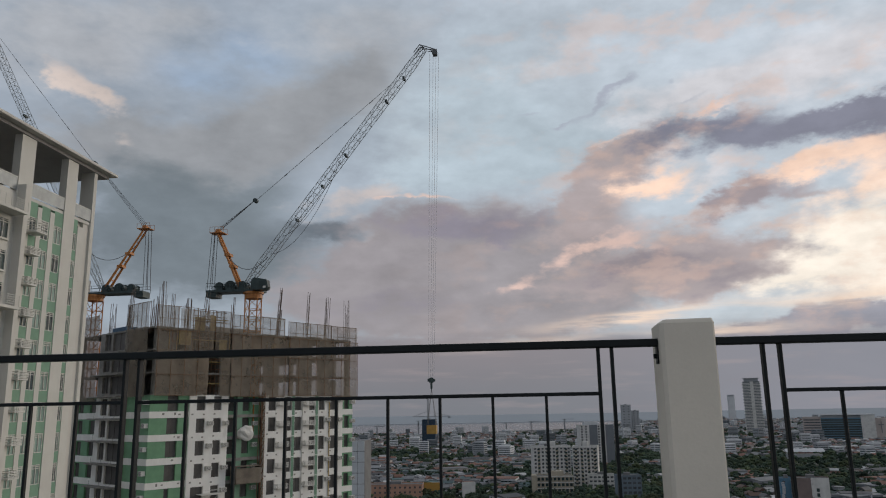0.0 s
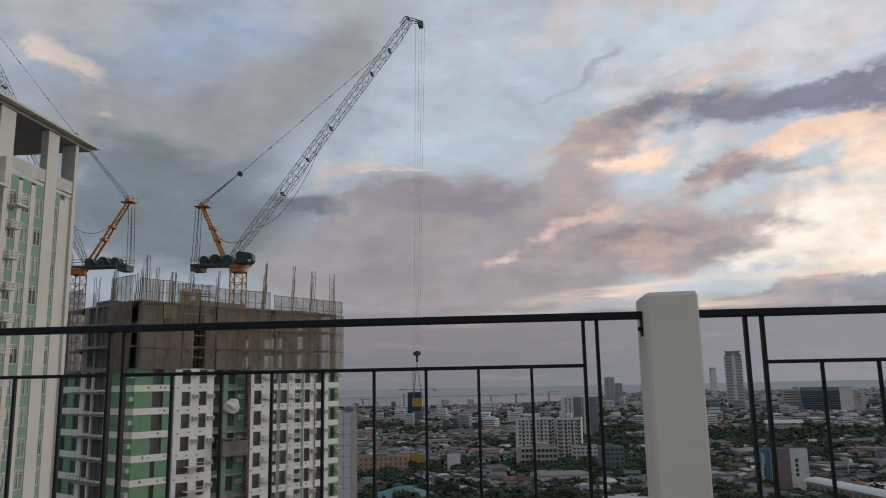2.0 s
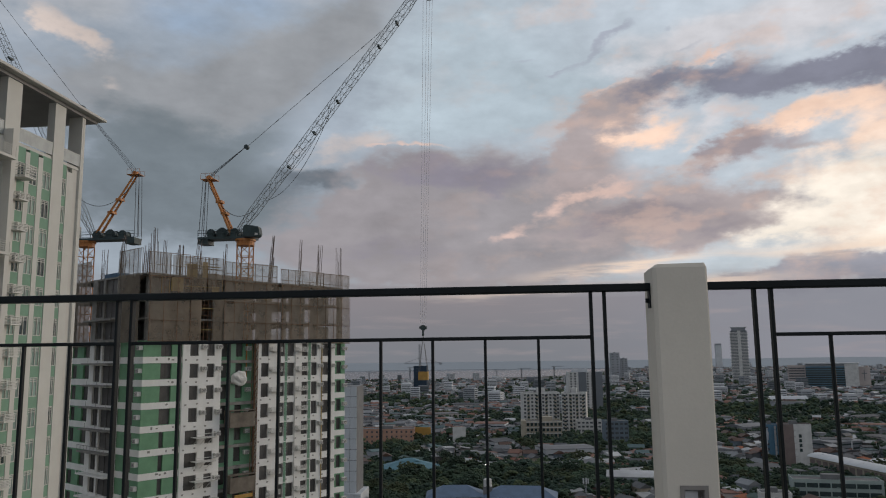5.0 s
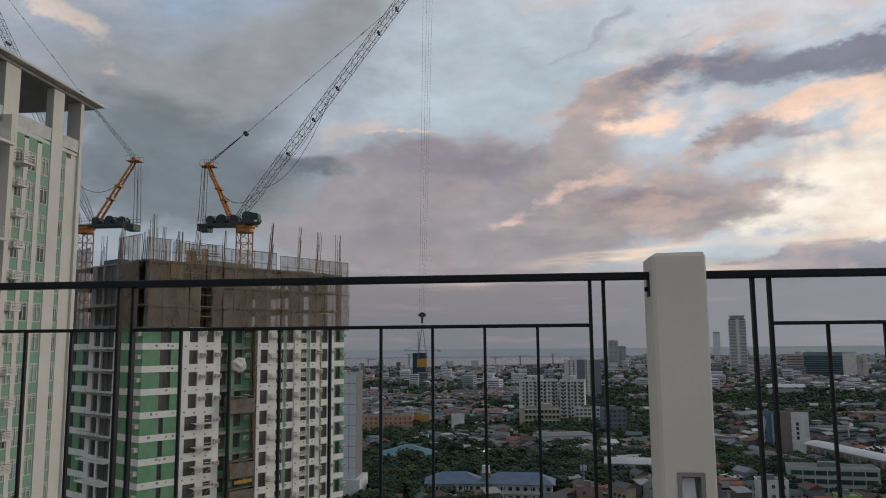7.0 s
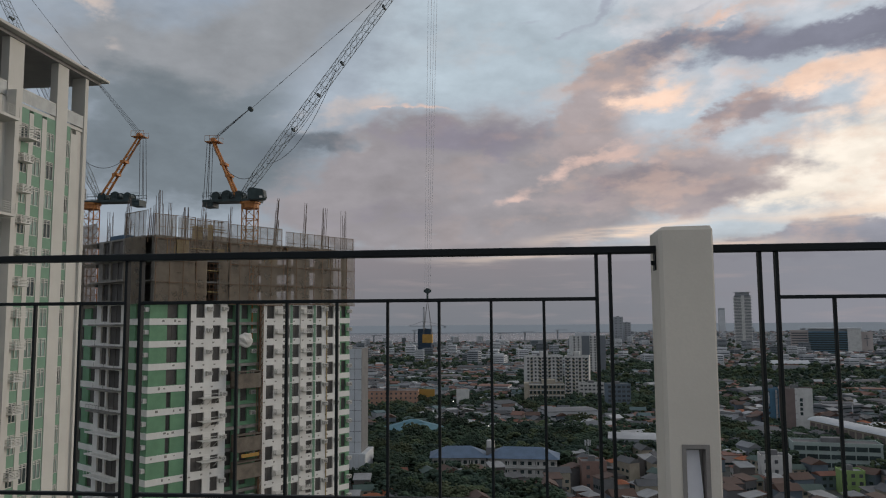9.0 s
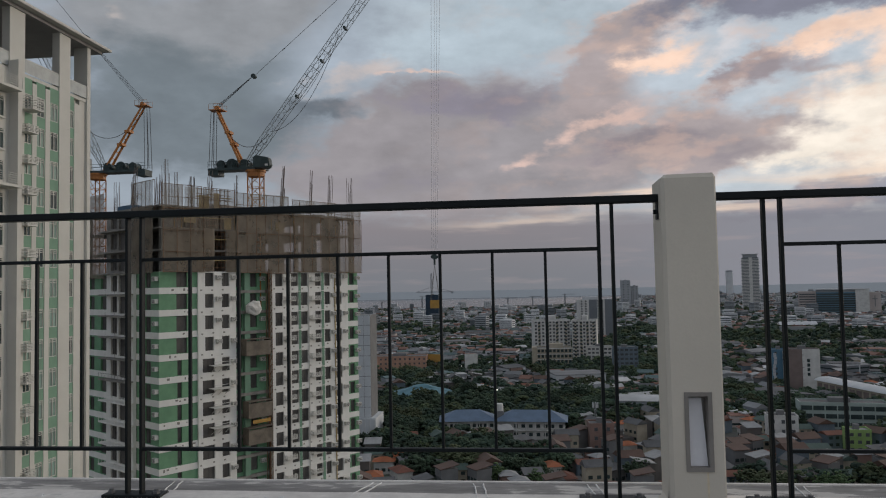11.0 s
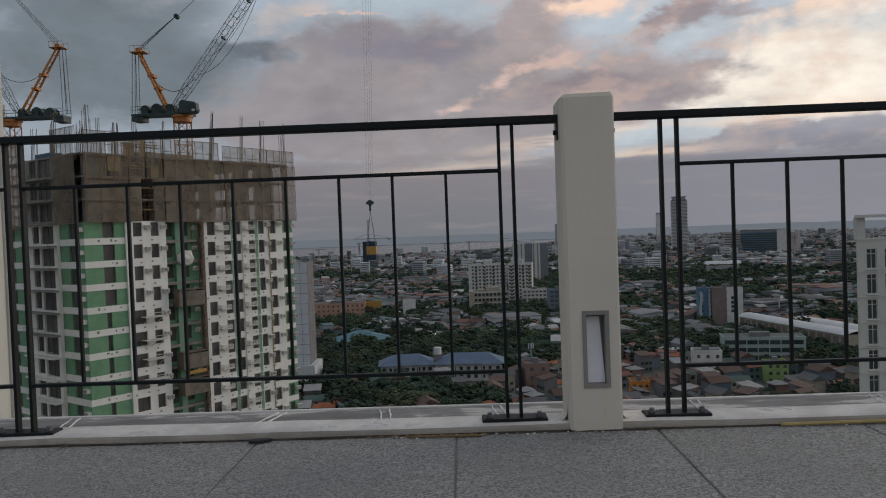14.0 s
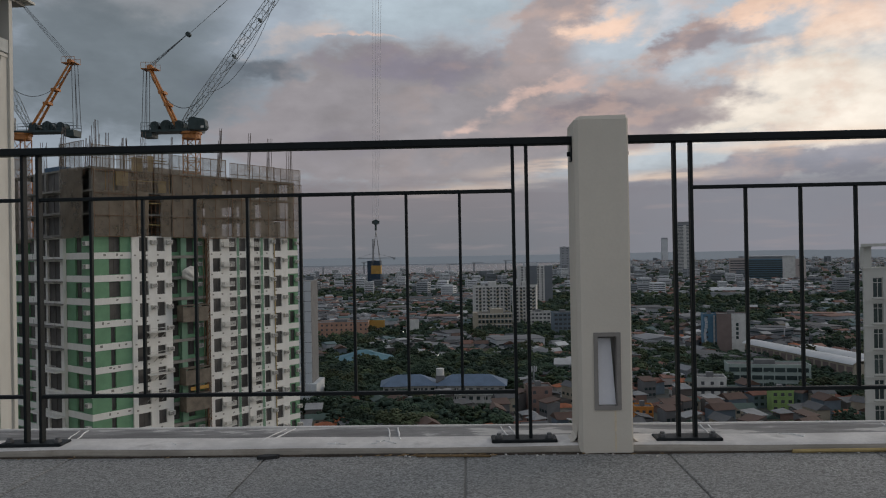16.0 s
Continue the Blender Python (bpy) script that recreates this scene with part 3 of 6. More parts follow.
def build_pillar():
    x0, x1, y0, y1, z0, z1 = 0.947, 1.120, 2.924, 3.090, FLOOR_Z - 0.01, 1.168
    nx0, nx1, nz0, nz1 = 1.001, 1.079, 0.222, 0.464
    p = thing("pillar", pose(0, 0, 0), "cream plastered square pillar with chamfered corner and a recessed light niche", "pillar", kind="structure")
    ch = 0.022
    body = [(x0 + 0.004, y0 + ch * 0.5), (x0 + ch * 0.5, y0)]
    bm = bmesh.new()
    # front in four pieces round the niche, the rest behind it
    yb = y0 + 0.052
    bm2 = bmesh.new()
    prism(bm2, [(x0, y0 + 0.012), (x0 + 0.012, y0), (nx0, y0), (nx0, yb), (x0, yb)], z0, z1 - 0.012)
    prism(bm2, [(nx1, y0), (x1 - 0.006, y0), (x1, y0 + 0.006), (x1, yb), (nx1, yb)], z0, z1 - 0.012)
    box(bm2, nx0, nx1, y0, yb, z0, nz0)
    box(bm2, nx0, nx1, y0, yb, nz1, z1 - 0.012)
    box(bm2, x0, x1, yb, y1, z0, z1 - 0.012)
    part("shaft", bm2, M_pillar, p)
    bm = bmesh.new()
    a = [bm.verts.new(q) for q in ((x0, y0 + 0.012, z1 - 0.0122), (x0 + 0.012, y0, z1 - 0.0122), (x1 - 0.006, y0, z1 - 0.0122), (x1, y0 + 0.006, z1 - 0.0122), (x1, y1, z1 - 0.0122), (x0, y1, z1 - 0.0122))]
    b = [bm.verts.new(q) for q in ((x0 + 0.014, y0 + 0.018, z1), (x0 + 0.022, y0 + 0.006, z1), (x1 - 0.010, y0 + 0.006, z1 + 0.002), (x1 - 0.006, y0 + 0.01, z1 + 0.002), (x1 - 0.006, y1 - 0.01, z1 + 0.002), (x0 + 0.014, y1 - 0.01, z1))]
    for i in range(6):
        bm.faces.new((a[i], a[(i + 1) % 6], b[(i + 1) % 6], b[i]))
    bm.faces.new(b)
    part("cap", bm, M_pillar, p)
    # dark grey back stands for the shadow along the niche's top and right
    part("niche_back", boxes([(nx0 + 0.002, nx1 - 0.002, yb - 0.006, yb - 0.002, nz0 + 0.002, nz1 - 0.002)]), M_frame, p, "dark grey niche back that shows as shadow beside the cover")
    bm = bmesh.new()
    # top and slanted right edge are cut to that shadow's outline
    pts = ((nx0 + 0.0095, nz0 + 0.0095), (nx1 - 0.0095, nz0 + 0.0095), (nx1 - 0.021, nz1 - 0.019), (nx0 + 0.0095, nz1 - 0.019))
    lo = [bm.verts.new((x, yb - 0.030 + 0.016 * (i > 1), z)) for i, (x, z) in enumerate(pts)]
    hi = [bm.verts.new((x, yb - 0.008, z)) for x, z in pts]
    for i in range(4):
        bm.faces.new((lo[i], lo[(i + 1) % 4], hi[(i + 1) % 4], hi[i]))
    bm.faces.new(lo[::-1])
    bm.faces.new(hi)
    bmesh.ops.recalc_face_normals(bm, faces=bm.faces)
    part("light_cover", bm, M_niche, p, "white slanted light cover")
    f = 0.009
    fr = boxes([(nx0 - 0.004, nx0 + f, y0 - 0.004, yb - 0.014, nz0 - 0.004, nz1 + 0.004), (nx1 - f, nx1 + 0.004, y0 - 0.004, yb - 0.014, nz0 - 0.004, nz1 + 0.004),
                (nx0 + f, nx1 - f, y0 - 0.004, yb - 0.014, nz0 - 0.004, nz0 + f), (nx0 + f, nx1 - f, y0 - 0.004, yb - 0.014, nz1 - f, nz1 + 0.004)])
    part("niche_frame", fr, M_frame, p, "grey metal niche frame")
    # plaster run out over the kerb on both sides of the foot
    for x, side in ((x0, -1), (x1, 1)):
        bm = bmesh.new()
        rows = []
        for out, z in ((0.024, KERB_Z + 0.0015), (0.012, KERB_Z + 0.006), (0.004, KERB_Z + 0.018), (0.0006, KERB_Z + 0.045)):
            rows.append([bm.verts.new((x + side * out, y, z)) for y in (KERB_F + 0.03, 2.99, 3.05)])
        for lo, hi in zip(rows[:-1], rows[1:]):
            for i in range(2):
                bm.faces.new((lo[i], lo[i + 1], hi[i + 1], hi[i]))
        bmesh.ops.recalc_face_normals(bm, faces=bm.faces)
        part("plaster_fillet", bm, M_pillar, p)
    bm = bmesh.new()
    r = random.Random(5)
    for i in range(12):
        w = 0.003 + 0.004 * r.random()
        z = nz0 - 0.006 - i * 0.011
        box(bm, nx1 - 0.016 - w / 2, nx1 - 0.016 + w / 2, y0 - 0.0006, y0 + 0.002, z - 0.011, z)
    part("rust_run", bm, M_pillar_stain, p, "faint yellow rust run")


def build_litter():
    strip = part("plastic_strip", polyline([(1.62, 2.918, FLOOR_Z + 0.006), (1.80, 2.911, FLOOR_Z + 0.009), (1.96, 2.917, FLOOR_Z + 0.008), (2.14, 2.905, FLOOR_Z + 0.006), (2.32, 2.913, FLOOR_Z + 0.006)], 0.006, 6), M_stick)
    tagged(strip, "yellowed plastic strip lying along the kerb", "litter")
    bm = bmesh.new()
    prism(bm, [(-0.035, -0.012), (0.0, -0.017), (0.03, -0.006), (0.035, 0.008), (-0.01, 0.012), (-0.03, 0.006)], 0, 0.011)
    s = part("scrap", bm, M_debris, m=pose(-0.06, 2.905, FLOOR_Z, 0, 0, 4))
    tagged(s, "small black scrap lying on the floor by the kerb", "litter")
    twig = part("twig", polyline([(0.42, 2.906, FLOOR_Z + 0.004), (0.50, 2.899, FLOOR_Z + 0.006), (0.58, 2.896, FLOOR_Z + 0.006), (0.66, 2.898, FLOOR_Z + 0.004)], 0.004, 6), M_dead_leaf)
    tagged(twig, "dry brown twig lying on the floor by the kerb", "twig")
    r = random.Random(11)
    for i in range(46):
        bm = bmesh.new()
        bmesh.ops.create_icosphere(bm, subdivisions=1, radius=r.uniform(0.003, 0.007))
        for v in bm.verts:
            v.co *= r.uniform(0.6, 1.2)
            v.co.z *= 0.6
        px = r.gauss(0.62, 0.22) if i < 30 else r.uniform(-1.2, 2.4)
        ob = part("grit", bm, M_kerb if i % 2 else M_kerb_dark, m=pose(px, KERB_F - 0.012 - abs(r.gauss(0, 0.016)), FLOOR_Z + 0.003))
        tagged(ob, "small crumb of cement on the floor", "grit", group="grit along the kerb")


def build_dirt():
    """Dark dirt in the joint along the kerb, and dead leaves blown against it."""
    r = random.Random(31)
    bm = bmesh.new()
    prev = None
    for i in range(260):
        x = -4 + i * 0.035
        w = 0.004 + 0.010 * max(0.0, noise.noise((x * 3.0, 0, 0)) + 0.35) + r.uniform(0, 0.003)
        cur = [bm.verts.new((x, KERB_F + 0.004, FLOOR_Z + 0.006)), bm.verts.new((x, KERB_F - w * 0.5, FLOOR_Z + 0.004)), bm.verts.new((x, KERB_F - w, FLOOR_Z + 0.0008))]
        if prev:
            for a in (0, 1):
                bm.faces.new((prev[a], prev[a + 1], cur[a + 1], cur[a]))
        prev = cur
    tagged(part("dirt_line", bm, M_dirt), "dark dirt gathered along the foot of the kerb", "dirt", kind="stuff")
    for i in range(34):
        bm = bmesh.new()
        l, w = r.uniform(0.008, 0.03), r.uniform(0.002, 0.005)
        prism(bm, [(-l / 2, 0), (0, -w), (l / 2, 0), (0, w)], 0, 0.0015)
        px = r.gauss(0.50, 0.16) if i < 24 else r.uniform(-1.0, 1.4)
        ob = part("dead_leaf", bm, M_dead_leaf, m=pose(px, KERB_F - 0.008 - abs(r.gauss(0, 0.014)), FLOOR_Z + r.uniform(0.001, 0.006), r.uniform(-15, 15), r.uniform(-12, 12), r.gauss(0, 35)))
        tagged(ob, "dry brown leaf scrap against the kerb", "leaf", group="dead leaves along the kerb")


build_terrace()
build_dirt()
build_railing()
build_pillar()
build_litter()

# ---- facades ----
GROUND = -75.0


def wall_bay(bm, u0, u1, z0, z1, wins, v0=0.0, v1=0.35):
    """One storey of wall from u0 to u1 with openings (a, b, sill, head) cut out."""
    u = u0
    for a, b, s, h in sorted(wins):
        if a > u:
            box(bm, u, a, v0, v1, z0, z1)
        if s > 0.01:
            box(bm, a, b, v0, v1, z0, z0 + s)
        if z0 + h < z1 - 0.01:
            box(bm, a, b, v0, v1, z0 + h, z1)
        u = b
    if u < u1:
        box(bm, u, u1, v0, v1, z0, z1)


def ac_unit():
    """Meshes of a boxed air conditioner: casing and grille."""
    case = mesh_of("casing", bevelled([(0, 0.85, -0.55, 0, 0, 0.6)], 0.02, 1), M_ac)
    bm = bmesh.new()
    for i in range(7):
        box(bm, 0.06, 0.79, -0.562, -0.545, 0.07 + i * 0.068, 0.105 + i * 0.068)
    return case, mesh_of("grille", bm, M_acd)


AC_CASE, AC_GRILLE = ac_unit()


def add_ac(parent, m):
    a = part("air_conditioner", AC_CASE, M_ac, parent, m=m)
    part("grille", AC_GRILLE, M_acd, a, "dark louvred grille")
    return a


def ledge_kit(w, d=0.75, h=0.7):
    """Meshes of an air-unit ledge: slab, U-shaped slat, upright."""
    slab = mesh_of("air_unit_ledge", bevelled([(0, w, -d, 0.0, 0, 0.12)], 0.015, 1), M_ac)
    bm = bmesh.new()
    prism(bm, [(0, 0), (0, -d), (w, -d), (w, 0), (w - 0.04, 0), (w - 0.04, -d + 0.04), (0.04, -d + 0.04), (0.04, 0)], 0, 0.06)
    slat = mesh_of("slat", bm, M_ac)
    up = mesh_of("upright", boxes([(0, 0.06, -d - 0.012, -d + 0.02, 0.12, h + 0.06)]), M_ac)
    return slab, slat, up, w, h


def add_ledge(parent, kit, m, label=""):
    slab, slat, up, w, h = kit
    ob = part("air_unit_ledge", slab, M_ac, parent, label, m=m)
    for i in range(5):
        part("slat", slat, M_ac, ob, m=pose(0, 0, 0.17 + i * (h - 0.2) / 4))
    for u in (0.0, w / 2 - 0.03, w - 0.06):
        part("upright", up, M_ac, ob, m=pose(u, 0, 0))
    return ob


def build_site_tower():
    """Apartment tower under construction: local x along its bright front, local y into it."""
    base = pose(-48.2, 97.0, 0, 0, 0, math.degrees(math.atan2(29.0, 20.5)))
    tw = thing("unfinished_tower", base, "unfinished apartment tower with white and green walls below dusty safety nets", "building")
    L, D, zb0, pitch = 35.4, 24.0, 0.6, 3.0
    part("core", boxes([(0.8, L - 0.8, 1.6, D - 0.8, GROUND, 3.4)]), M_conc, tw, "raw concrete core")
    part("lift_core", boxes([(13.5, 22.5, 8.0, 16.0, 3.4, 14.2)]), M_conc, tw, "raw concrete lift core")
    secs = [  # u0, u1, wall, band, set back, windows
        (0.0, 5.62, M_green, M_white, 0.0, [(2.5, 4.1, 0.92, 2.98)]),
        (5.62, 11.66, M_white, None, -0.25, [(6.7, 8.05, 0.95, 2.85), (9.35, 10.6, 0.95, 2.85)]),
        (11.66, 17.9, M_green, None, 0.9, [(11.9, 13.45, 0.8, 2.8), (14.6, 16.0, 0.8, 2.8)]),
        (17.9, 33.05, M_white, None, -0.25, [(18.55, 19.95, 0.8, 2.8), (21.5, 22.85, 0.8, 2.8), (23.4, 24.75, 0.8, 2.8), (26.2, 27.4, 0.8, 2.8), (28.1, 29.3, 0.8, 2.8), (30.4, 31.7, 0.8, 2.8)]),
        (33.05, L, M_green, M_white, 0.0, [(33.6, 34.6, 0.92, 2.8)]),
    ]
    win_mesh = {}
    z_low = zb0 - pitch * 25
    rnd = random.Random(21)
    for u0, u1, wall, band, back, wins in secs:
        for lower in (False, True):
            ks = range(0, 12) if not lower else range(12, 26)
            for q in ks:
                bm = bmesh.new()
                z = zb0 - pitch * q
                ww = []
                for a, b, s, h in wins:
                    if u0 == 0.0 and q >= 4:
                        a, b = 2.62, 3.30
                    if u0 == 5.62 and q >= 4 and a < 7:
                        a, b = 6.3, 8.2
                    ww.append((a, b, s, h))
                wall_bay(bm, u0, u1, z, z + pitch, ww, back, back + 0.45)
                for a, b, s, h in ww:
                    if lower:
                        continue
                    key = (round(b - a, 2), round(h - s, 2))
                    if key not in win_mesh:
                        wb = boxes([(0, key[0], 0.24, 0.30, 0, key[1])])
                        box(wb, key[0] / 2 - 0.025, key[0] / 2 + 0.025, 0.21, 0.24, 0, key[1])
                        win_mesh[key] = mesh_of("window", wb, M_win)
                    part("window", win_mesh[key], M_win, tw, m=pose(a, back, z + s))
                bmesh.ops.remove_doubles(bm, verts=bm.verts, dist=0.001)
                part("storey_wall", bm, wall, tw)
            if lower:
                # one dark sheet stands in for the lower storeys' window panes
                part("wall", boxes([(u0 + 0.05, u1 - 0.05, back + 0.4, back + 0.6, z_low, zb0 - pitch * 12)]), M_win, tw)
        if band:
            band_me = mesh_of("floor_band", boxes([(u0 - 0.06, u1 + 0.02, back - 0.07, back + 0.2, 0, 0.86)]), band)
            for q in range(26):
                part("floor_band", band_me, band, tw, "stained white floor band", m=pose(0, 0, zb0 - pitch * q))
            if u0 == 0.0:
                r2 = random.Random(6)
                for q in range(11):
                    for s in range(3):
                        bm = bmesh.new()
                        a = r2.uniform(0.5, 5.0)
                        prism(bm, [(a, back - 0.076), (a + r2.uniform(0.15, 0.4), back - 0.076), (a + r2.uniform(0.15, 0.4), back - 0.05), (a, back - 0.05)], zb0 - pitch * q + r2.uniform(0.3, 0.5), zb0 - pitch * q + r2.uniform(0.55, 0.75))
                        part("patch", bm, M_conc, tw, "unplastered grey patch")
    r3 = random.Random(16)
    hole = mesh_of("patch", boxes([(0, 0.26, -0.296, -0.24, 0, 0.2)]), M_conc)
    for q in range(11):
        for a, b in ((5.7, 11.5), (18.0, 33.0)):
            for i in range(int((b - a) / 1.7)):
                part("patch", hole, M_conc, tw, m=pose(a + 0.3 + i * 1.7 + r3.uniform(-0.2, 0.2), 0, zb0 - pitch * q + r3.uniform(0.2, 0.42)))
    # slab edges and thin ribs on the white parts
    for u0, u1 in ((5.62, 11.66), (17.9, 33.05)):
        edge_me = mesh_of("slab_edge", boxes([(u0, u1, -0.30, -0.24, -0.05, 0.05)]), M_white)
        for q in range(26):
            part("slab_edge", edge_me, M_white, tw, m=pose(0, 0, zb0 - pitch * q))
    part("green_strip", boxes([(27.45, 27.95, -0.29, -0.2, GROUND, 3.5)]), M_green2, tw)
    part("green_strip", boxes([(22.9, 23.35, -0.29, -0.2, GROUND, 3.5)]), M_green2, tw)
    part("downpipe", rods([((30.2, -0.33, GROUND), (30.2, -0.33, 3.4))], 0.09, 8), M_stick, tw, "rust-stained downpipe")
    part("downpipe", rods([((24.85, -0.33, GROUND), (24.85, -0.33, 3.4))], 0.06, 8), M_ac, tw)
    # air-unit ledges and single units
    led = ledge_kit(1.9)
    for q in range(0, 12):
        z = zb0 - pitch * q
        for u in (20.0, 25.0):
            add_ledge(tw, led, pose(u, -0.25, z + 1.5))
        for u in (8.3, 10.75):
            if not (q >= 4 and u < 9):
                add_ac(tw, pose(u, -0.2, z + 1.9))
        for u in (29.4, 31.9):
            add_ac(tw, pose(u, -0.2, z + 2.0))
        add_ac(tw, pose(16.4, 0.95, z + 1.7))
        add_ac(tw, pose(34.75, 0.05, z + 1.7, 0, 0, 0))
        add_ac(tw, pose(0.0, 1.0, z + 1.75, 0, 0, -90))
    # scaffold brackets low on the white bay
    for i, z in enumerate((-9.6, -12.8, -15.4, -18.2)):
        bm = bmesh.new()
        for j in range(3):
            u = 7.6 + j * 1.1
            rod(bm, (u, -0.3, z), (u, -1.6, z), 0.05)
            rod(bm, (u, -0.3, z - 0.9), (u, -1.6, z), 0.04)
        rod(bm, (7.2, -1.6, z), (10.4, -1.6, z), 0.05)
        rod(bm, (7.2, -1.6, z + 0.6), (10.4, -1.6, z + 0.6), 0.04)
        box(bm, 7.2, 10.4, -1.6, -0.3, z + 0.05, z + 0.12)
        part("work_platform", bm, M_ac, tw, "small hung work platform")
    # hoist mast, cages and the white sheet in the recess
    bm = bmesh.new()
    for a, b in ((17.0, 0.2), (17.6, 0.2), (17.0, 0.8), (17.6, 0.8)):
        rod(bm, (a, b - 0.9, -40), (a, b - 0.9, 4.0), 0.05)
    for i in range(44):
        z = -40 + i
        rod(bm, (17.0, -0.7, z), (17.6, -0.7, z + 1), 0.03, 4)
        rod(bm, (17.0, -0.7, z), (17.6, -0.7, z), 0.03, 4)
        rod(bm, (17.6, -0.1, z), (17.6, -0.7, z + 1), 0.03, 4)
    part("hoist_mast", bm, M_rust, tw, "lattice hoist mast")
    for u, z in ((12.6, -8.6), (12.9, -17.6), (12.9, -21.4)):
        bm = boxes([(u, u + 4.2, -1.4, 0.1, z, z + 0.15), (u, u + 4.2, -1.4, 0.1, z + 2.3, z + 2.4), (u, u + 0.1, -1.4, 0.1, z, z + 2.4), (u + 4.1, u + 4.2, -1.4, 0.1, z, z + 2.4),
                    (u, u + 4.2, -1.45, -1.38, z, z + 2.1)])
        part("hoist_cage", bm, M_cage, tw, "dull brown hoist cage")
    for i in range(26):
        u = 0.9 + i * 1.36 + rnd.uniform(-0.3, 0.3)
        if 5.6 < u < 11.4:
            continue
        part("prop", rods([((u, 0.25, 9.7), (u + rnd.uniform(-0.1, 0.1), 0.25, 12.4))], 0.06, 4), M_yellow if i % 3 else M_rust, tw)
    for u0, u1, z0, z1 in ((3.7, 5.5, 10.4, 12.3), (6.0, 7.6, 12.5, 14.4), (8.4, 9.3, 12.6, 14.8), (10.0, 11.2, 9.7, 11.4), (19.0, 20.6, 9.8, 11.2)):
        part("formwork_panel", boxes([(u0, u1, 0.1, 0.18, z0, z1)]), M_stick, tw, "orange-brown formwork panel")
    part("cage_plank", boxes([(13.6, 16.6, -1.5, -1.46, -18.4, -17.9)]), M_yellow, tw, "yellow guard board")
    bm = bmesh.new()
    bmesh.ops.create_icosphere(bm, subdivisions=3, radius=1.0)
    for v in bm.verts:
        n = noise.noise(v.co * 1.6)
        v.co *= 1 + 0.35 * n
        v.co.x *= 1.35
        v.co.y *= 0.5
    part("lift_shaft", boxes([(13.55, 14.45, 0.35, 0.88, GROUND, 3.5)]), M_green2, tw, "sage green pier in the recess")
    for q in range(14):
        part("recess_beam", boxes([(11.7, 17.85, 0.3, 0.88, zb0 - pitch * q - 0.12, zb0 - pitch * q + 0.3)]), M_conc, tw)
    part("plastic_sheet", bm, M_ac, tw, "crumpled white plastic sheet", m=pose(14.6, -0.6, -1.7))
    # shaded side: local y runs back along it
    side = [(0.0, 6.2, M_green, M_white, 0.0, [(2.2, 3.9, 0.9, 2.9)]),
            (6.2, 14.3, M_white, None, -0.5, [(7.0, 10.5, 0.35, 2.75), (11.0, 12.9, 0.5, 2.75)]),
            (14.3, D, M_green, M_white, 0.0, [(14.8, 17.2, 0.9, 2.8), (19.3, 21.0, 0.9, 2.8)])]
    turn = pose(0, 0, 0, 0, 0, -90) @ Matrix.Diagonal((-1, 1, 1, 1))

    def to_side(bm):
        bmesh.ops.transform(bm, matrix=turn, verts=bm.verts)
        bmesh.ops.reverse_faces(bm, faces=bm.faces)
        return bm
    for v0, v1, wall, band, back, wins in side:
        for q in range(-3 if band is None else 0, 26):
            bm = bmesh.new()
            z = zb0 - pitch * q
            wall_bay(bm, v0 + (0.46 if v0 == 0 else 0), v1, z, z + pitch, wins, back, back + 0.45)
            bmesh.ops.remove_doubles(bm, verts=bm.verts, dist=0.001)
            part("storey_wall", to_side(bm), wall if q >= 0 else M_conc, tw)
        for q in range(-3 if band is None else 0, 12):
            z = zb0 - pitch * q
            for a, b, s, h in wins:
                wb = boxes([(a, b, back + 0.26, back + 0.32, z + s, z + h), ((a + b) / 2 - 0.04, (a + b) / 2 + 0.04, back + 0.2, back + 0.26, z + s, z + h)])
                part("window", to_side(wb), M_win, tw)
        # dark sheet in place of panes behind the side's lower openings
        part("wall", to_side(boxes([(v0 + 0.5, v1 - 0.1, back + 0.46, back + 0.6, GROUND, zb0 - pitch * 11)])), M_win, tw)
        if band:
            band_me = mesh_of("floor_band", to_side(boxes([(v0, v1, back - 0.07, back + 0.2, 0, 0.86)])), band)
            for q in range(26):
                part("floor_band", band_me, band, tw, "stained white floor band", m=pose(0, 0, zb0 - pitch * q))
        else:
            for q in range(-3, 12):
                z = zb0 - pitch * q
                bm = boxes([(v0, v1, back - 1.2, back, z - 0.1, z + 0.1)])
                for j in range(9):
                    u = v0 + 0.1 + j * (v1 - v0 - 0.2) / 8
                    if q > 3 or j % 3 == 0:
                        rod(bm, (u, back - 1.15, z), (u, back - 1.15, z + 0.9), 0.03, 4)
                if q > 3:
                    rod(bm, (v0, back - 1.15, z + 0.9), (v1, back - 1.15, z + 0.9), 0.03, 4)
                part("balcony", to_side(bm), M_conc if q < 5 else M_white, tw, "bare concrete balcony slab")
    # raw storeys behind the nets
    for q in range(4):
        z = 3.6 + 3 * q
        part("floor_slab", boxes([(0.2, L - 0.2, 0.3, D - 0.3, z - 0.12, z + 0.1)]), M_conc, tw, "bare concrete slab")
        if q < 3:
            for i in range(8):
                u = 0.6 + i * 4.85
                part("column", boxes([(u, u + 0.6, 0.5, 1.2, z + 0.1, z + 2.88)]), M_conc, tw)
            for i in range(8):
                u = 0.6 + i * 4.85
                for v in (7.0, 15.5, D - 1.3):
                    part("column", boxes([(u, u + 0.6, v, v + 0.7, z + 0.1, z + 2.88)]), M_conc, tw)
            for a, b in ((0.9, 3.6), (12.5, 15.4), (18.2, 21.0), (24.6, 27.4), (28.6, 32.4)):
                part("block_wall", boxes([(a, b, 0.75, 0.95, z + 0.1, z + 2.5)]), M_conc, tw)
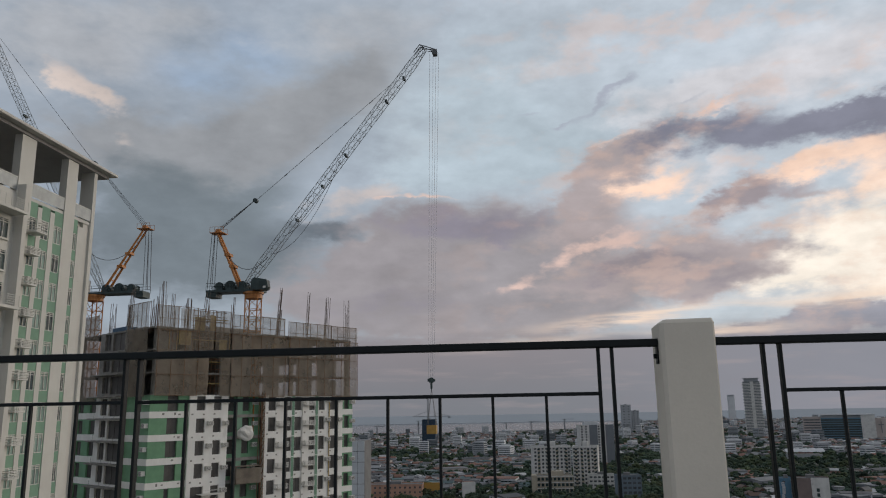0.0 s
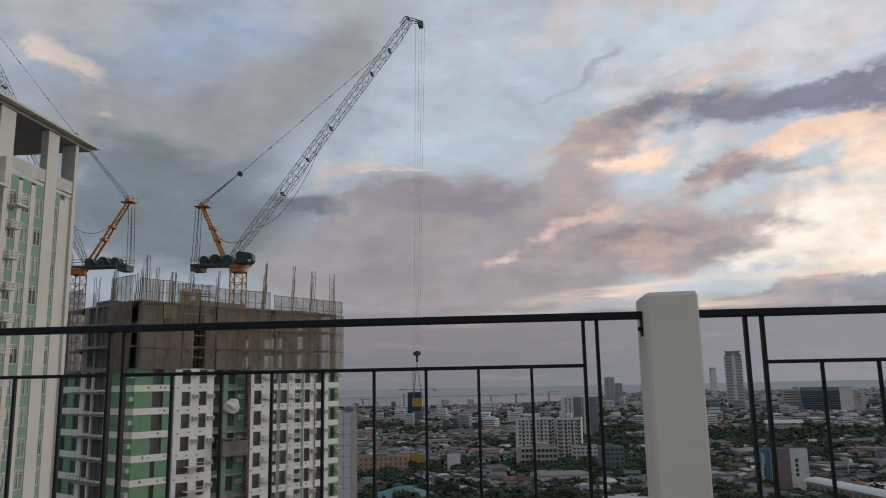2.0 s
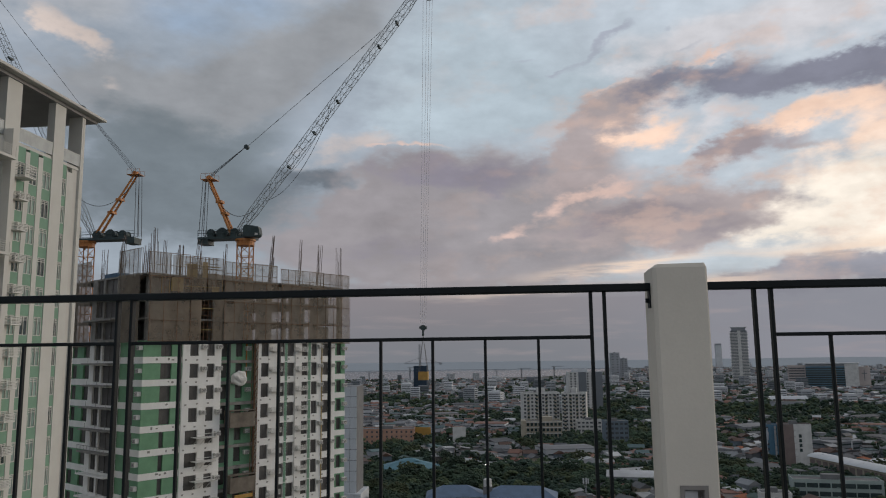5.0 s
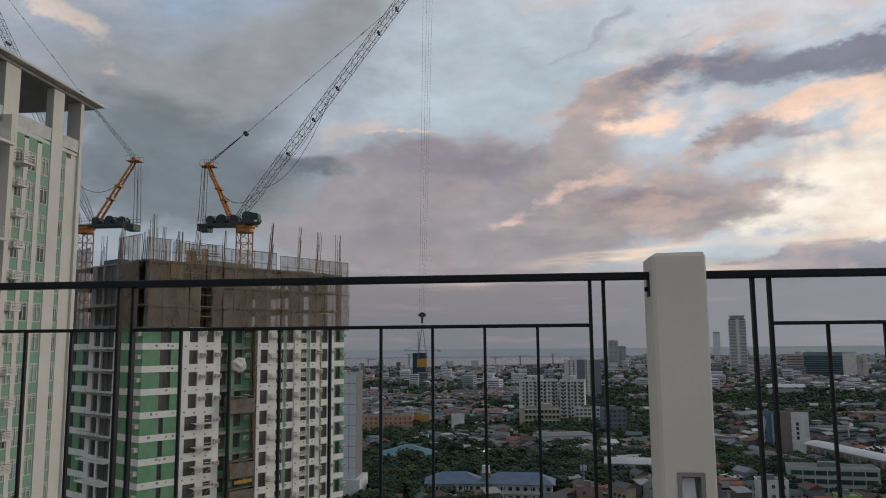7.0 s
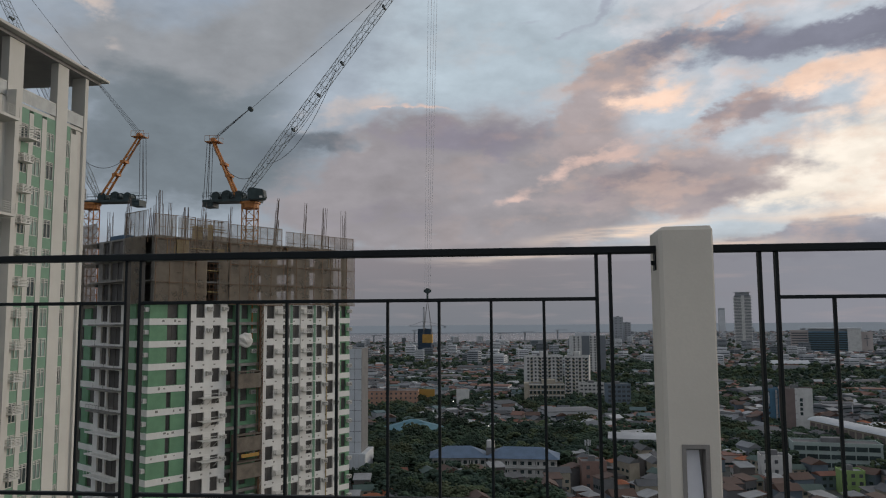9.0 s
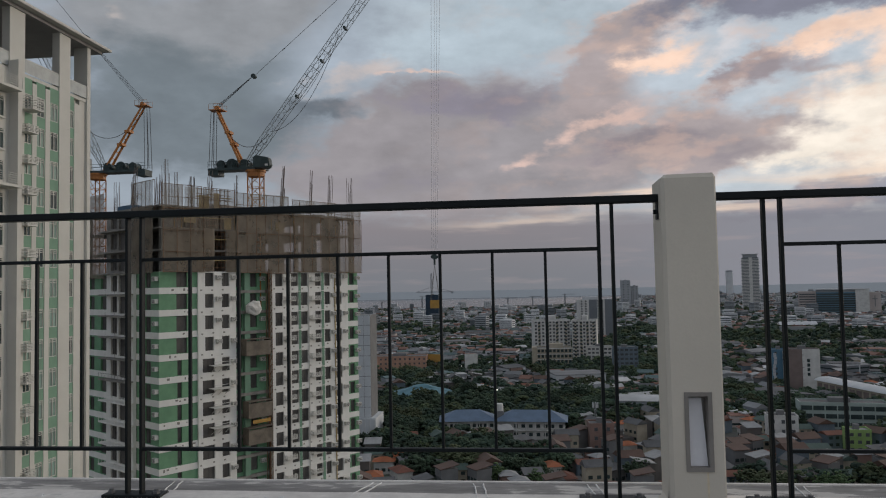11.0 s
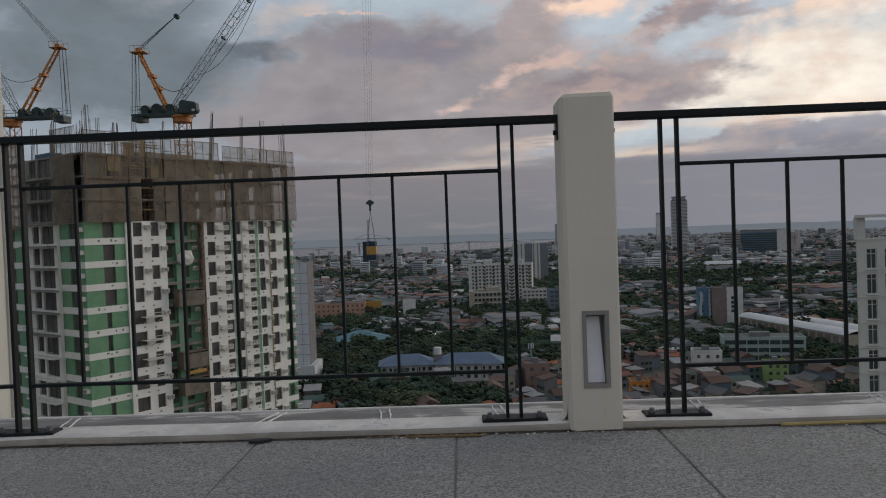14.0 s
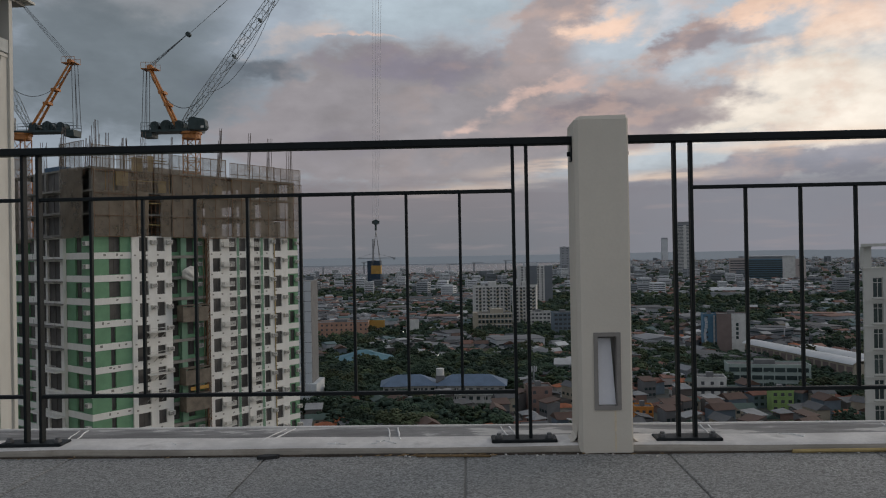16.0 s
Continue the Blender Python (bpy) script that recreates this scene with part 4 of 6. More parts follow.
    # added wall: keeps bright sky from showing through the open storeys
    part("partition", boxes([(5.7, 5.9, 1.8, D - 1.5, 3.72, 12.4)]), M_conc, tw, "added inner wall that blocks the sky behind the open storeys")
    # rust-coloured formwork and props seen through the open bay
    for q in range(4):
        z = 3.7 + 3 * q
        for i in range(9):
            u = 5.9 + i * 0.62
            part("scaffold_pole", rods([((u, 0.35, z), (u, 0.35, z + 2.8))], 0.05, 4), M_rust, tw)
        for i in range(4):
            part("scaffold_rail", rods([((5.7, 0.3, z + 0.5 + i * 0.7), (11.2, 0.3, z + 0.5 + i * 0.7))], 0.05, 4), M_rust, tw)
        part("scaffold_brace", rods([((5.8, 0.28, z), (8.4, 0.28, z + 2.8))], 0.04, 4), M_rust, tw)
        part("scaffold_plank", boxes([(5.8, 11.2, -0.1, 0.5, z + 1.45, z + 1.55)]), M_stick, tw)
    # safety nets: panels with their own sag and stepped tops
    rn = random.Random(8)

    def net(u0, u1, zb, zt, off, nu=8, nz=8):
        bm = bmesh.new()
        grid = []
        for i in range(nu + 1):
            row = []
            for j in range(nz + 1):
                u, z = u0 + (u1 - u0) * i / nu, zb + (zt - zb) * j / nz
                dv = 0.16 * noise.noise((u * 0.5, z * 0.45, off * 9)) + 0.10 * math.sin(3.1 * i / nu)
                row.append(bm.verts.new((u + 0.05 * noise.noise((z, u, 1)), -off - dv, z)))
            grid.append(row)
        for i in range(nu):
            for j in range(nz):
                bm.faces.new((grid[i][j], grid[i + 1][j], grid[i + 1][j + 1], grid[i][j + 1]))
        return bm
    front = ((0.1, 6.1, 3.5, 9.6, 0.7), (6.2, 8.0, 3.6, 9.7, 0.6), (9.9, 11.5, 3.5, 9.5, 0.62), (11.5, 16.4, 3.4, 12.3, 0.75), (16.4, 20.9, 3.3, 12.4, 0.7), (20.9, 21.8, 3.6, 12.0, 0.5),
             (21.7, 30.3, 3.5, 12.4, 0.7), (30.3, 35.7, 3.4, 12.3, 0.75))
    for u0, u1, a, b, o in front:
        part("safety_net", net(u0, u1, a, b, o), M_net, tw, "brown-grey dusty safety net")
    for u0, u1, a, b, o in ((0.1, 3.2, 9.5, 15.5, 0.68), (3.3, 6.1, 9.4, 15.3, 0.72), (6.2, 8.7, 9.6, 15.2, 0.6), (8.9, 11.4, 9.5, 15.3, 0.64), (11.5, 16.4, 12.2, 15.1, 0.72), (16.4, 20.9, 12.3, 15.2, 0.68), (21.7, 30.3, 12.3, 14.8, 0.68), (30.3, 35.7, 12.2, 14.75, 0.72)):
        part("safety_net", net(u0, u1, a, b, o), M_net_open, tw, "thin see-through safety net")
    for u0, u1, zl in ((0.1, 6.1, 3.5), (11.5, 16.4, 3.4), (16.4, 20.9, 3.3), (21.7, 30.3, 3.5), (30.3, 35.6, 3.4)):
        bm = bmesh.new()
        n = max(2, round((u1 - u0) / 1.9))
        for i in range(n + 1):
            u = u0 + (u1 - u0) * i / n
            rod(bm, (u, -0.98, zl), (u, -0.98, 12.3), 0.035, 4)
        for z in (zl + 0.05, 6.3, 9.2, 12.2):
            rod(bm, (u0, -0.98, z), (u1, -0.98, z), 0.035, 4)
        part("scaffold_frame", bm, M_rust, tw, "rusty scaffold frame against the net")
    for v0, v1, a, b in ((0.3, 6.4, 3.4, 12.6), (14.6, 21.0, 3.0, 15.4), (21.0, D, 3.0, 15.4)):
        part("safety_net", to_side(net(v0, v1, a, b, 0.7)), M_net, tw)
    part("safety_net", to_side(net(0.3, 6.4, 12.5, 16.0, 0.68)), M_net_open, tw)
    # net frames: poles and rails above the deck
    for a, b, zt in ((0.1, 6.1, 15.5), (6.4, 11.4, 15.4), (11.6, 20.9, 15.1), (21.7, 30.2, 14.8), (30.3, 35.6, 14.7)):
        bm = bmesh.new()
        n = max(4, int((b - a) / 1.25))
        for i in range(n + 1):
            u = a + (b - a) * i / n
            rod(bm, (u, -0.5, 11.6), (u, -0.5, zt + 0.05), 0.045, 4)
        for z in (zt, zt - 1.7):
            rod(bm, (a, -0.5, z), (b, -0.5, z), 0.045, 4)
        part("net_frame", bm, M_rust, tw, "rusty net frame of thin poles")
    bm = bmesh.new()
    for i in range(6):
        u = 0.3 + i * 1.2
        rod(bm, (u, -0.5, 11.6), (u, -0.5, 16.0), 0.045, 4)
    rod(bm, (0.3, -0.5, 16.0), (6.3, -0.5, 16.0), 0.045, 4)
    part("net_frame", to_side(bm), M_rust, tw)
    # column starter bars
    for u, v, zt in ((-0.2 + 1.0, 14.0, 17.2), (1.2, 9.5, 16.6), (1.6, 1.0, 19.0), (3.6, 2.0, 17.6), (5.4, 1.2, 17.0), (8.1, 1.2, 18.2), (12.7, 1.2, 18.0), (20.6, 1.2, 20.2), (21.9, 2.5, 17.0), (26.3, 1.2, 20.1), (30.5, 1.2, 19.7), (35.0, 1.2, 19.6), (4.6, 8, 18.0), (10, 9, 18.4), (2.6, 12.5, 19.5), (7, 14, 18.5)):
        lean = rn.uniform(-0.02, 0.09)
        for i in range(7):
            bm = bmesh.new()
            a = u + rn.uniform(-0.45, 0.45)
            b = v + rn.uniform(-0.3, 0.3)
            h = zt - rn.uniform(0, 2.4) * (i > 2)
            rod(bm, (a, b, 12.0), (a + lean * (h - 12) + rn.uniform(-.06, .06), b, h), 0.035, 4)
            part("starter_bar", bm, M_rebar, tw)
    # site clutter on the working deck
    for i in range(10):
        u = 1.5 + i * 3.3
        part("formwork_stack", boxes([(u, u + rn.uniform(1.2, 2.6), 2.0, 3.4, 12.4, 12.4 + rn.uniform(0.3, 0.7))]), (M_rust, M_stick, M_conc)[i % 3], tw)
    part("blue_tarpaulin", boxes([(0.5, 2.2, 9.0, 13.0, 12.6, 13.4)]), surface("blue_tarp", (0.06, 0.12, 0.19), 0.7), tw, "blue tarpaulin")


build_site_tower()


def build_left_tower():
    """Finished tower; its bright face lies in the plane x = -46.5 and looks along +x."""
    tw = thing("apartment_tower", pose(-46.5, 0, 0), "ivory and sage green apartment tower with a roofed top terrace", "building")
    pitch, top0 = 2.95, 20.1
    y_end, y_start = 77.4, 40.0
    part("core", boxes([(-22, -0.55, y_start, y_end - 0.2, GROUND, 21.6)]), M_cream, tw)
    part("end_wall", boxes([(-22, -0.9, y_end - 0.2, y_end + 0.1, GROUND, 21.9)]), M_white2, tw)
    # roof plate on tall columns
    bm = bmesh.new()
    prism(bm, [(1.0, 80.6), (-24, 80.6), (-24, 38), (1.0, 38)], 28.05, 28.35)
    bmesh.ops.bevel(bm, geom=bm.edges[:], offset=0.04, segments=1, affect="EDGES")
    part("roof", bm, M_cream, tw)
    # soffit and penthouse use a grey darker than the roof plate
    part("soffit", boxes([(-23.5, 0.2, 38.5, 80.0, 27.7, 28.04)]), M_grey, tw, "grey soffit")
    for a, b in ((64.85, 67.0), (72.4, 74.25), (56.0, 58.2), (48.0, 50.2)):
        part("column", boxes([(-0.75, 0.05, a, b, GROUND, 27.7)]), M_white2, tw)
    part("column", boxes([(-1.5, 0.05, 77.35, 77.95, GROUND, 27.7)]), M_white2, tw)
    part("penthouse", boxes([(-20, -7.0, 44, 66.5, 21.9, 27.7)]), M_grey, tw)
    part("terrace_slab", boxes([(-21.5, -0.1, y_start, y_end, 21.6, 21.95)]), M_white2, tw)
    # terrace guard: glass sheets between posts, one bay a part
    for a, b in ((67.05, 72.35), (74.3, 77.3), (58.25, 64.8)):
        bm = bmesh.new()
        rod(bm, (-0.05, a, 23.35), (-0.05, b, 23.35), 0.05, 6)
        n = max(2, int((b - a) / 0.25))
        for i in range(n + 1):
            y = a + (b - a) * i / n
            rod(bm, (-0.05, y, 21.9), (-0.05, y, 23.35), 0.018, 4)
        for z in (22.15, 22.55, 22.95):
            rod(bm, (-0.05, a, z), (-0.05, b, z), 0.02, 4)
        part("guard_rail", bm, M_ac, tw, "pale metal guard rail")
        part("guard_panel", boxes([(-0.03, -0.01, a, b, 22.05, 23.3)]), M_crane_grey, tw)
    # ribs of the face
    ribs = ((68.2, 68.85), (70.2, 70.92), (75.02, 76.3))
    for a, b in ribs:
        part("rib", boxes([(-0.5, 0.03, a, b, GROUND, 21.3 if a < 75 else 21.0)]), M_white2, tw)
    for a, b in ribs + ((72.4, 74.25),):
        dx = 0.02 if a == 72.4 else 0.0
        line = mesh_of("joint_line", boxes([(0.02 + dx, 0.034 + dx, a - 0.003, b + 0.003, -0.02, 0.02)]), M_cream)
        for q in range(12):
            part("joint_line", line, M_cream, tw, m=pose(0, 0, 18.0 - q * 2.95))
    part("recess_wall", boxes([(-0.9, -0.2, 76.3, 77.35, GROUND, 21.9)]), M_cream, tw)

    def window(w, h, mat):
        """Outward +x, width along y: frame, mullions and a row of small top lights."""
        fr = bmesh.new()
        f = 0.07
        for a, b, c, d in ((0, f, 0, h), (w - f, w, 0, h), (f, w - f, 0, f), (f, w - f, h - f, h), (w * 0.45, w * 0.45 + f, f, h - f), (f, w - f, h * 0.78, h * 0.78 + f), (f, w - f, h * 0.89, h * 0.89 + f * 0.8)):
            box(fr, -0.06, 0.02, a, b, c, d)
        pane = boxes([(-0.09, -0.062, 0.02, w - 0.02, 0.02, h - 0.02)])
        return mesh_of("frame", fr, M_white2), mesh_of("window", pane, mat)
    strips = ((67.02, 68.2), (68.85, 70.2), (70.92, 72.4), (74.25, 75.02))
    rnd = random.Random(4)
    for a, b in strips:
        bm = bmesh.new()
        w = min(b - a - 0.12, 1.2)
        f, p = window(w, 1.85, M_glassg)
        f2, p2 = window(w, 1.85, M_glassd)
        u = a + (b - a - w) / 2
        for q in range(-1, 14):
            zt = top0 - pitch * q
            z0 = zt - 1.85
            if q < 0:
                box(bm, -0.5, -0.02, a, b, top0, 21.6)
                continue
            part("spandrel", boxes([(-0.5, -0.02, a, b, z0 - (pitch - 1.85), z0)]), M_green2, tw)
            part("jamb", boxes([(-0.5, -0.02, a, u, z0, zt)]), M_green2, tw)
            part("jamb", boxes([(-0.5, -0.02, u + w, b, z0, zt)]), M_green2, tw)
            dark = rnd.random() < 0.3
            wd = part("window", p2 if dark else p, M_glassd, tw, m=pose(-0.045, u, z0))
            part("frame", f, M_white2, wd, "white window frame")
        part("wall", bm, M_green2, tw)
        part("wall", boxes([(-0.5, -0.02, a, b, GROUND, top0 - pitch * 13 - 1.85)]), M_green2, tw)
    # the stepped bay towards the camera: windows, ledges, balconies
    part("bay_wall", boxes([(-0.5, 0.0, y_start, 64.85, GROUND, 21.6)]), M_white2, tw)
    part("bay_pier", boxes([(0.0, 0.9, 64.9, 65.5, GROUND, 22.6)]), M_cream, tw)
    f, p = window(1.5, 1.9, M_glassd)
    led = ledge_kit(1.5, 0.9, 0.75)
    for q in range(13):
        zt = top0 - 1.1 - pitch * q
        for y in (62.6, 59.5, 56.5):
            wd = part("window", p, M_glassd, tw, m=pose(0.10, y, zt - 1.9))
            part("frame", f, M_white2, wd, "white window frame")
            part("sill", boxes([(0.0, 0.2, y - 0.1, y + 1.6, zt - 2.05, zt - 1.92)]), M_white2, tw)
        if q > 0:
            add_ledge(tw, led, pose(0.05, 66.3, zt + 0.1, 0, 0, 90))
    big = ledge_kit(1.7, 1.3, 1.25)
    add_ledge(tw, big, pose(0.06, 66.3, 18.3, 0, 0, 90), "large railed air-unit ledge")
    for z in (19.7, 10.8):
        bm = boxes([(0.0, 1.6, 60.5, 64.6, z - 0.25, z)])
        for i in range(5):
            rod(bm, (1.55, 60.5, z + 0.2 + i * 0.2), (1.55, 64.6, z + 0.2 + i * 0.2), 0.025, 4)
        for i in range(6):
            rod(bm, (1.55, 60.6 + i * 0.79, z), (1.55, 60.6 + i * 0.79, z + 1.0), 0.03, 4)
        part("balcony", bm, M_white2, tw, "railed white balcony")
    for q in range(12):
        z = 14.0 - q * 2.95
        part("end_ledge", boxes([(-2.2, -1.0, 78.0 - 0.5, 78.5, z, z + 0.12), (-2.2, -1.0, 78.44, 78.5, z + 0.12, z + 0.8)]), M_ac, tw)


build_left_tower()


def build_right_block():
    """White block seen past the right-hand railing; its face looks along -y."""
    tw = thing("white_block", pose(47.5, 92.0, 0), "white apartment block with string courses and a flat roof canopy", "building")
    pitch = 3.03
    bm = bmesh.new()
    cols = [(1.05 + i * 2.13, 2.23 + i * 2.13, 0.0, 2.38) for i in range(8)]
    fr = bmesh.new()
    for a, b, c, d in ((0, 0.07, 0, 2.38), (1.11, 1.18, 0, 2.38), (0.56, 0.62, 0.07, 2.31), (0.07, 1.11, 0, 0.07), (0.07, 1.11, 2.31, 2.38), (0.07, 1.11, 1.75, 1.81)):
        box(fr, a, b, -0.02, 0.06, c, d)
    frame_me = mesh_of("frame", fr, M_white2)
    pane_me = mesh_of("window", boxes([(0.02, 1.16, 0.065, 0.09, 0.02, 2.36)]), M_glassd)
    pane_lit = mesh_of("window", boxes([(0.02, 1.16, 0.065, 0.09, 0.02, 2.36)]), M_glassr)
    sill_me = mesh_of("sill", bevelled([(-0.1, 1.3, -0.22, 0.0, -0.16, -0.02)], 0.02, 1), M_white2)
    for q in range(10):
        z = -5.57 - pitch * q
        sw = bmesh.new()
        wall_bay(sw, 0, 20, z - 0.0, z + pitch, cols, 0, 0.3)
        bmesh.ops.remove_doubles(sw, verts=sw.verts, dist=0.001)
        part("storey_wall", sw, M_white2, tw)
        for a, b, s, h in cols:
            w = part("window", pane_me if (q * 3 + int(a)) % 4 == 1 else pane_lit, M_glassd, tw, m=pose(a, 0.12, z))
            part("frame", frame_me, M_white2, w, "white window frame")
            part("sill", sill_me, M_white2, tw, m=pose(a, 0, z))
        part("string_course", boxes([(-0.12, 20, -0.12, -0.003, z - 0.42, z - 0.26)]), M_white2, tw)
    box(bm, 0, 20, 0, 0.3, -5.57 + pitch, -2.15)
    part("wall", bm, M_white2, tw)
    part("wall", boxes([(0, 20, 0, 0.3, GROUND, -5.57 - pitch * 9)]), M_white2, tw)
    bm = bmesh.new()
    prism(bm, [(0, 0.303), (20, 0.303), (28, 14), (8, 14)], GROUND, -2.3)
    part("side_wall", bm, M_white2, tw)
    part("parapet_cap", boxes([(-0.1, 20, -0.1, 0.4, -2.15, -1.98)]), M_white2, tw)
    part("roof_column", boxes([(0.1, 1.0, 0.1, 1.0, -1.98, 0.5)]), M_white2, tw)
    part("roof_column", boxes([(12.0, 12.9, 0.1, 1.0, -1.98, 0.5)]), M_white2, tw)
    bm = bmesh.new()
    prism(bm, [(-0.6, -0.6), (20, -0.6), (28, 14), (8, 14)], 0.5, 0.85)
    part("canopy", bm, M_white2, tw)
    part("roof_guard", rods([((1.0, 0.15, z), (20, 0.15, z)) for z in (-1.6, -1.2)] + [((1.0 + i, 0.15, -2), (1.0 + i, 0.15, -1.2)) for i in range(19)], 0.03, 4), M_ac, tw)


build_right_block()

# ---- cranes ----


def lattice(bm, p, q, w, bays, r=0.06, w2=None, up=(0, 1, 0), tri=False):
    """A box lattice from p to q, w wide, with crossed bracing."""
    p, q = Vector(p), Vector(q)
    d = (q - p).normalized()
    a = Vector(up).normalized()
    a = (a - d * a.dot(d)).normalized()
    b = d.cross(a)
    w2 = w if w2 is None else w2
    prev = None
    for i in range(bays + 1):
        t = i / bays
        c = p.lerp(q, t)
        ww = (w * (1 - t) + w2 * t) / 2
        ring = [c + ww * (s * a + u * b) for s, u in ((-1, -1), (1, -1), (1, 1), (-1, 1))]
        for j in range(4):
            if i % 1 == 0:
                rod(bm, ring[j], ring[(j + 1) % 4], r * 0.55, 4)
            if prev:
                rod(bm, prev[j], ring[j], r, 5)
                rod(bm, prev[j], ring[(j + 1) % 4], r * 0.55, 4)
        prev = ring


def build_crane(name, foot, lift, flip, jib_tip, jib_foot, a_top, cw_end, z_base, pulley, pend, label, hoist=None):
    """A luffing crane in the plane y = foot.y; flip turns the counter-jib to +x."""
    fx, fy = foot
    s = 1 if flip else -1
    cr = thing(name, pose(fx, fy, lift), label, "crane")
    o = Vector((fx, fy, lift))

    def loc(p):
        return Vector(p) - o
    bm = bmesh.new()
    lattice(bm, (0, 0, z_base), (0, 0, 18.0), 1.9, 12 if z_base > -10 else 30, 0.10)
    part("mast", bm, M_orange, cr, "orange lattice mast")
    bm = bmesh.new()
    rod(bm, (0, 0, 18.0), (0, 0, 18.7), 1.35, 16)
    rod(bm, (0, 0, 18.7), (0, 0, 19.0), 1.55, 16)
    part("slewing_ring", bm, M_orange, cr, "orange slewing ring")
    e = loc((cw_end[0], fy, 0)).x
    # machine deck with winches, rails and ballast
    a, b = sorted((e, -s * 1.6))
    bm = boxes([(a, b, -1.3, 1.3, 19.0, 19.35)])
    for y in (-1.25, 1.25):
        for z in (19.9, 20.4):
            rod(bm, (a, y, z), (b, y, z), 0.035, 4)
        for i in range(8):
            x = a + (b - a) * i / 7
            rod(bm, (x, y, 19.3), (x, y, 20.4), 0.035, 4)
    part("machine_deck", bm, M_crane_dark, cr, "railed machine deck")
    bm = boxes([(min(e, e - s * 1.6), max(e, e - s * 1.6), -1.2, 1.2, 18.3, 18.99)])
    part("ballast", bm, M_crane_dark, cr, "dark ballast block")
    for i, (t, r) in enumerate(((0.22, 0.55), (0.42, 0.7), (0.64, 0.6))):
        x = e + (-s * 1.6 - e) * t
        bm = bmesh.new()
        rod(bm, (x, -0.8, 19.95), (x, 0.8, 19.95), r, 14)
        rod(bm, (x, -0.9, 19.95), (x, -0.8, 19.95), r * 1.25, 14)
        rod(bm, (x, 0.8, 19.95), (x, 0.9, 19.95), r * 1.25, 14)
        box(bm, x - 0.5, x + 0.5, -1.1, -0.92, 19.36, 20.3)
        part("winch", bm, M_crane_dark, cr, "dark green winch drum")
    # driver's cab
    if not flip:
        bm = bmesh.new()
        x0 = 0.3
        prof = [(x0, 19.1), (x0 + 2.2, 19.0), (x0 + 2.6, 19.4), (x0 + 2.4, 20.6), (x0 + 0.3, 21.0), (x0, 20.6)]
        lo = [bm.verts.new((x, -2.2, z)) for x, z in prof]
        hi = [bm.verts.new((x, -0.6, z)) for x, z in prof]
        for i in range(len(prof)):
            j = (i + 1) % len(prof)
            bm.faces.new((lo[i], lo[j], hi[j], hi[i]))
        bm.faces.new(lo[::-1])
        bm.faces.new(hi)
        bmesh.ops.recalc_face_normals(bm, faces=bm.faces)
        bmesh.ops.bevel(bm, geom=bm.edges[:], offset=0.1, segments=2, affect="EDGES")
        cab = part("cab", bm, M_crane_dark, cr, "dark green driver's cab")
        part("cab_window", boxes([(x0 + 1.3, x0 + 2.2, -2.24, -2.205, 19.7, 20.4)]), M_glassd, cab)
        part("cab_panel", boxes([(x0 + 1.9, x0 + 2.35, -2.25, -2.21, 19.3, 19.6)]), M_ac, cab)
    else:
        part("cab", bevelled([(-2.6, -0.6, -2.2, -0.6, 19.2, 21.4)], 0.12), M_ac, cr, "white driver's cab")
    # A-frame: two stout legs with rungs and a head platform
    at = loc((a_top[0], fy, a_top[1]))
    jf = loc((jib_foot[0], fy, jib_foot[1]))
    bm = bmesh.new()
    for y in (-0.75, 0.75):
        rod(bm, (jf.x + s * 0.5, y, 19.3), (at.x, y * 0.6, at.z), 0.24, 6, 0.17)
    for i in range(1, 10):
        t = i / 10
        q = Vector((jf.x + s * 0.5, 0, 19.3)).lerp(at, t)
        rod(bm, q + Vector((0, -0.75 + 0.3 * t, 0)), q + Vector((0, 0.75 - 0.3 * t, 0)), 0.07, 5)
        if i in (4, 6):
            box(bm, q.x - 0.35, q.x + 0.55, -0.7, 0.7, q.z - 0.05, q.z + 0.35)
    part("a_frame", bm, M_orange, cr, "weathered orange A-frame")
    bm = boxes([(at.x - 1.1, at.x + 1.1, -0.9, 0.9, at.z - 0.05, at.z + 0.05)])
    for x in (-1.1, -0.35, 0.35, 1.1):
        for y in (-0.9, 0.9):
            rod(bm, (at.x + x, y, at.z), (at.x + x, y, at.z + 0.9), 0.035, 4)
    for y in (-0.9, 0.9):
        rod(bm, (at.x - 1.1, y, at.z + 0.9), (at.x + 1.1, y, at.z + 0.9), 0.035, 4)
    rod(bm, (at.x, -0.5, at.z + 0.3), (at.x, 0.5, at.z + 0.3), 0.4, 10)
    part("head_platform", bm, M_orange, cr, "orange head platform with sheaves")
    part("back_stay", rods([((at.x + s * (0.35 + 0.5 * i), y, at.z), (at.x + s * (0.5 + 0.75 * i), y, 19.6)) for i in (0, 1) for y in (-0.5, 0.5)], 0.05, 5), M_rope, cr)
    # jib
    jt = loc((jib_tip[0], fy, jib_tip[1]))
    dirn = (jt - jf).normalized()
    length = (jt - jf).length
    bm = bmesh.new()
    lattice(bm, jf, jf + dirn * 4, 0.7, 3, 0.06, 1.2)
    lattice(bm, jf + dirn * 4, jt - dirn * 3, 1.2, int(length / 1.75), 0.05)
    lattice(bm, jt - dirn * 3, jt, 1.2, 2, 0.06, 0.7)
    part("jib", bm, M_crane_grey, cr, "long grey lattice jib")
    for t in (0.28, 0.42, 0.55, 0.78, 0.88):
        q = jf.lerp(jt, t)
        part("jib_joint", bevelled([(q.x - 0.15, q.x + 0.2, -0.62, 0.62, q.z - 0.62, q.z - 0.25)], 0.03, 1), M_crane_dark, cr)
    # jib head
    bm = bmesh.new()
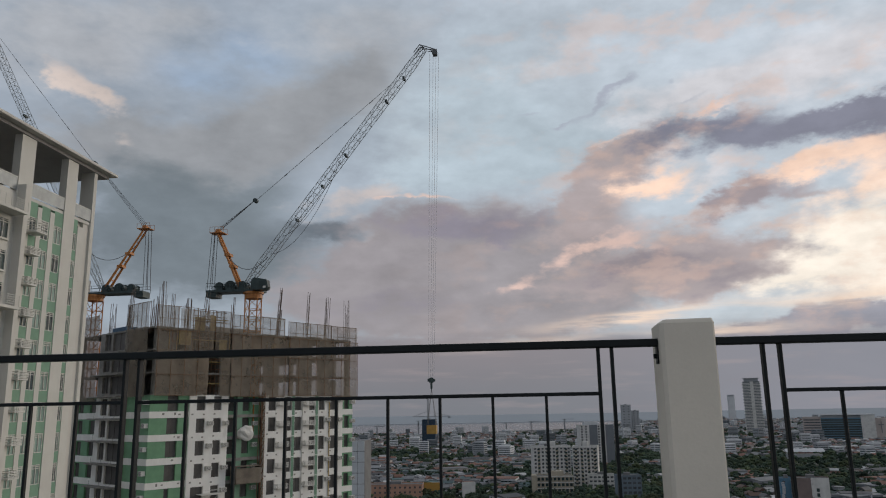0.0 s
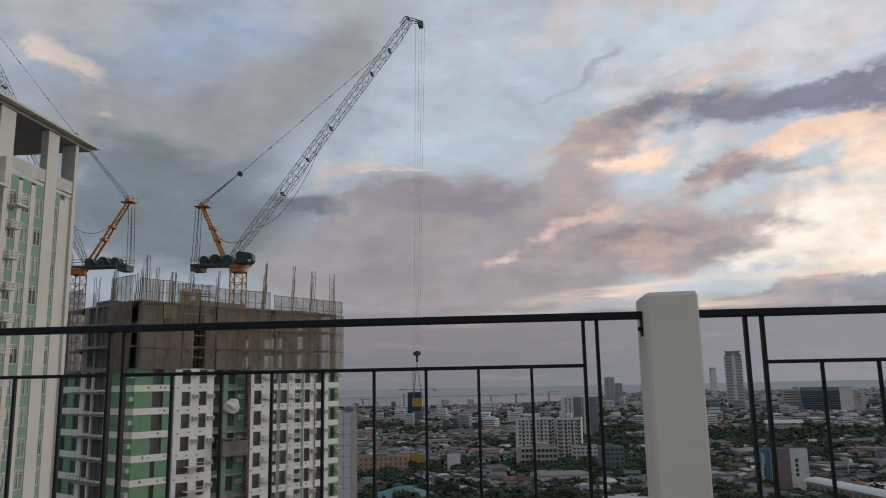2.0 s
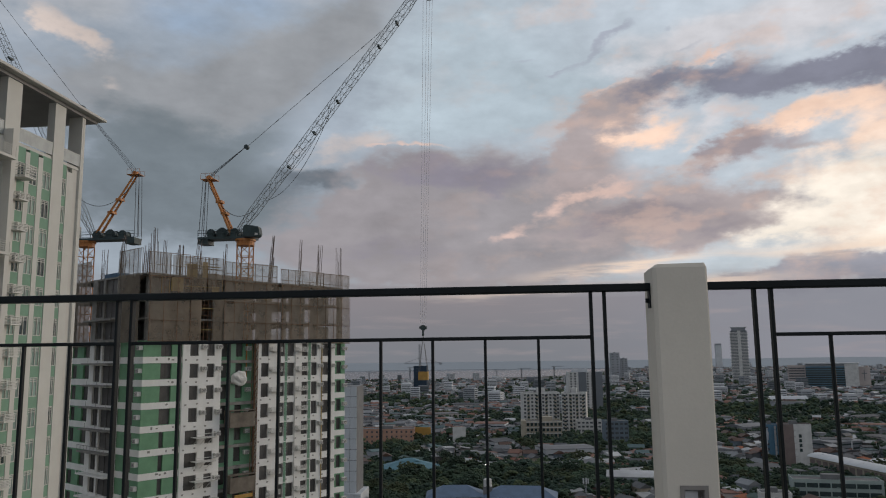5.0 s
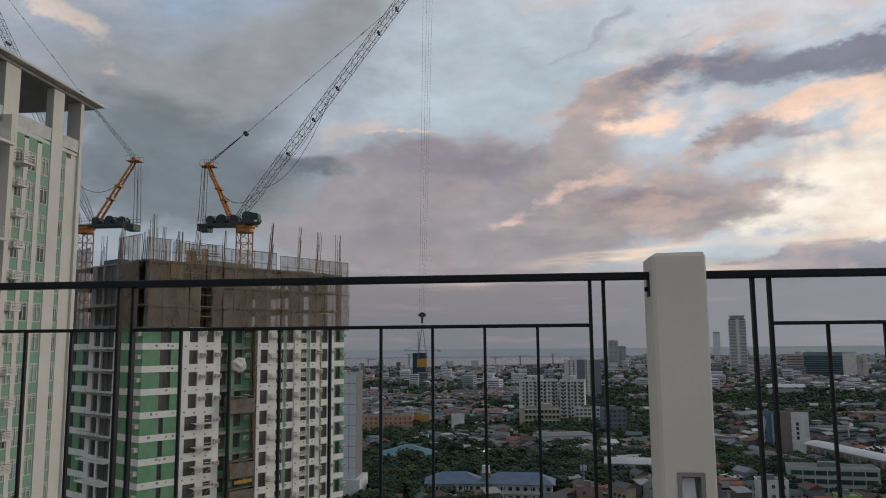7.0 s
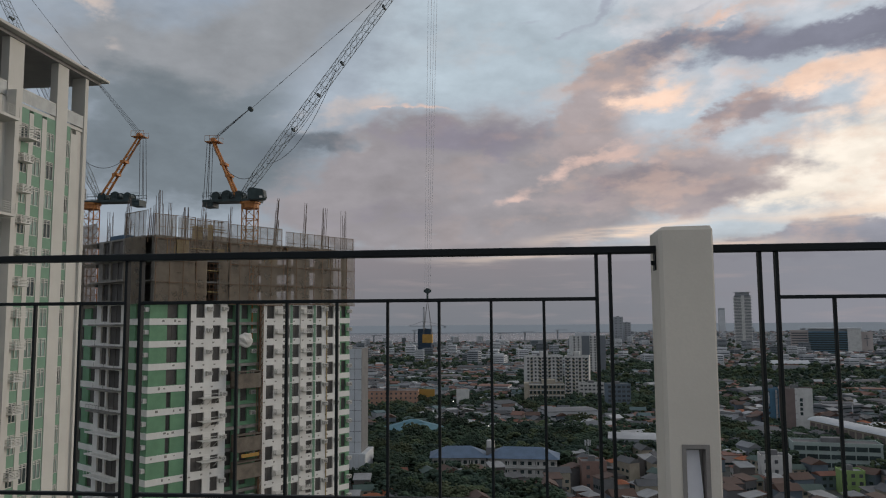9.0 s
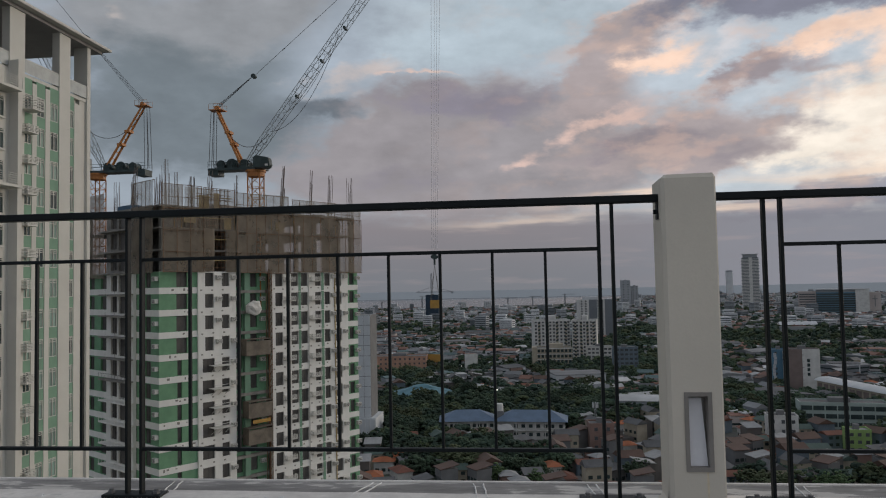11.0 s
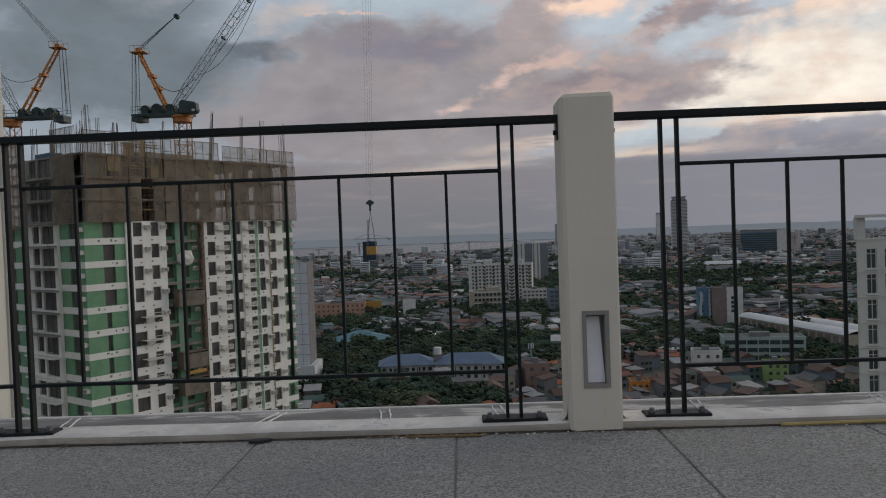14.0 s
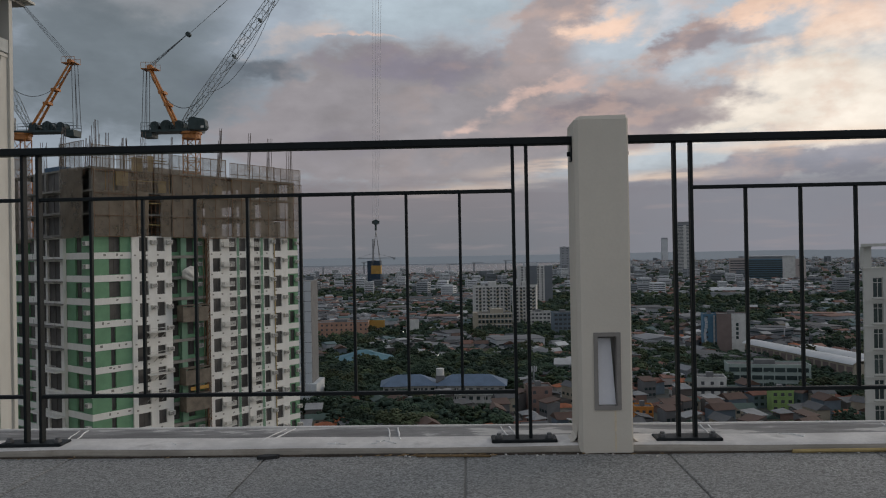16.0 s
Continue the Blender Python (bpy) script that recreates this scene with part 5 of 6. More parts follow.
    side = Vector((-dirn.z, 0, dirn.x))
    if side.z < 0:
        side = -side
    for y in (-0.4, 0.4):
        e1, e2, e3 = jt + side * 0.9, jt + Vector((-s * 1.7, y, -0.4)), jt - dirn * 1.6 + side * 0.9
        rod(bm, jt + Vector((0, y, 0)), e1 + Vector((0, y, 0)), 0.08, 5)
        rod(bm, e1 + Vector((0, y, 0)), e2, 0.08, 5)
        rod(bm, e3 + Vector((0, y, 0)), e1 + Vector((0, y, 0)), 0.08, 5)
        rod(bm, jt - side * 0.6 + Vector((0, y, 0)), e2, 0.07, 5)
        box(bm, e2.x - 0.35, e2.x + 0.35, y - 0.05, y + 0.05, e2.z - 0.9, e2.z)
    rod(bm, jt + Vector((-s * 1.6, -0.4, -0.8)), jt + Vector((-s * 1.6, 0.4, -0.8)), 0.4, 10)
    part("jib_head", bm, M_rope, cr, "dark jib head with sheaves")
    # luffing ropes
    pu, pe = loc((pulley[0], fy, pulley[1])), loc((pend[0], fy, pend[1]))
    bm = bmesh.new()
    for y, up in ((-0.3, 0.1), (-0.1, 0.4), (0.1, 0.7), (0.3, 1.0)):
        rod(bm, at + Vector((0, y, up)), pu + Vector((0, y * 0.6, 0.3 * up)), 0.04, 4)
    part("luffing_rope", bm, M_rope, cr)
    bm = bmesh.new()
    rod(bm, pu + Vector((0, -0.35, 0)), pu + Vector((0, 0.35, 0)), 0.36, 10)
    part("pulley_block", bm, M_crane_dark, cr, "dark pulley block")
    bm = bmesh.new()
    rod(bm, pu, pe + Vector((0, 0, 0.5)), 0.035, 5)
    for t in (0.22, 0.45, 0.66, 0.85):
        q = pu.lerp(pe + Vector((0, 0, 0.5)), t)
        rod(bm, q - 0.35 * (pe - pu).normalized(), q + 0.35 * (pe - pu).normalized(), 0.07, 5)
    part("pendant_bar", bm, M_rope, cr)

    def sag(p, q, drop, n=14):
        return [p.lerp(q, i / n) - Vector((0, 0, drop * 4 * (i / n) * (1 - i / n))) for i in range(n + 1)]
    part("power_cable", polyline(sag(at + Vector((0, 0, -1)), jf.lerp(jt, 0.12), 3.2), 0.05, 4), M_rope, cr)
    part("power_cable", polyline(sag(jf.lerp(jt, 0.13), jf.lerp(jt, 0.52), 3.6), 0.04, 4), M_rope, cr)
    part("power_cable", polyline(sag(jf.lerp(jt, 0.20), jf.lerp(jt, 0.50), 2.0), 0.03, 4), M_rope, cr)
    if hoist:
        hx, hz = hoist
        h = loc((hx, fy, hz))
        top = jt + Vector((-s * 1.6, 0, -0.9))
        bm = bmesh.new()
        for i, dx in enumerate((-0.75, -0.2, 0.25, 0.7)):
            rod(bm, top + Vector((dx, 0, 0)), h + Vector((dx * 0.55, 0, 0.5)), 0.024, 4)
        part("hoist_rope", bm, M_rope_far, cr, "thin hoist ropes")
        bm = bmesh.new()
        rod(bm, h + Vector((0, -0.2, 0.3)), h + Vector((0, 0.2, 0.3)), 0.42, 12)
        rod(bm, h, h - Vector((0, 0, 0.9)), 0.16, 6)
        box(bm, h.x - 0.55, h.x + 0.55, -0.15, 0.15, h.z + 0.1, h.z + 0.5)
        part("hook_block", bm, M_crane_dark, cr, "dark hook block")
        bm = bmesh.new()
        for dx, dy in ((-0.65, -0.65), (0.65, -0.65), (0.65, 0.65), (-0.65, 0.65)):
            rod(bm, h - Vector((0, 0, 0.9)), h + Vector((dx, dy, -6.1)), 0.03, 4)
        part("sling", bm, M_rope, cr)
        bm = boxes([(h.x - 0.7, h.x + 0.7, -0.7, 0.7, h.z - 7.3, h.z - 7.2)])
        for x0, x1, y0, y1 in ((-0.7, 0.7, -0.7, -0.63), (-0.7, 0.7, 0.63, 0.7), (-0.7, -0.63, -0.63, 0.63), (0.63, 0.7, -0.63, 0.63)):
            box(bm, h.x + x0, h.x + x1, y0, y1, h.z - 7.2, h.z - 6.1)
        part("skip", bm, M_yellow, cr, "yellow concrete skip on slings")
    return cr


build_crane("tower_crane", (-40.2, 112.0), 0.2, False, (-13.3, 57.9), (-41.5, 20.2), (-46.2, 28.7), (-47.3, 19), -2.0, (-40.4, 33.8), (-18.8, 51.5), "orange and grey luffing tower crane hoisting a yellow skip", (-12.9, 5.0))
build_crane("tower_crane", (-70.6, 120.0), 1.9, True, (-100.4, 80.5), (-69.6, 22.3), (-62.5, 32.0), (-61.6, 19), -30.0, (-72.6, 44.3), (-98.0, 75.0), "orange and grey luffing tower crane behind the ivory tower")

# ---- ground, sea and distance ----
M_ground = surface("dusty_ground", (0.12, 0.118, 0.108), 0.95, 0.4, 0.012, 0.25, 0.0, stain=(0.050, 0.068, 0.042), stain_at=(0.46, 0.60))
M_water = surface("calm_sea", (0.055, 0.07, 0.085), 0.25, 0.15, 0.003, 0.05, 0.0)
M_far_hill = surface("glowing_haze_distance", (0.13, 0.145, 0.16), 1.0, 0.08, 0.002, 0.02, 0.0)
# emission stands in for the light that haze would add
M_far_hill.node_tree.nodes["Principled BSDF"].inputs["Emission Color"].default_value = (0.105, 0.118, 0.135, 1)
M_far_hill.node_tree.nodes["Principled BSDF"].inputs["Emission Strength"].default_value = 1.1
M_leaf = [surface("foliage_%s" % n, c, 0.85, 0.35, 0.4, 3.0, 0.0, per_object=0.3) for n, c in
          (("deep", (0.045, 0.069, 0.045)), ("dull", (0.056, 0.080, 0.050)), ("fresh", (0.072, 0.109, 0.050)), ("olive", (0.067, 0.080, 0.043)))]


def leafy(mt, spread):
    """Lets every clump of leaves take its own tone."""
    t = mt.node_tree
    k = Net(t)
    b = t.nodes["Principled BSDF"]
    old = b.inputs["Base Color"].links[0].from_socket
    rnd = k.n("ShaderNodeNewGeometry").outputs["Random Per Island"]
    hsv = k.n("ShaderNodeHueSaturation")
    k.put(hsv.inputs["Hue"], k.m("ADD", 0.485, k.m("MULTIPLY", rnd, 0.03)))
    k.put(hsv.inputs["Value"], k.m("ADD", 1.0 - spread, k.m("MULTIPLY", rnd, 2 * spread)))
    k.put(hsv.inputs["Color"], old)
    k.put(b.inputs["Base Color"], hsv.outputs[0])
    b.inputs["Specular IOR Level"].default_value = 0.2


for mt in M_leaf:
    leafy(mt, 0.15)
M_bark = surface("bark", (0.07, 0.055, 0.04), 0.95, 0.3, 1.0, 8.0, 0.0)
M_walls = [surface("house_wall_%s" % n, c, 0.85, 0.15, 0.2, 3.0, 0.0, stain=tuple(q * 0.6 for q in c), stain_at=(0.6, 0.85)) for n, c in
           (("white", (0.58, 0.57, 0.54)), ("cream", (0.390, 0.343, 0.265)), ("grey", (0.172, 0.172, 0.172)), ("pink", (0.245, 0.158, 0.130)), ("blue", (0.140, 0.179, 0.211)), ("block", (0.128, 0.116, 0.105)))]
M_roofs = [surface("roof_%s" % n, c, 0.7, 0.25, 0.25, 2.0, 0.0, stain=tuple(q * 0.55 for q in c), stain_at=(0.55, 0.8), stretch=(1, 0.3, 1)) for n, c in
           (("rust", (0.160, 0.054, 0.029)), ("grey", (0.100, 0.100, 0.100)), ("pale", (0.27, 0.27, 0.265)), ("brown", (0.092, 0.050, 0.034)), ("green", (0.06, 0.095, 0.078)), ("red", (0.33, 0.10, 0.035)))]
M_blue_roof = surface("blue_sheet_roof", (0.095, 0.145, 0.215), 0.6, 0.15, 0.2, 2.0, 0.0)
M_teal_roof = surface("teal_sheet_roof", (0.07, 0.18, 0.22), 0.6, 0.15, 0.2, 2.0, 0.0)
M_white_roof = surface("white_sheet_roof", (0.52, 0.53, 0.53), 0.6, 0.08, 0.1, 2.0, 0.0)
M_orangewall = surface("orange_wall", (0.44, 0.26, 0.185), 0.85, 0.15, 0.2, 3.0, 0.0)
M_brightorange = surface("bright_orange_wall", (0.60, 0.24, 0.05), 0.85, 0.15, 0.2, 3.0, 0.0)
M_limewall = surface("lime_wall", (0.26, 0.38, 0.13), 0.85, 0.15, 0.2, 3.0, 0.0)
M_palegreen = surface("pale_green_wall", (0.34, 0.40, 0.37), 0.85, 0.12, 0.2, 3.0, 0.0)
M_brownwall = surface("brown_wall", (0.20, 0.155, 0.14), 0.85, 0.12, 0.2, 3.0, 0.0)
M_bluewall = surface("blue_wall", (0.10, 0.21, 0.30), 0.85, 0.15, 0.3, 3.0, 0.0)
M_darkblue = surface("blue_netting", (0.020, 0.040, 0.065), 0.85, 0.2, 0.05, 1.0, 0.0)
# far walls are paler and bluer: distance haze mixed into their colour
M_farwall = [surface("distant_wall_%s" % n, c, 0.9, 0.2, 0.01, 0.3, 0.0) for n, c in
             (("pale", (0.58, 0.59, 0.60)), ("grey", (0.34, 0.355, 0.37)), ("dark", (0.17, 0.185, 0.20)), ("warm", (0.48, 0.42, 0.39)), ("rust", (0.25, 0.15, 0.125)))]
# roof tones lifted likewise, haze included in the base colour
M_farroof = [surface("distant_roof_" + n, c, 0.8, 0.3, 0.02, 0.4, 0.0) for n, c in
             (("grey", (0.20, 0.205, 0.21)), ("rust", (0.21, 0.108, 0.078)), ("pale", (0.46, 0.46, 0.455)), ("dark", (0.085, 0.088, 0.092)), ("green", (0.10, 0.15, 0.15)))]
M_farwin = surface("far_window", (0.06, 0.065, 0.07), 0.5, 0.3, 0.3, 3.0, 0.0, per_object=0.4)
M_woods = [surface("woods_" + n, c, 0.95, 0.42, 0.085, 0.6, 0.0) for n, c in (("deep", (0.040, 0.062, 0.045)), ("dull", (0.050, 0.074, 0.046)), ("olive", (0.067, 0.086, 0.045)))]
for mt in M_woods:
    leafy(mt, 0.13)
M_lamp = bpy.data.materials.new("lamp_glow")
M_lamp.use_nodes = True
M_lamp.node_tree.nodes["Principled BSDF"].inputs["Emission Color"].default_value = (1, 0.95, 0.85, 1)
M_lamp.node_tree.nodes["Principled BSDF"].inputs["Emission Strength"].default_value = 3.0


def build_ground():
    bm = bmesh.new()
    box(bm, -4900, 4900, -4900, 4900, GROUND - 2, GROUND)
    tagged(part("ground", bm, M_ground), "dark dusty city ground with patches of green", "ground", kind="structure")
    bm = bmesh.new()
    prism(bm, [(-4890, 2500), (-700, 2750), (-250, 2650), (260, 3150), (420, 3900), (760, 4890), (-4890, 4890)], GROUND + 0.2, GROUND + 0.6)
    tagged(part("water", bm, M_water), "flat grey sea beyond the city", "sea", kind="structure")
    # the far coast and hills, and the far edge of the sea, glowing for haze
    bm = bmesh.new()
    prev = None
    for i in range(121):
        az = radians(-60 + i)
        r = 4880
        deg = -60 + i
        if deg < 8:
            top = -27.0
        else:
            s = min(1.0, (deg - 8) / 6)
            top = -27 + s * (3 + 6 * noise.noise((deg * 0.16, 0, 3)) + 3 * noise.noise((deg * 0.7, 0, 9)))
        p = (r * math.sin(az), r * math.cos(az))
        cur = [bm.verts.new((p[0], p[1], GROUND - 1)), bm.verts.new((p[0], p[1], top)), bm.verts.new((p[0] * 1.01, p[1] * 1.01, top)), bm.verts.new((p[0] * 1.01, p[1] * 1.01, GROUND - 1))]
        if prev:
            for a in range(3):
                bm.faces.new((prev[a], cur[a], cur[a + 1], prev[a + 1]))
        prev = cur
    tagged(part("backdrop", bm, M_far_hill), "blue-grey horizon backdrop that glows in place of haze", "backdrop", kind="structure")


build_ground()

# ---- city landmarks ----
TAKEN = []


def midrise(name, x, y, w, d, h, rot, wall, floors, cols, label, win=(1.5, 1.6), wmat=None, roofmat=None, extras=(), side_cols=0, base=GROUND, category="building"):
    """A block with its own windows on the near face and one side; local front looks along -y."""
    TAKEN.append((x, y, max(w, d) * 0.6))
    b = thing(name, pose(x, y, base, 0, 0, rot), label, category)
    part("wall", boxes([(-w / 2, w / 2, 0, d, 0, h)]), wall, b)
    par = bmesh.new()
    for q in ((-w / 2 - 0.15, w / 2 + 0.15, -0.15, 0.15), (-w / 2 - 0.15, w / 2 + 0.15, d - 0.15, d + 0.15), (-w / 2 - 0.15, -w / 2 + 0.15, 0.15, d - 0.15), (w / 2 - 0.15, w / 2 + 0.15, 0.15, d - 0.15)):
        box(par, *q, h + 0.004, h + 0.9)
    part("parapet", par, wall, b)
    part("roof", boxes([(-w / 2 + 0.2, w / 2 - 0.2, 0.2, d - 0.2, h + 0.004, h + 0.25)]), roofmat or M_roofs[1], b)
    part("roof_tank", bevelled([(-w * 0.15, w * 0.1, d * 0.4, d * 0.7, h + 0.25, h + 2.6)], 0.1, 1), M_walls[2], b)
    wm = mesh_of("window", boxes([(-win[0] / 2, win[0] / 2, -0.10, 0.05, 0, win[1])]), wmat or M_farwin)
    sm = mesh_of("sill", boxes([(-win[0] / 2 - 0.15, win[0] / 2 + 0.15, -0.35, -0.002, -0.25, -0.02)]), wall)
    fh = h / floors
    for f in range(floors):
        z = f * fh + fh * 0.35
        for c in range(cols):
            u = -w / 2 + w * (c + 0.5) / cols
            o = part("window", wm, M_glassd, b, m=pose(u, 0, z))
            if floors * cols < 60:
                part("sill", sm, wall, o)
        for c in range(side_cols):
            v = d * (c + 0.5) / side_cols
            part("window", wm, M_glassd, b, m=pose(w / 2 if x < 0 else -w / 2, v, z, 0, 0, 90 if x < 0 else -90))
    return b


def hip_roof(bm, w, d, z, rise, over=0.8, ridge=0.5):
    x, y = w / 2 + over, d / 2 + over
    r = max(0.0, x - y * (1.0 if ridge is None else ridge * 2))
    a = [bm.verts.new(p) for p in ((-x, -y, z), (x, -y, z), (x, y, z), (-x, y, z))]
    t = [bm.verts.new(p) for p in ((-r, 0, z + rise), (r + 0.01, 0, z + rise))]
    bm.faces.new((a[0], a[1], t[1], t[0]))
    bm.faces.new((a[1], a[2], t[1]))
    bm.faces.new((a[2], a[3], t[0], t[1]))
    bm.faces.new((a[3], a[0], t[0]))
    bm.faces.new(a[::-1])


def gable_roof(bm, w, d, z, rise, over=0.6):
    x, y = w / 2 + over, d / 2 + over
    a = [bm.verts.new(p) for p in ((-x, -y, z), (x, -y, z), (x, y, z), (-x, y, z), (-x, 0, z + rise), (x, 0, z + rise))]
    for f in ((0, 1, 5, 4), (2, 3, 4, 5), (1, 2, 5), (3, 0, 4), (3, 2, 1, 0)):
        bm.faces.new([a[i] for i in f])


def build_landmarks():
    # white-netted slim tower beside the site tower
    TAKEN.append((-82, 365, 18))
    t = thing("screened_tower", pose(-79.5, 361, GROUND), "slim tower wrapped in pale grey screens", "building")
    M_screen = surface("pale_screen", (0.55, 0.57, 0.58), 0.8, 0.08, 0.1, 2, 0.0)
    part("body", boxes([(-12, 4.8, 0.3, 16, 0, 63)]), M_walls[2], t)
    for q in range(10):
        for c in range(5):
            part("screen_panel", boxes([(-12 + c * 3.36 + 0.1, -12 + (c + 1) * 3.36 - 0.1, 0, 0.25, 14 + q * 4.9 + 0.12, 14 + (q + 1) * 4.9 - 0.12)]), M_screen, t)
    part("podium", boxes([(-14, 7.2, -2, 18, 0, 14)]), M_screen, t)
    for c in range(9):
        part("podium_fin", boxes([(-13 + c * 2.4, -12.3 + c * 2.4, -2.35, -2.003, 0.5, 13.5)]), M_white_roof, t)
    # far dark tower with a crane on top
    t = midrise("netted_tower", -217, 1747, 30, 28, 57, 0, M_darkblue, 8, 2, "dark blue netted tower with a crane on its roof", win=(3, 1.2))
    bm = bmesh.new()
    lattice(bm, (-2, 10, 57), (-2, 10, 108), 3.0, 14, 0.5)
    part("crane_mast", bm, M_farwall[1], t)
    part("crane_jib", boxes([(-38, 50, 9.4, 10.6, 63.5, 65.2)]), M_farwall[1], t)
    part("crane_counterweight", boxes([(44, 49, 8.8, 11.2, 60.5, 63.4)]), M_farwall[2], t)
    bm = bmesh.new()
    rod(bm, (-2, 10, 76), (-36, 10, 65), 0.35, 4)
    rod(bm, (-2, 10, 76), (46, 10, 65), 0.35, 4)
    part("crane_stay", bm, M_farwall[2], t)
    midrise("office_building", -110, 655, 46, 20, 15.5, 4, M_orangewall, 4, 11, "orange and pink four-storey school block", side_cols=3)
    # scaffolded yellow frame and the blank panel beside it
    TAKEN.append((-82, 679, 10))
    s = thing("yellow_hoarding", pose(-82, 679, GROUND), "yellow hoarding on a rusty frame", "hoarding")
    part("hoarding", boxes([(-7, 7, 0, 1, 8.5, 15.5)]), M_yellow, s)
    bm = bmesh.new()
    for i in range(8):
        rod(bm, (-6.5 + i * 1.85, 0.5, 0), (-6.5 + i * 1.85, 0.5, 8.5), 0.25, 4)
    for z in (2.5, 5.5):
        rod(bm, (-6.5, 0.5, z), (6.5, 0.5, z), 0.25, 4)
    part("frame", bm, M_rust, s)
    s = thing("billboard", pose(-48, 654, GROUND, 0, 0, 8), "blank pale billboard on steel posts", "billboard")
    part("panel", boxes([(-5.5, 5.5, 0, 0.6, 3.5, 18)]), M_walls[0], s)
    part("frame", rods([((-5, 1.0, 0), (-5, 1.0, 18)), ((5, 1.0, 0), (5, 1.0, 18)), ((0, 1.0, 0), (0, 1.0, 18)), ((-5, 1, 9), (5, 1, 9))], 0.25, 4), M_rust, s)
    # low hall with a teal roof
    TAKEN.append((-71, 505, 27))
    s = thing("hall", pose(-70, 505, GROUND, 0, 0, 12), "low hall with a faceted teal sheet roof", "building")
    bm = bmesh.new()
    prism(bm, [(19 * math.cos(a), 15 * math.sin(a)) for a in (radians(22.5 + 45 * i) for i in range(8))], 0, 6.2)
    part("wall", bm, M_walls[0], s)
    for i in range(8):
        bm = bmesh.new()
        a0, a1 = radians(22.5 + 45 * i), radians(67.5 + 45 * i)
        v = [bm.verts.new(p) for p in ((22 * math.cos(a0), 18 * math.sin(a0), 6.2), (22 * math.cos(a1), 18 * math.sin(a1), 6.2), (7 * math.cos(a1), 5 * math.sin(a1), 10.0), (7 * math.cos(a0), 5 * math.sin(a0), 10.0))]
        bm.faces.new(v)
        r = bmesh.ops.extrude_face_region(bm, geom=bm.faces[:])
        bmesh.ops.translate(bm, vec=(0, 0, -0.3), verts=[q for q in r["geom"] if isinstance(q, bmesh.types.BMVert)])
        part("roof_facet", bm, M_teal_roof, s)
    bm = bmesh.new()
    hip_roof(bm, 11, 8, 10.0, 1.6, 1.0)
    part("roof_lantern", bm, M_teal_roof, s)
    s = thing("annex", pose(-88, 478, GROUND, 0, 0, 12), "low annex with a white sheet roof", "building")
    TAKEN.append((-88, 478, 12))
    part("wall", boxes([(-6, 6, -5, 5, 0, 4.5)]), M_walls[0], s)
    bm = bmesh.new()
    gable_roof(bm, 12, 10, 4.5, 1.8)
    part("roof", bm, M_white_roof, s)
    # twin blue-roofed building with a water tank between
    for x, y, w, rot in ((-30.5, 388, 26, 5), (1.5, 387, 33, -4)):
        TAKEN.append((x, y, 22))
        s = thing("school_wing", pose(x, y, GROUND, 0, 0, rot), "white two-storey wing under a blue hipped sheet roof", "building", group="blue-roofed wings")
        part("wall", boxes([(-w / 2, w / 2, -7, 8, 0, 9.0)]), M_walls[0], s)
        bm = bmesh.new()
        hip_roof(bm, w, 16, 9.0, 4.4, 1.6, 0.45)
        part("roof", bm, M_blue_roof, s)
        wm = mesh_of("window", boxes([(-0.9, 0.9, -0.12, 0.05, 0, 1.7)]), M_glassd)
        for f in range(2):
            for c in range(9):
                part("window", wm, M_glassd, s, m=pose(-w / 2 + w * (c + 0.5) / 9, -7, 1.6 + 4.1 * f))
        for c in range(8):
            part("post", rods([((-w / 2 + w * c / 7, -8.2, 0), (-w / 2 + w * c / 7, -8.2, 9.0))], 0.25, 6), M_walls[0], s)
        part("gallery", boxes([(-w / 2, w / 2, -8.4, -7.003, 4.3, 4.6)]), M_walls[0], s)
    s = thing("water_tank", pose(-14.5, 384, GROUND), "pale water tank on a concrete stand", "water tank")
    part("stand", boxes([(-2.2, 2.2, 0, 4, 0, 13.2)]), M_walls[2], s)
    bm = bmesh.new()
    rod(bm, (0, 2, 13.2), (0, 2, 16.6), 2.0, 16)
    part("tank", bm, M_walls[0], s)
    # white apartment complex and neighbours
    midrise("apartment_block", 24.5, 745, 35, 22, 41, 6, M_walls[0], 12, 10, "white eleven-storey apartment block", side_cols=0, win=(1.9, 1.9))
    midrise("apartment_block", 54.5, 737, 23, 22, 41, -8, M_walls[0], 12, 7, "white eleven-storey apartment block with paler top", win=(1.8, 1.9))
    for b, w in zip([o for o in bpy.data.objects if o.name.startswith("apartment_block")], (35, 23)):
        for u in (-0.36, -0.12, 0.13, 0.38):
            for f in range(11):
                part("balcony", boxes([(u * w - 1.1, u * w + 1.1, -1.3, -0.12, 2.9 + f * 3.4, 4.1 + f * 3.4)]), M_walls[1], b)
                part("balcony_door", boxes([(u * w - 1.0, u * w + 1.0, -0.16, -0.11, 4.1 + f * 3.4, 5.6 + f * 3.4)]), M_glassd, b)
        part("stair_head", bevelled([(-0.1 * w, 0.12 * w, 4, 12, 41.3, 46.0)], 0.1, 1), M_walls[0], b)
        part("roof_cornice", boxes([(-w / 2 - 0.6, w / 2 + 0.6, -0.9, -0.2, 40.2, 41.0)]), M_walls[0], b)
    t = midrise("hotel_block", 24, 684, 31, 18, 19.0, 2, M_walls[1], 4, 9, "cream block with rows of arched windows and a stepped parapet", win=(2.3, 2.5), wmat=M_glassd)
    for f in range(4):
        part("floor_band", boxes([(-15.8, 15.8, -1.1, -0.12, 4.55 + 4.75 * f, 5.15 + 4.75 * f)]), M_walls[0], t, "pale projecting floor band")
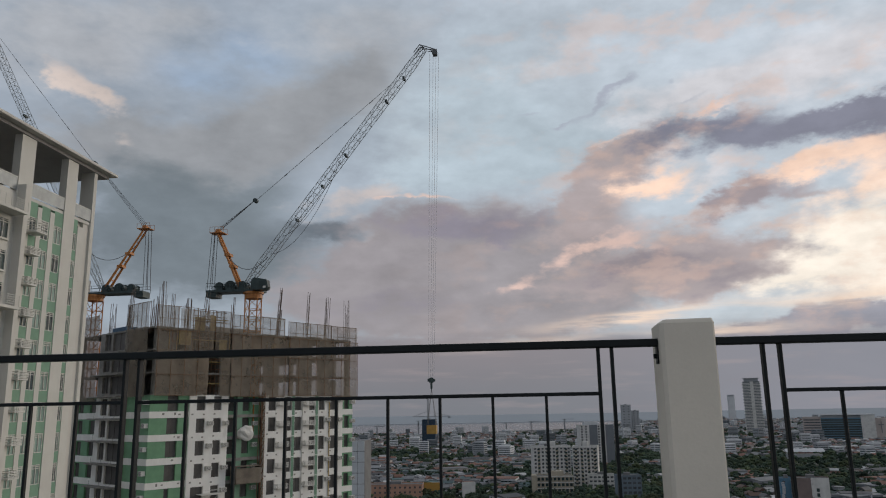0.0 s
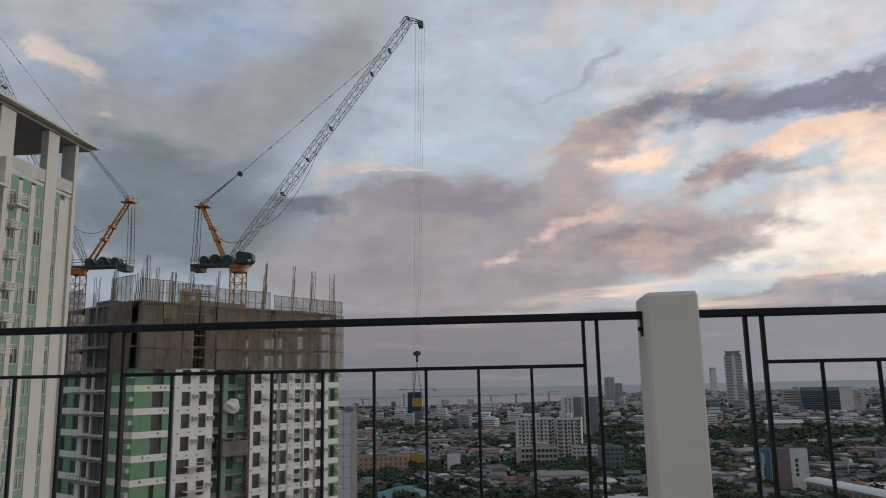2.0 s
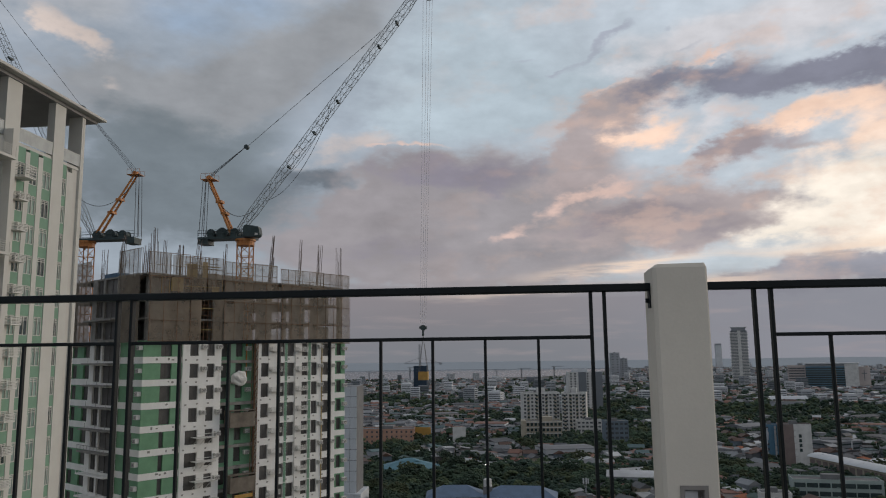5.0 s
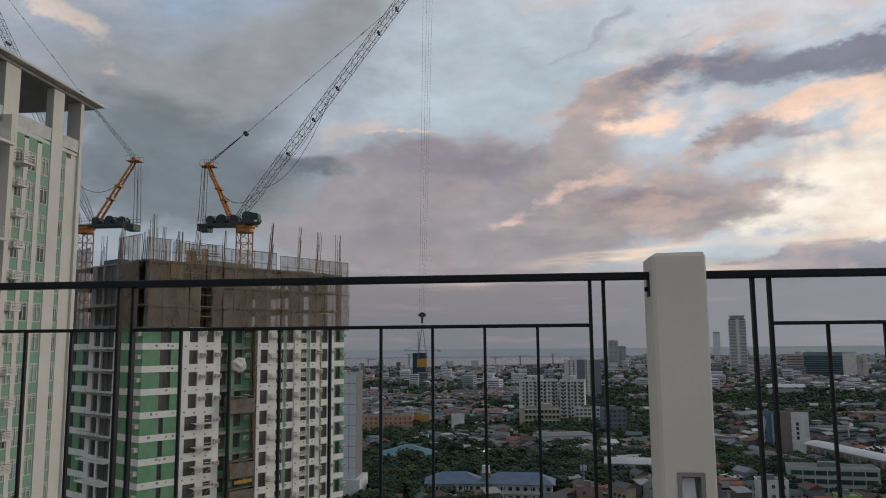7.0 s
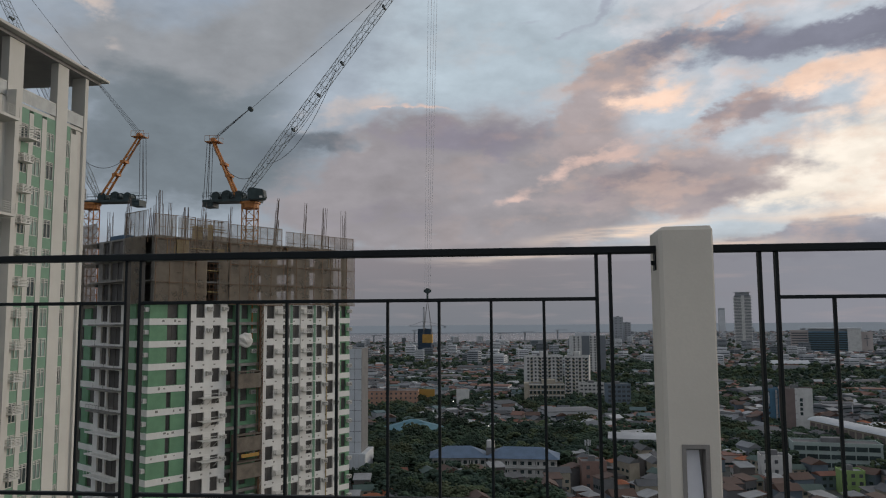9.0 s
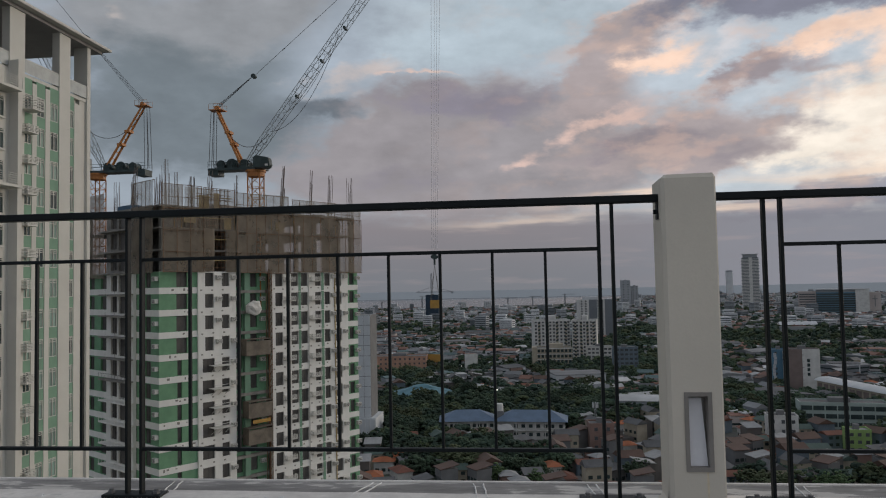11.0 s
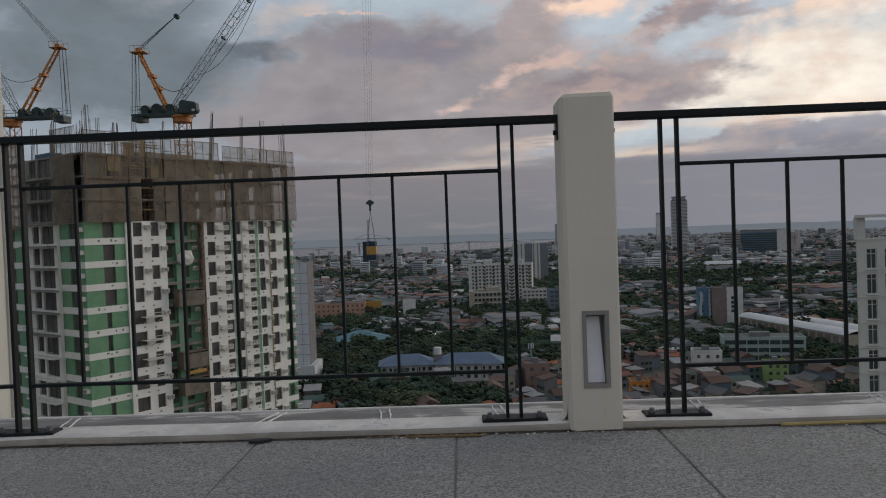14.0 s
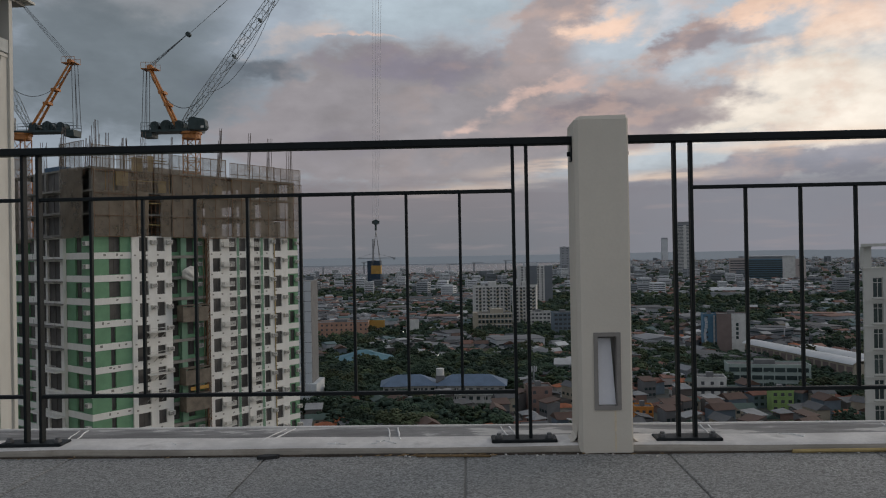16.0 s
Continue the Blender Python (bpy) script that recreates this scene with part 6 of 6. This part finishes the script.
        for c in range(10):
            part("pilaster", boxes([(-15.5 + c * 3.38, -14.9 + c * 3.38, -0.7, -0.11, 0.4 + 4.75 * f, 4.5 + 4.75 * f)]), M_walls[1], t)
    part("end_bay", boxes([(-19.5, -15.52, -2.0, 14, 0, 20.5)]), M_walls[1], t, "plain cream end bay")
    part("roof_house", bevelled([(-4, 8, 4, 12, 19.3, 23.4)], 0.1, 1), M_walls[1], t)
    t = midrise("striped_tower", 97, 1079, 46, 28, 53, 5, M_walls[0], 15, 8, "white tower with dark vertical stripes", win=(2.2, 2.2))
    for u, w in ((-10, 11), (12, 11)):
        part("dark_strip", boxes([(u, u + w, -0.5, -0.15, 0, 54)]), M_farwall[2], t)
    part("roof_house", boxes([(-16, 4, 6, 20, 53.3, 58)]), M_farwall[0], t)
    t = midrise("white_house", 66, 712, 22, 14, 17.5, -3, M_walls[0], 5, 6, "white five-storey block with balconies", win=(2.4, 1.6))
    midrise("grey_block", 82, 646, 19, 16, 22, 3, M_walls[4], 6, 5, "blue-grey six-storey office block", win=(2.6, 1.8))
    midrise("glass_tower", 330, 2580, 30, 24, 85, 0, M_farwall[1], 10, 2, "slender grey-blue tower near the shore", win=(5, 2))
    midrise("glass_tower", 362, 2600, 22, 24, 66, 0, M_farwall[1], 10, 2, "slender grey-blue tower near the shore", win=(4, 2))
    # lone tall tower with balcony bands
    TAKEN.append((595, 2095, 40))
    t = thing("tall_tower", pose(595, 2095, GROUND, 0, 0, -12), "tall white residential tower with balcony bands and a flat crown", "building")
    part("body", boxes([(-20, 20, 0, 34, 0, 138)]), M_farwall[2], t, "grey glazed tower body")
    for f in range(34):
        part("balcony_band", boxes([(-22, 22, -1.6, 34, 4 + f * 3.9, 5.7 + f * 3.9)]), M_walls[0], t)
    part("pier", boxes([(-4, 4, -1.9, -1.605, 0, 138)]), M_walls[0], t)
    part("crown", boxes([(-17, 17, 2, 30, 138.5, 146)]), M_farwall[1], t)
    part("crown_cap", boxes([(-20, 20, -1, 33, 146.01, 147.5)]), M_farwall[0], t)
    # slim far tower
    t = thing("slim_tower", pose(1130, 4380, GROUND), "slim pale tower far off", "building")
    part("body", boxes([(-16, 16, 0, 26, 0, 127)]), M_farwall[0], t)
    part("crown", boxes([(-15, 15, 2, 24, 127, 136)]), M_farwall[1], t)
    # glass office with a white frame
    TAKEN.append((671, 1740, 85))
    t = thing("glass_office", pose(671, 1735, GROUND, 0, 0, -20), "dark glass office with a white end wall and flat canopy", "building")
    part("body", boxes([(-40, 36, 0, 30, 0, 47)]), M_bluewall, t)
    for f in range(9):
        part("glass_band", boxes([(-40.2, 36, -0.5, -0.003, 2 + f * 4.9, 5.6 + f * 4.9)]), M_glassd, t)
    part("end_wall", boxes([(36.003, 62, -2, 32, 0, 53)]), M_walls[0], t, "white end wall")
    part("canopy", boxes([(-42, 64, -3, 32, 53.01, 55)]), M_farwall[0], t)
    part("roof_band", boxes([(-40, 36, 2, 28, 47.3, 53)]), M_farwall[1], t)
    part("side_block", boxes([(-76, -40.01, 3, 30, 0, 50)]), M_farwall[3], t, "warm grey side block")
    for f in range(8):
        part("window_band", boxes([(-74, -42, 2.6, 2.99, 3 + f * 5.6, 5.5 + f * 5.6)]), M_farwin, t)
    part("side_block", boxes([(62.01, 84, 6, 30, 0, 46)]), M_farwall[3], t)
    part("cross", boxes([(72, 73.4, 5.3, 5.95, 16, 40), (67.5, 77.9, 5.35, 5.9, 31.5, 33)]), M_farwall[2], t, "tall dark cross on the wall")
    # blue striped tower, brown and white tower
    t = midrise("blue_tower", 170.5, 540, 10, 12, 28, -10, M_bluewall, 8, 2, "narrow block with a blue painted front", win=(1.6, 1.5))
    part("white_strip", boxes([(1.8, 3.0, -0.2, -0.004, 0, 28)]), M_walls[0], t)
    part("painted_wave", boxes([(-4.2 + 0.5 * math.sin(i), -2.4 + 0.6 * math.sin(i), -0.16, -0.004, i * 2.6 + 0.5, i * 2.6 + 3.0) for i in range(10)]), M_farwall[0], t, "pale painted figure-free wave pattern")
    t = midrise("brown_tower", 181.5, 528, 20, 14, 29, -16, M_brownwall, 7, 1, "brown and white block with a window column", win=(0.8, 1.4))
    part("white_front", boxes([(-0.5, 10, -0.3, -0.003, 0, 30)]), M_walls[0], t)
    for i in range(4):
        part("window", boxes([(2.3, 4.0, -0.42, -0.31, 12.5 + i * 3.0, 14.6 + i * 3.0)]), M_glassd, t)
    # long market halls with curved roofs
    for x, y, L, half, zz in ((197, 455, 100, 6.0, 13.0), (226, 470, 60, 6.0, 10.0)):
        rot = -77.7
        for q in range(5):
            TAKEN.append((x + math.cos(radians(rot)) * L * (q / 4 - 0.5), y + math.sin(radians(rot)) * L * (q / 4 - 0.5), 13))
        t = thing("market_hall", pose(x, y, GROUND, 0, 0, rot), "long cream market hall under a curved white sheet roof", "building", group="market halls")
        part("wall", boxes([(-L / 2, L / 2, -half, half, 0, zz)]), M_walls[1], t)
        part("upper_gallery", boxes([(-L / 2, L / 2, -half - 0.6, -half - 0.003, 5.6, 6.2)]), M_walls[0], t)
        nb = int(L / 6)
        for c in range(nb):
            part("bay_opening", boxes([(-L / 2 + L * c / nb + 0.9, -L / 2 + L * (c + 1) / nb - 0.9, -half - 0.15, -half - 0.003, 1.5, 5.2)]), M_walls[5], t)
            part("bay_opening", boxes([(-L / 2 + L * c / nb + 0.9, -L / 2 + L * (c + 1) / nb - 0.9, -half - 0.15, -half - 0.003, 6.9, zz - 1.6)]), M_brownwall, t)
        nr = int(L / 9)
        for c in range(nr):
            bm = bmesh.new()
            x0, x1 = -L / 2 - 1 + (L + 2) * c / nr, -L / 2 - 1 + (L + 2) * (c + 1) / nr - 0.08
            rows = []
            for i in range(11):
                a = radians(16 + 14.8 * i)
                rows.append([bm.verts.new((q, -(half + 1.6) * math.cos(a), zz - 1.0 + 2.9 * math.sin(a))) for q in (x0, x1)])
            for a, b in zip(rows[:-1], rows[1:]):
                bm.faces.new((a[0], a[1], b[1], b[0]))
            part("roof_sheet", bm, M_white_roof, t)
    t = midrise("pale_green_block", 158.5, 406, 41, 14, 12.6, -10, M_palegreen, 3, 1, "long pale green three-storey block", win=(0.8, 1))
    for f in range(3):
        for c in range(7):
            part("window_band", boxes([(-20 + c * 5.7, -14.9 + c * 5.7, -0.25, -0.003, 1.3 + 4.1 * f, 3.5 + 4.1 * f)]), M_glassd, t)
    midrise("lime_house", 142.5, 350, 9.5, 8, 9.6, -6, M_limewall, 3, 3, "lime green three-storey house", win=(1.5, 1.5), roofmat=M_roofs[2], category="house")
    midrise("orange_house", 76, 333, 8, 8, 6.2, -4, M_brightorange, 2, 3, "bright orange two-storey house", win=(1.3, 1.2), category="house")
    midrise("white_house", 116, 366, 13, 10, 13, -8, M_walls[0], 3, 3, "white three-storey house with stained walls", category="house")
    midrise("brick_house", 33, 352, 11, 10, 12, 4, M_walls[3], 3, 2, "brick-pink three-storey house with terraces", category="house")
    TAKEN.append((382, 1124, 30))
    t = thing("arched_hall", pose(382, 1124, GROUND, 0, 0, -8), "hall under a fanned white arched roof", "building")
    part("wall", boxes([(-22, 22, 0, 24, 0, 9)]), M_farwall[1], t)
    for c in range(5):
        bm = bmesh.new()
        for i in range(8):
            a, b = i / 8, (i + 1) / 8
            z = lambda q: 9 + 7 * math.sin(math.pi * (0.15 + 0.6 * q))
            v = [bm.verts.new(p) for p in ((-25 + c * 10, 26 * a - 1, z(a)), (-15.2 + c * 10, 26 * a - 1, z(a) + 0.8), (-15.2 + c * 10, 26 * b - 1, z(b) + 0.8), (-25 + c * 10, 26 * b - 1, z(b)))]
            bm.faces.new(v)
        part("roof_shell", bm, M_white_roof, t)
    # radio mast
    t = thing("radio_mast", pose(33, 385, GROUND), "thin steel radio mast with panel antennas", "mast")
    bm = bmesh.new()
    lattice(bm, (0, 0, 0), (0, 0, 17), 0.9, 14, 0.09, 0.6)
    part("mast", bm, M_farwall[1], t)
    for i in range(5):
        a = i * 1.256
        part("antenna", boxes([(1.3 * math.cos(a) - 0.25, 1.3 * math.cos(a) + 0.25, 1.3 * math.sin(a) - 0.15, 1.3 * math.sin(a) + 0.15, 14.6, 17.2)]), M_farwall[0], t)
    # harbour cranes on the shore
    for i, (x, y) in enumerate(((-470, 2450), (-60, 2480), (20, 2500), (130, 2600), (-330, 2400))):
        t = thing("harbour_crane", pose(x, y, GROUND, 0, 0, 10 * i), "small dark harbour crane by the shore", "crane", group="harbour cranes")
        bm = bmesh.new()
        lattice(bm, (0, 0, 0), (0, 0, 30 + 4 * i), 3, 8, 0.4)
        part("mast", bm, M_farwall[2], t)
        part("jib", boxes([(-10, 26 + 4 * i, -0.6, 0.6, 30 + 4 * i, 31.4 + 4 * i)]), M_farwall[2], t)


build_landmarks()

# ---- houses ----
rc = random.Random(77)


def free(x, y, r):
    return all((x - a) ** 2 + (y - b) ** 2 > (r + c) ** 2 for a, b, c in TAKEN)


def green_share(x, y):
    """How wooded a spot is, 0 to 1."""
    g = 0.5 + 1.1 * noise.noise((x / 150.0, y / 190.0, 4.2))
    g += 0.45 * math.exp(-((x - 5) / 70.0) ** 2 - ((y - 470) / 80.0) ** 2)
    g += 0.30 * math.exp(-((x - 130) / 90.0) ** 2 - ((y - 640) / 90.0) ** 2)
    g += 0.40 * math.exp(-((x - 330) / 190.0) ** 2 - ((y - 950) / 330.0) ** 2)
    g += 0.32 * math.exp(-((x + 30) / 120.0) ** 2 - ((y - 830) / 190.0) ** 2)
    g += 0.30 * math.exp(-((x + 60) / 50.0) ** 2 - ((y - 420) / 60.0) ** 2)
    g += 0.30 * math.exp(-((x + 12) / 48.0) ** 2 - ((y - 322) / 40.0) ** 2)
    g += 0.34 * math.exp(-((x + 110) / 120.0) ** 2 - ((y - 980) / 170.0) ** 2)
    g -= 0.9 * math.exp(-((x - 115) / 75.0) ** 2 - ((y - 345) / 50.0) ** 2)
    g -= 0.6 * math.exp(-((x + 8) / 48.0) ** 2 - ((y - 360) / 15.0) ** 2)
    return g


def house_kind(i):
    """One of several house designs, built once at the origin and then copied."""
    w, d, h = rc.uniform(5.5, 10), rc.uniform(5, 8), rc.choice((3.2, 5.2, 5.6, 6.2, 8.6))
    wall, roof = M_walls[i % 6], M_roofs[(0, 1, 3, 2, 0, 1, 5, 4, 1, 0, 3, 2)[i % 12]]
    names = {0: "white", 1: "cream", 2: "grey", 3: "pink", 4: "pale blue", 5: "bare block"}
    rnames = ("rust-red", "grey", "dark brown", "pale", "rust-red", "grey", "orange-red", "dull green", "grey", "rust-red", "dark brown", "pale")
    ob = thing("house", pose(0, 0, -500), "%s walled house under a %s sheet roof" % (names[i % 6], rnames[i % 12]), "house", group="city houses")
    part("wall", boxes([(-w / 2, w / 2, -d / 2, d / 2, 0, h)]), wall, ob)
    bm = bmesh.new()
    if i % 3 == 0:
        hip_roof(bm, w, d, h, rc.uniform(1.4, 2.4))
    elif i % 3 == 1:
        gable_roof(bm, w, d, h, rc.uniform(1.2, 2.2))
    else:
        v = box(bm, -w / 2 - 0.5, w / 2 + 0.5, -d / 2 - 0.5, d / 2 + 0.5, h + 0.004, h + 0.25)
        for q in v:
            if q.co.y > 0:
                q.co.z += 1.3
    part("roof", bm, roof, ob)
    wm = mesh_of("window", boxes([(-0.8, 0.8, -0.12, 0.04, 0, 1.3)]), M_glassd)
    for f in range(max(1, int(h / 3))):
        for c in range(3):
            part("window", wm, M_glassd, ob, m=pose(-w / 2 + w * (c + 0.5) / 3, -d / 2, 1.2 + 3.0 * f))
    if i % 4 == 1:
        part("lean_to", boxes([(-w / 2, w / 4, -d / 2 - 3, -d / 2 - 0.003, 0, 2.6)]), M_walls[5], ob)
    return ob


KINDS = [house_kind(i) for i in range(12)]
placed = 0
tries = 0
while placed < 296 and tries < 9000:
    tries += 1
    az, dist = rc.uniform(-15, 34), 270 * math.exp(rc.random() * 0.98)
    x, y = dist * math.sin(radians(az)), dist * math.cos(radians(az))
    if green_share(x, y) > 0.62 or not free(x, y, 4.5):
        continue
    src = KINDS[placed % 12]
    m = pose(x, y, GROUND, 0, 0, rc.choice((12, 12, -78, 30, -60, 102)) + rc.uniform(-8, 8))
    if placed < 12:
        src.matrix_basis = m
    else:
        copy_thing(src, m)
    TAKEN.append((x, y, 4.6))
    placed += 1


def many(name, rows, mats, label, category, roofs=False):
    """Far boxes with low roofs, joined by material: rows of x, y, w, d, h, turn, material, roof rise, foot. roofs: the two slopes alone, with eaves."""
    for mi, mt in enumerate(mats):
        verts, faces = [], []
        for x, y, w, d, h, a, sort, rise, foot in rows:
            if sort != mi:
                continue
            c, s = math.cos(a), math.sin(a)
            n = len(verts)
            if roofs:
                w, d = w + 0.9, d + 0.9
                plan = [(px, py, h + pz) for pz in (-0.25, 0.05) for px, py in ((-1, -1), (1, -1), (1, 1), (-1, 1))]
                shape = ((4, 5, 9, 8), (6, 7, 8, 9), (0, 1, 5, 4), (2, 3, 7, 6), (1, 2, 6, 9, 5), (3, 0, 4, 8, 7))
            else:
                plan = [(px, py, pz) for pz in (0, h) for px, py in ((-1, -1), (1, -1), (1, 1), (-1, 1))]
                shape = ((0, 1, 5, 4), (1, 2, 6, 5), (2, 3, 7, 6), (3, 0, 4, 7), (4, 5, 9, 8), (6, 7, 8, 9), (5, 6, 9), (7, 4, 8))
            for px, py, pz in plan:
                verts.append((x + c * px * w / 2 - s * py * d / 2, y + s * px * w / 2 + c * py * d / 2, GROUND + foot + pz))
            for px in (-1, 1):
                verts.append((x + c * px * w / 2, y + s * px * w / 2, GROUND + foot + h + rise + 0.08 * roofs))
            for f in shape:
                faces.append(tuple(n + q for q in f))
        if not faces:
            continue
        me = bpy.data.meshes.new(name)
        me.from_pydata(verts, [], faces)
        me.materials.append(mt)
        tagged(new(name, me), label, category, kind="stuff")


rows = []
bands = []
slopes = []
for i in range(17000):
    az = rc.uniform(-22, 36)
    dist = 430 * math.exp(rc.random() * 2.4)
    x, y = dist * math.sin(radians(az)), dist * math.cos(radians(az))
    sea = y > 2550 and x < 260 + (y - 3000) * 0.35
    if sea or (dist < 2200 and green_share(x, y) > rc.uniform(0.5, 0.85) + (0.2 if dist > 1250 else 0.0)) or not free(x, y, 6 if dist < 1300 else 2):
        continue
    big = rc.random()
    w, d, h = rc.uniform(6, 12), rc.uniform(6, 11), rc.uniform(3.5, 9.5)
    if big > 0.972:
        w, d, h = rc.uniform(18, 38), rc.uniform(14, 26), rc.uniform(6, 12)
    if big > 0.968 and dist > 1150:
        w, d, h = rc.uniform(12, 24), rc.uniform(12, 20), rc.uniform(13, 28)
    mt = rc.choices(range(5), (30, 26, 14, 22, 8))[0]
    if h > 12 and mt > 2:
        mt = 0
    turn = radians(rc.choice((12, -78, 30, -10)) + rc.uniform(-9, 9))
    rows.append((x, y, w, d, h, turn, mt, rc.uniform(0.2, 2.2) if h < 12 else 0.0, 0.0))
    if h < 12:
        slopes.append(rows[-1][:6] + (rc.choices(range(5), (30, 24, 12, 26, 8))[0],) + rows[-1][7:])
    if h > 12 or (dist < 1300 and h > 5.5):
        for f in range(int(h / 3.2)):
            bands.append((x, y, w * 0.9, d + 0.2, 1.1, turn, 0, 0.0, 1.1 + 3.2 * f))
            bands.append((x, y, w + 0.2, d * 0.9, 1.1, turn, 0, 0.0, 1.1 + 3.2 * f))
many("distant_houses", rows, M_farwall, "dense distant city houses with low roofs", "houses")
many("distant_roofs", slopes, M_farroof, "grey and rust-red sheet roofs of the distant city houses", "roofs", True)
many("distant_windows", bands, [M_glassd], "dark window bands of the distant city houses", "windows")

# ---- trees ----


def tree_meshes(seed, h, spread, clumps, squash=0.75):
    """Trunk with limbs, and a crown of many small leaf clumps with gaps."""
    r = random.Random(seed)
    bm = bmesh.new()
    rod(bm, (0, 0, 0), (0, 0, h * 0.45), h * 0.035, 7, h * 0.022)
    limbs = []
    for i in range(6):
        a = i * 1.047 + r.uniform(-0.3, 0.3)
        e = Vector((math.cos(a) * spread * 0.55, math.sin(a) * spread * 0.55, h * r.uniform(0.58, 0.82)))
        rod(bm, (0, 0, h * 0.40), e, h * 0.016, 5, h * 0.006)
        limbs.append(e)
    limbs.append(Vector((0, 0, h * 0.85)))
    trunk = bm
    cr = bmesh.new()
    for i in range(clumps):
        e = r.choice(limbs)
        v = Vector((r.gauss(0, 1), r.gauss(0, 1), r.gauss(0, 0.8))).normalized() * r.uniform(0.1, 0.42) * spread
        c = e + v
        c.z = max(h * 0.36, min(h * 1.02, c.z))
        s = r.uniform(0.32, 0.78) * spread * 0.155
        k = len(cr.verts)
        bmesh.ops.create_icosphere(cr, subdivisions=1, radius=s, matrix=Matrix.Translation(c) @ Euler((r.random() * 3, r.random() * 3, r.random() * 3)).to_matrix().to_4x4())
        cr.verts.ensure_lookup_table()
        for q in cr.verts[k:]:
            q.co = c + (q.co - c) * r.uniform(0.7, 1.3)
            q.co.z = c.z + (q.co.z - c.z) * squash
    return trunk, cr


TREES = []
for i, (h, sp, lab) in enumerate(((9, 5.0, "broad dark green street tree"), (12, 6.0, "tall deep green tree with an uneven crown"), (8, 4.2, "fresh green rounded tree"), (11, 6.5, "spreading olive green tree"), (7, 3.6, "small dull green tree"))):
    tr, cr = tree_meshes(40 + i, h, sp, 230)
    t = thing("tree", pose(0, 0, -500), lab, "tree", group="city trees")
    part("trunk", tr, M_bark, t)
    part("crown", cr, M_leaf[(1, 0, 2, 3, 1)[i]], t)
    TREES.append(t)
n = 0
tries = 0
while n < 290 and tries < 9000:
    tries += 1
    az, dist = rc.uniform(-15, 33), 275 * math.exp(rc.random() * 0.95)
    x, y = dist * math.sin(radians(az)), dist * math.cos(radians(az))
    if green_share(x, y) < rc.uniform(0.40, 0.72) or not free(x, y, -2.5):
        continue
    s = rc.uniform(0.75, 1.25)
    m = pose(x, y, GROUND, 0, 0, rc.uniform(0, 360)) @ Matrix.Diagonal((s, s, s * rc.uniform(0.85, 1.1), 1))
    if n < 5:
        TREES[n].matrix_basis = m
    else:
        t = copy_thing(TREES[n % 5], m)
        t.matrix_basis = m
    n += 1

# far woods: clumps joined into one sheet of foliage
ico = bmesh.new()
bmesh.ops.create_icosphere(ico, subdivisions=1, radius=1.0)
IV = np.array([v.co[:] for v in ico.verts])
IF = np.array([[v.index for v in f.verts] for f in ico.faces])
ico.free()
rs = np.random.RandomState(5)
SORTS = [([], []) for _ in range(3)]
for i in range(19000):
    az = rc.uniform(-20, 36)
    dist = 300 * math.exp(rc.random() * 2.45)
    x, y = dist * math.sin(radians(az)), dist * math.cos(radians(az))
    sea = y > 2500 and x < 260 + (y - 3000) * 0.35
    g = green_share(x, y)
    if sea or g < (rc.uniform(0.30, 0.66) if dist > 620 else rc.uniform(0.42, 0.80)) or not free(x, y, -3.0):
        continue
    hh = rc.uniform(5.5, 11)
    rad = hh * rc.uniform(0.36, 0.60)
    near = dist < 620
    sort = rc.choice((0, 0, 1, 1, 2))
    for j in range(44 if near else (14 if dist < 1100 else 5)):
        u, w = rc.uniform(-0.35, 1.0), rc.uniform(0, 2 * math.pi)
        q = math.sqrt(max(0.0, 1 - u * u)) * rad * rc.uniform(0.65, 1.12)
        c = np.array([x + q * math.cos(w), y + q * math.sin(w), GROUND + hh * 0.55 + u * hh * 0.42])
        s = rad * (rc.uniform(0.13, 0.29) if near else (rc.uniform(0.25, 0.45) if dist < 1100 else rc.uniform(0.5, 0.8)))
        V, F = SORTS[sort]
        F.append(IF + 12 * len(V))
        V.append(IV * s * rs.uniform(0.68, 1.32, (len(IV), 1)) * (1, 1, 0.75) + c)
for (V, F), mt, tone in zip(SORTS, M_woods, ("deep green", "dull green", "olive green")):
    me = bpy.data.meshes.new("woods")
    me.from_pydata(np.concatenate(V).tolist(), [], np.concatenate(F).tolist())
    me.materials.append(mt)
    tagged(new("woods", me), "%s trees between the city houses" % tone, "trees", kind="stuff")

# ---- street lamps far off ----
for i, (x, y, z) in enumerate(((-640, 2300, 12), (-600, 2320, 12), (-560, 2290, 14), (-575, 2250, 10), (-530, 2310, 12), (-190, 1500, 9), (-20, 500, 8), (-55, 640, 9), (250, 1600, 10), (40, 1300, 9))):
    s = thing("street_lamp", pose(x, y, GROUND), "lit street lamp on a thin pole", "lamp", group="street lamps")
    part("pole", rods([((0, 0, 0), (0, 0, z))], 0.15, 5), M_farwall[1], s)
    bm = bmesh.new()
    bmesh.ops.create_icosphere(bm, subdivisions=1, radius=0.28 if y < 800 else 0.9, matrix=Matrix.Translation((0, -0.4, z)))
    part("lamp_head", bm, M_lamp, s, "glowing lamp head")
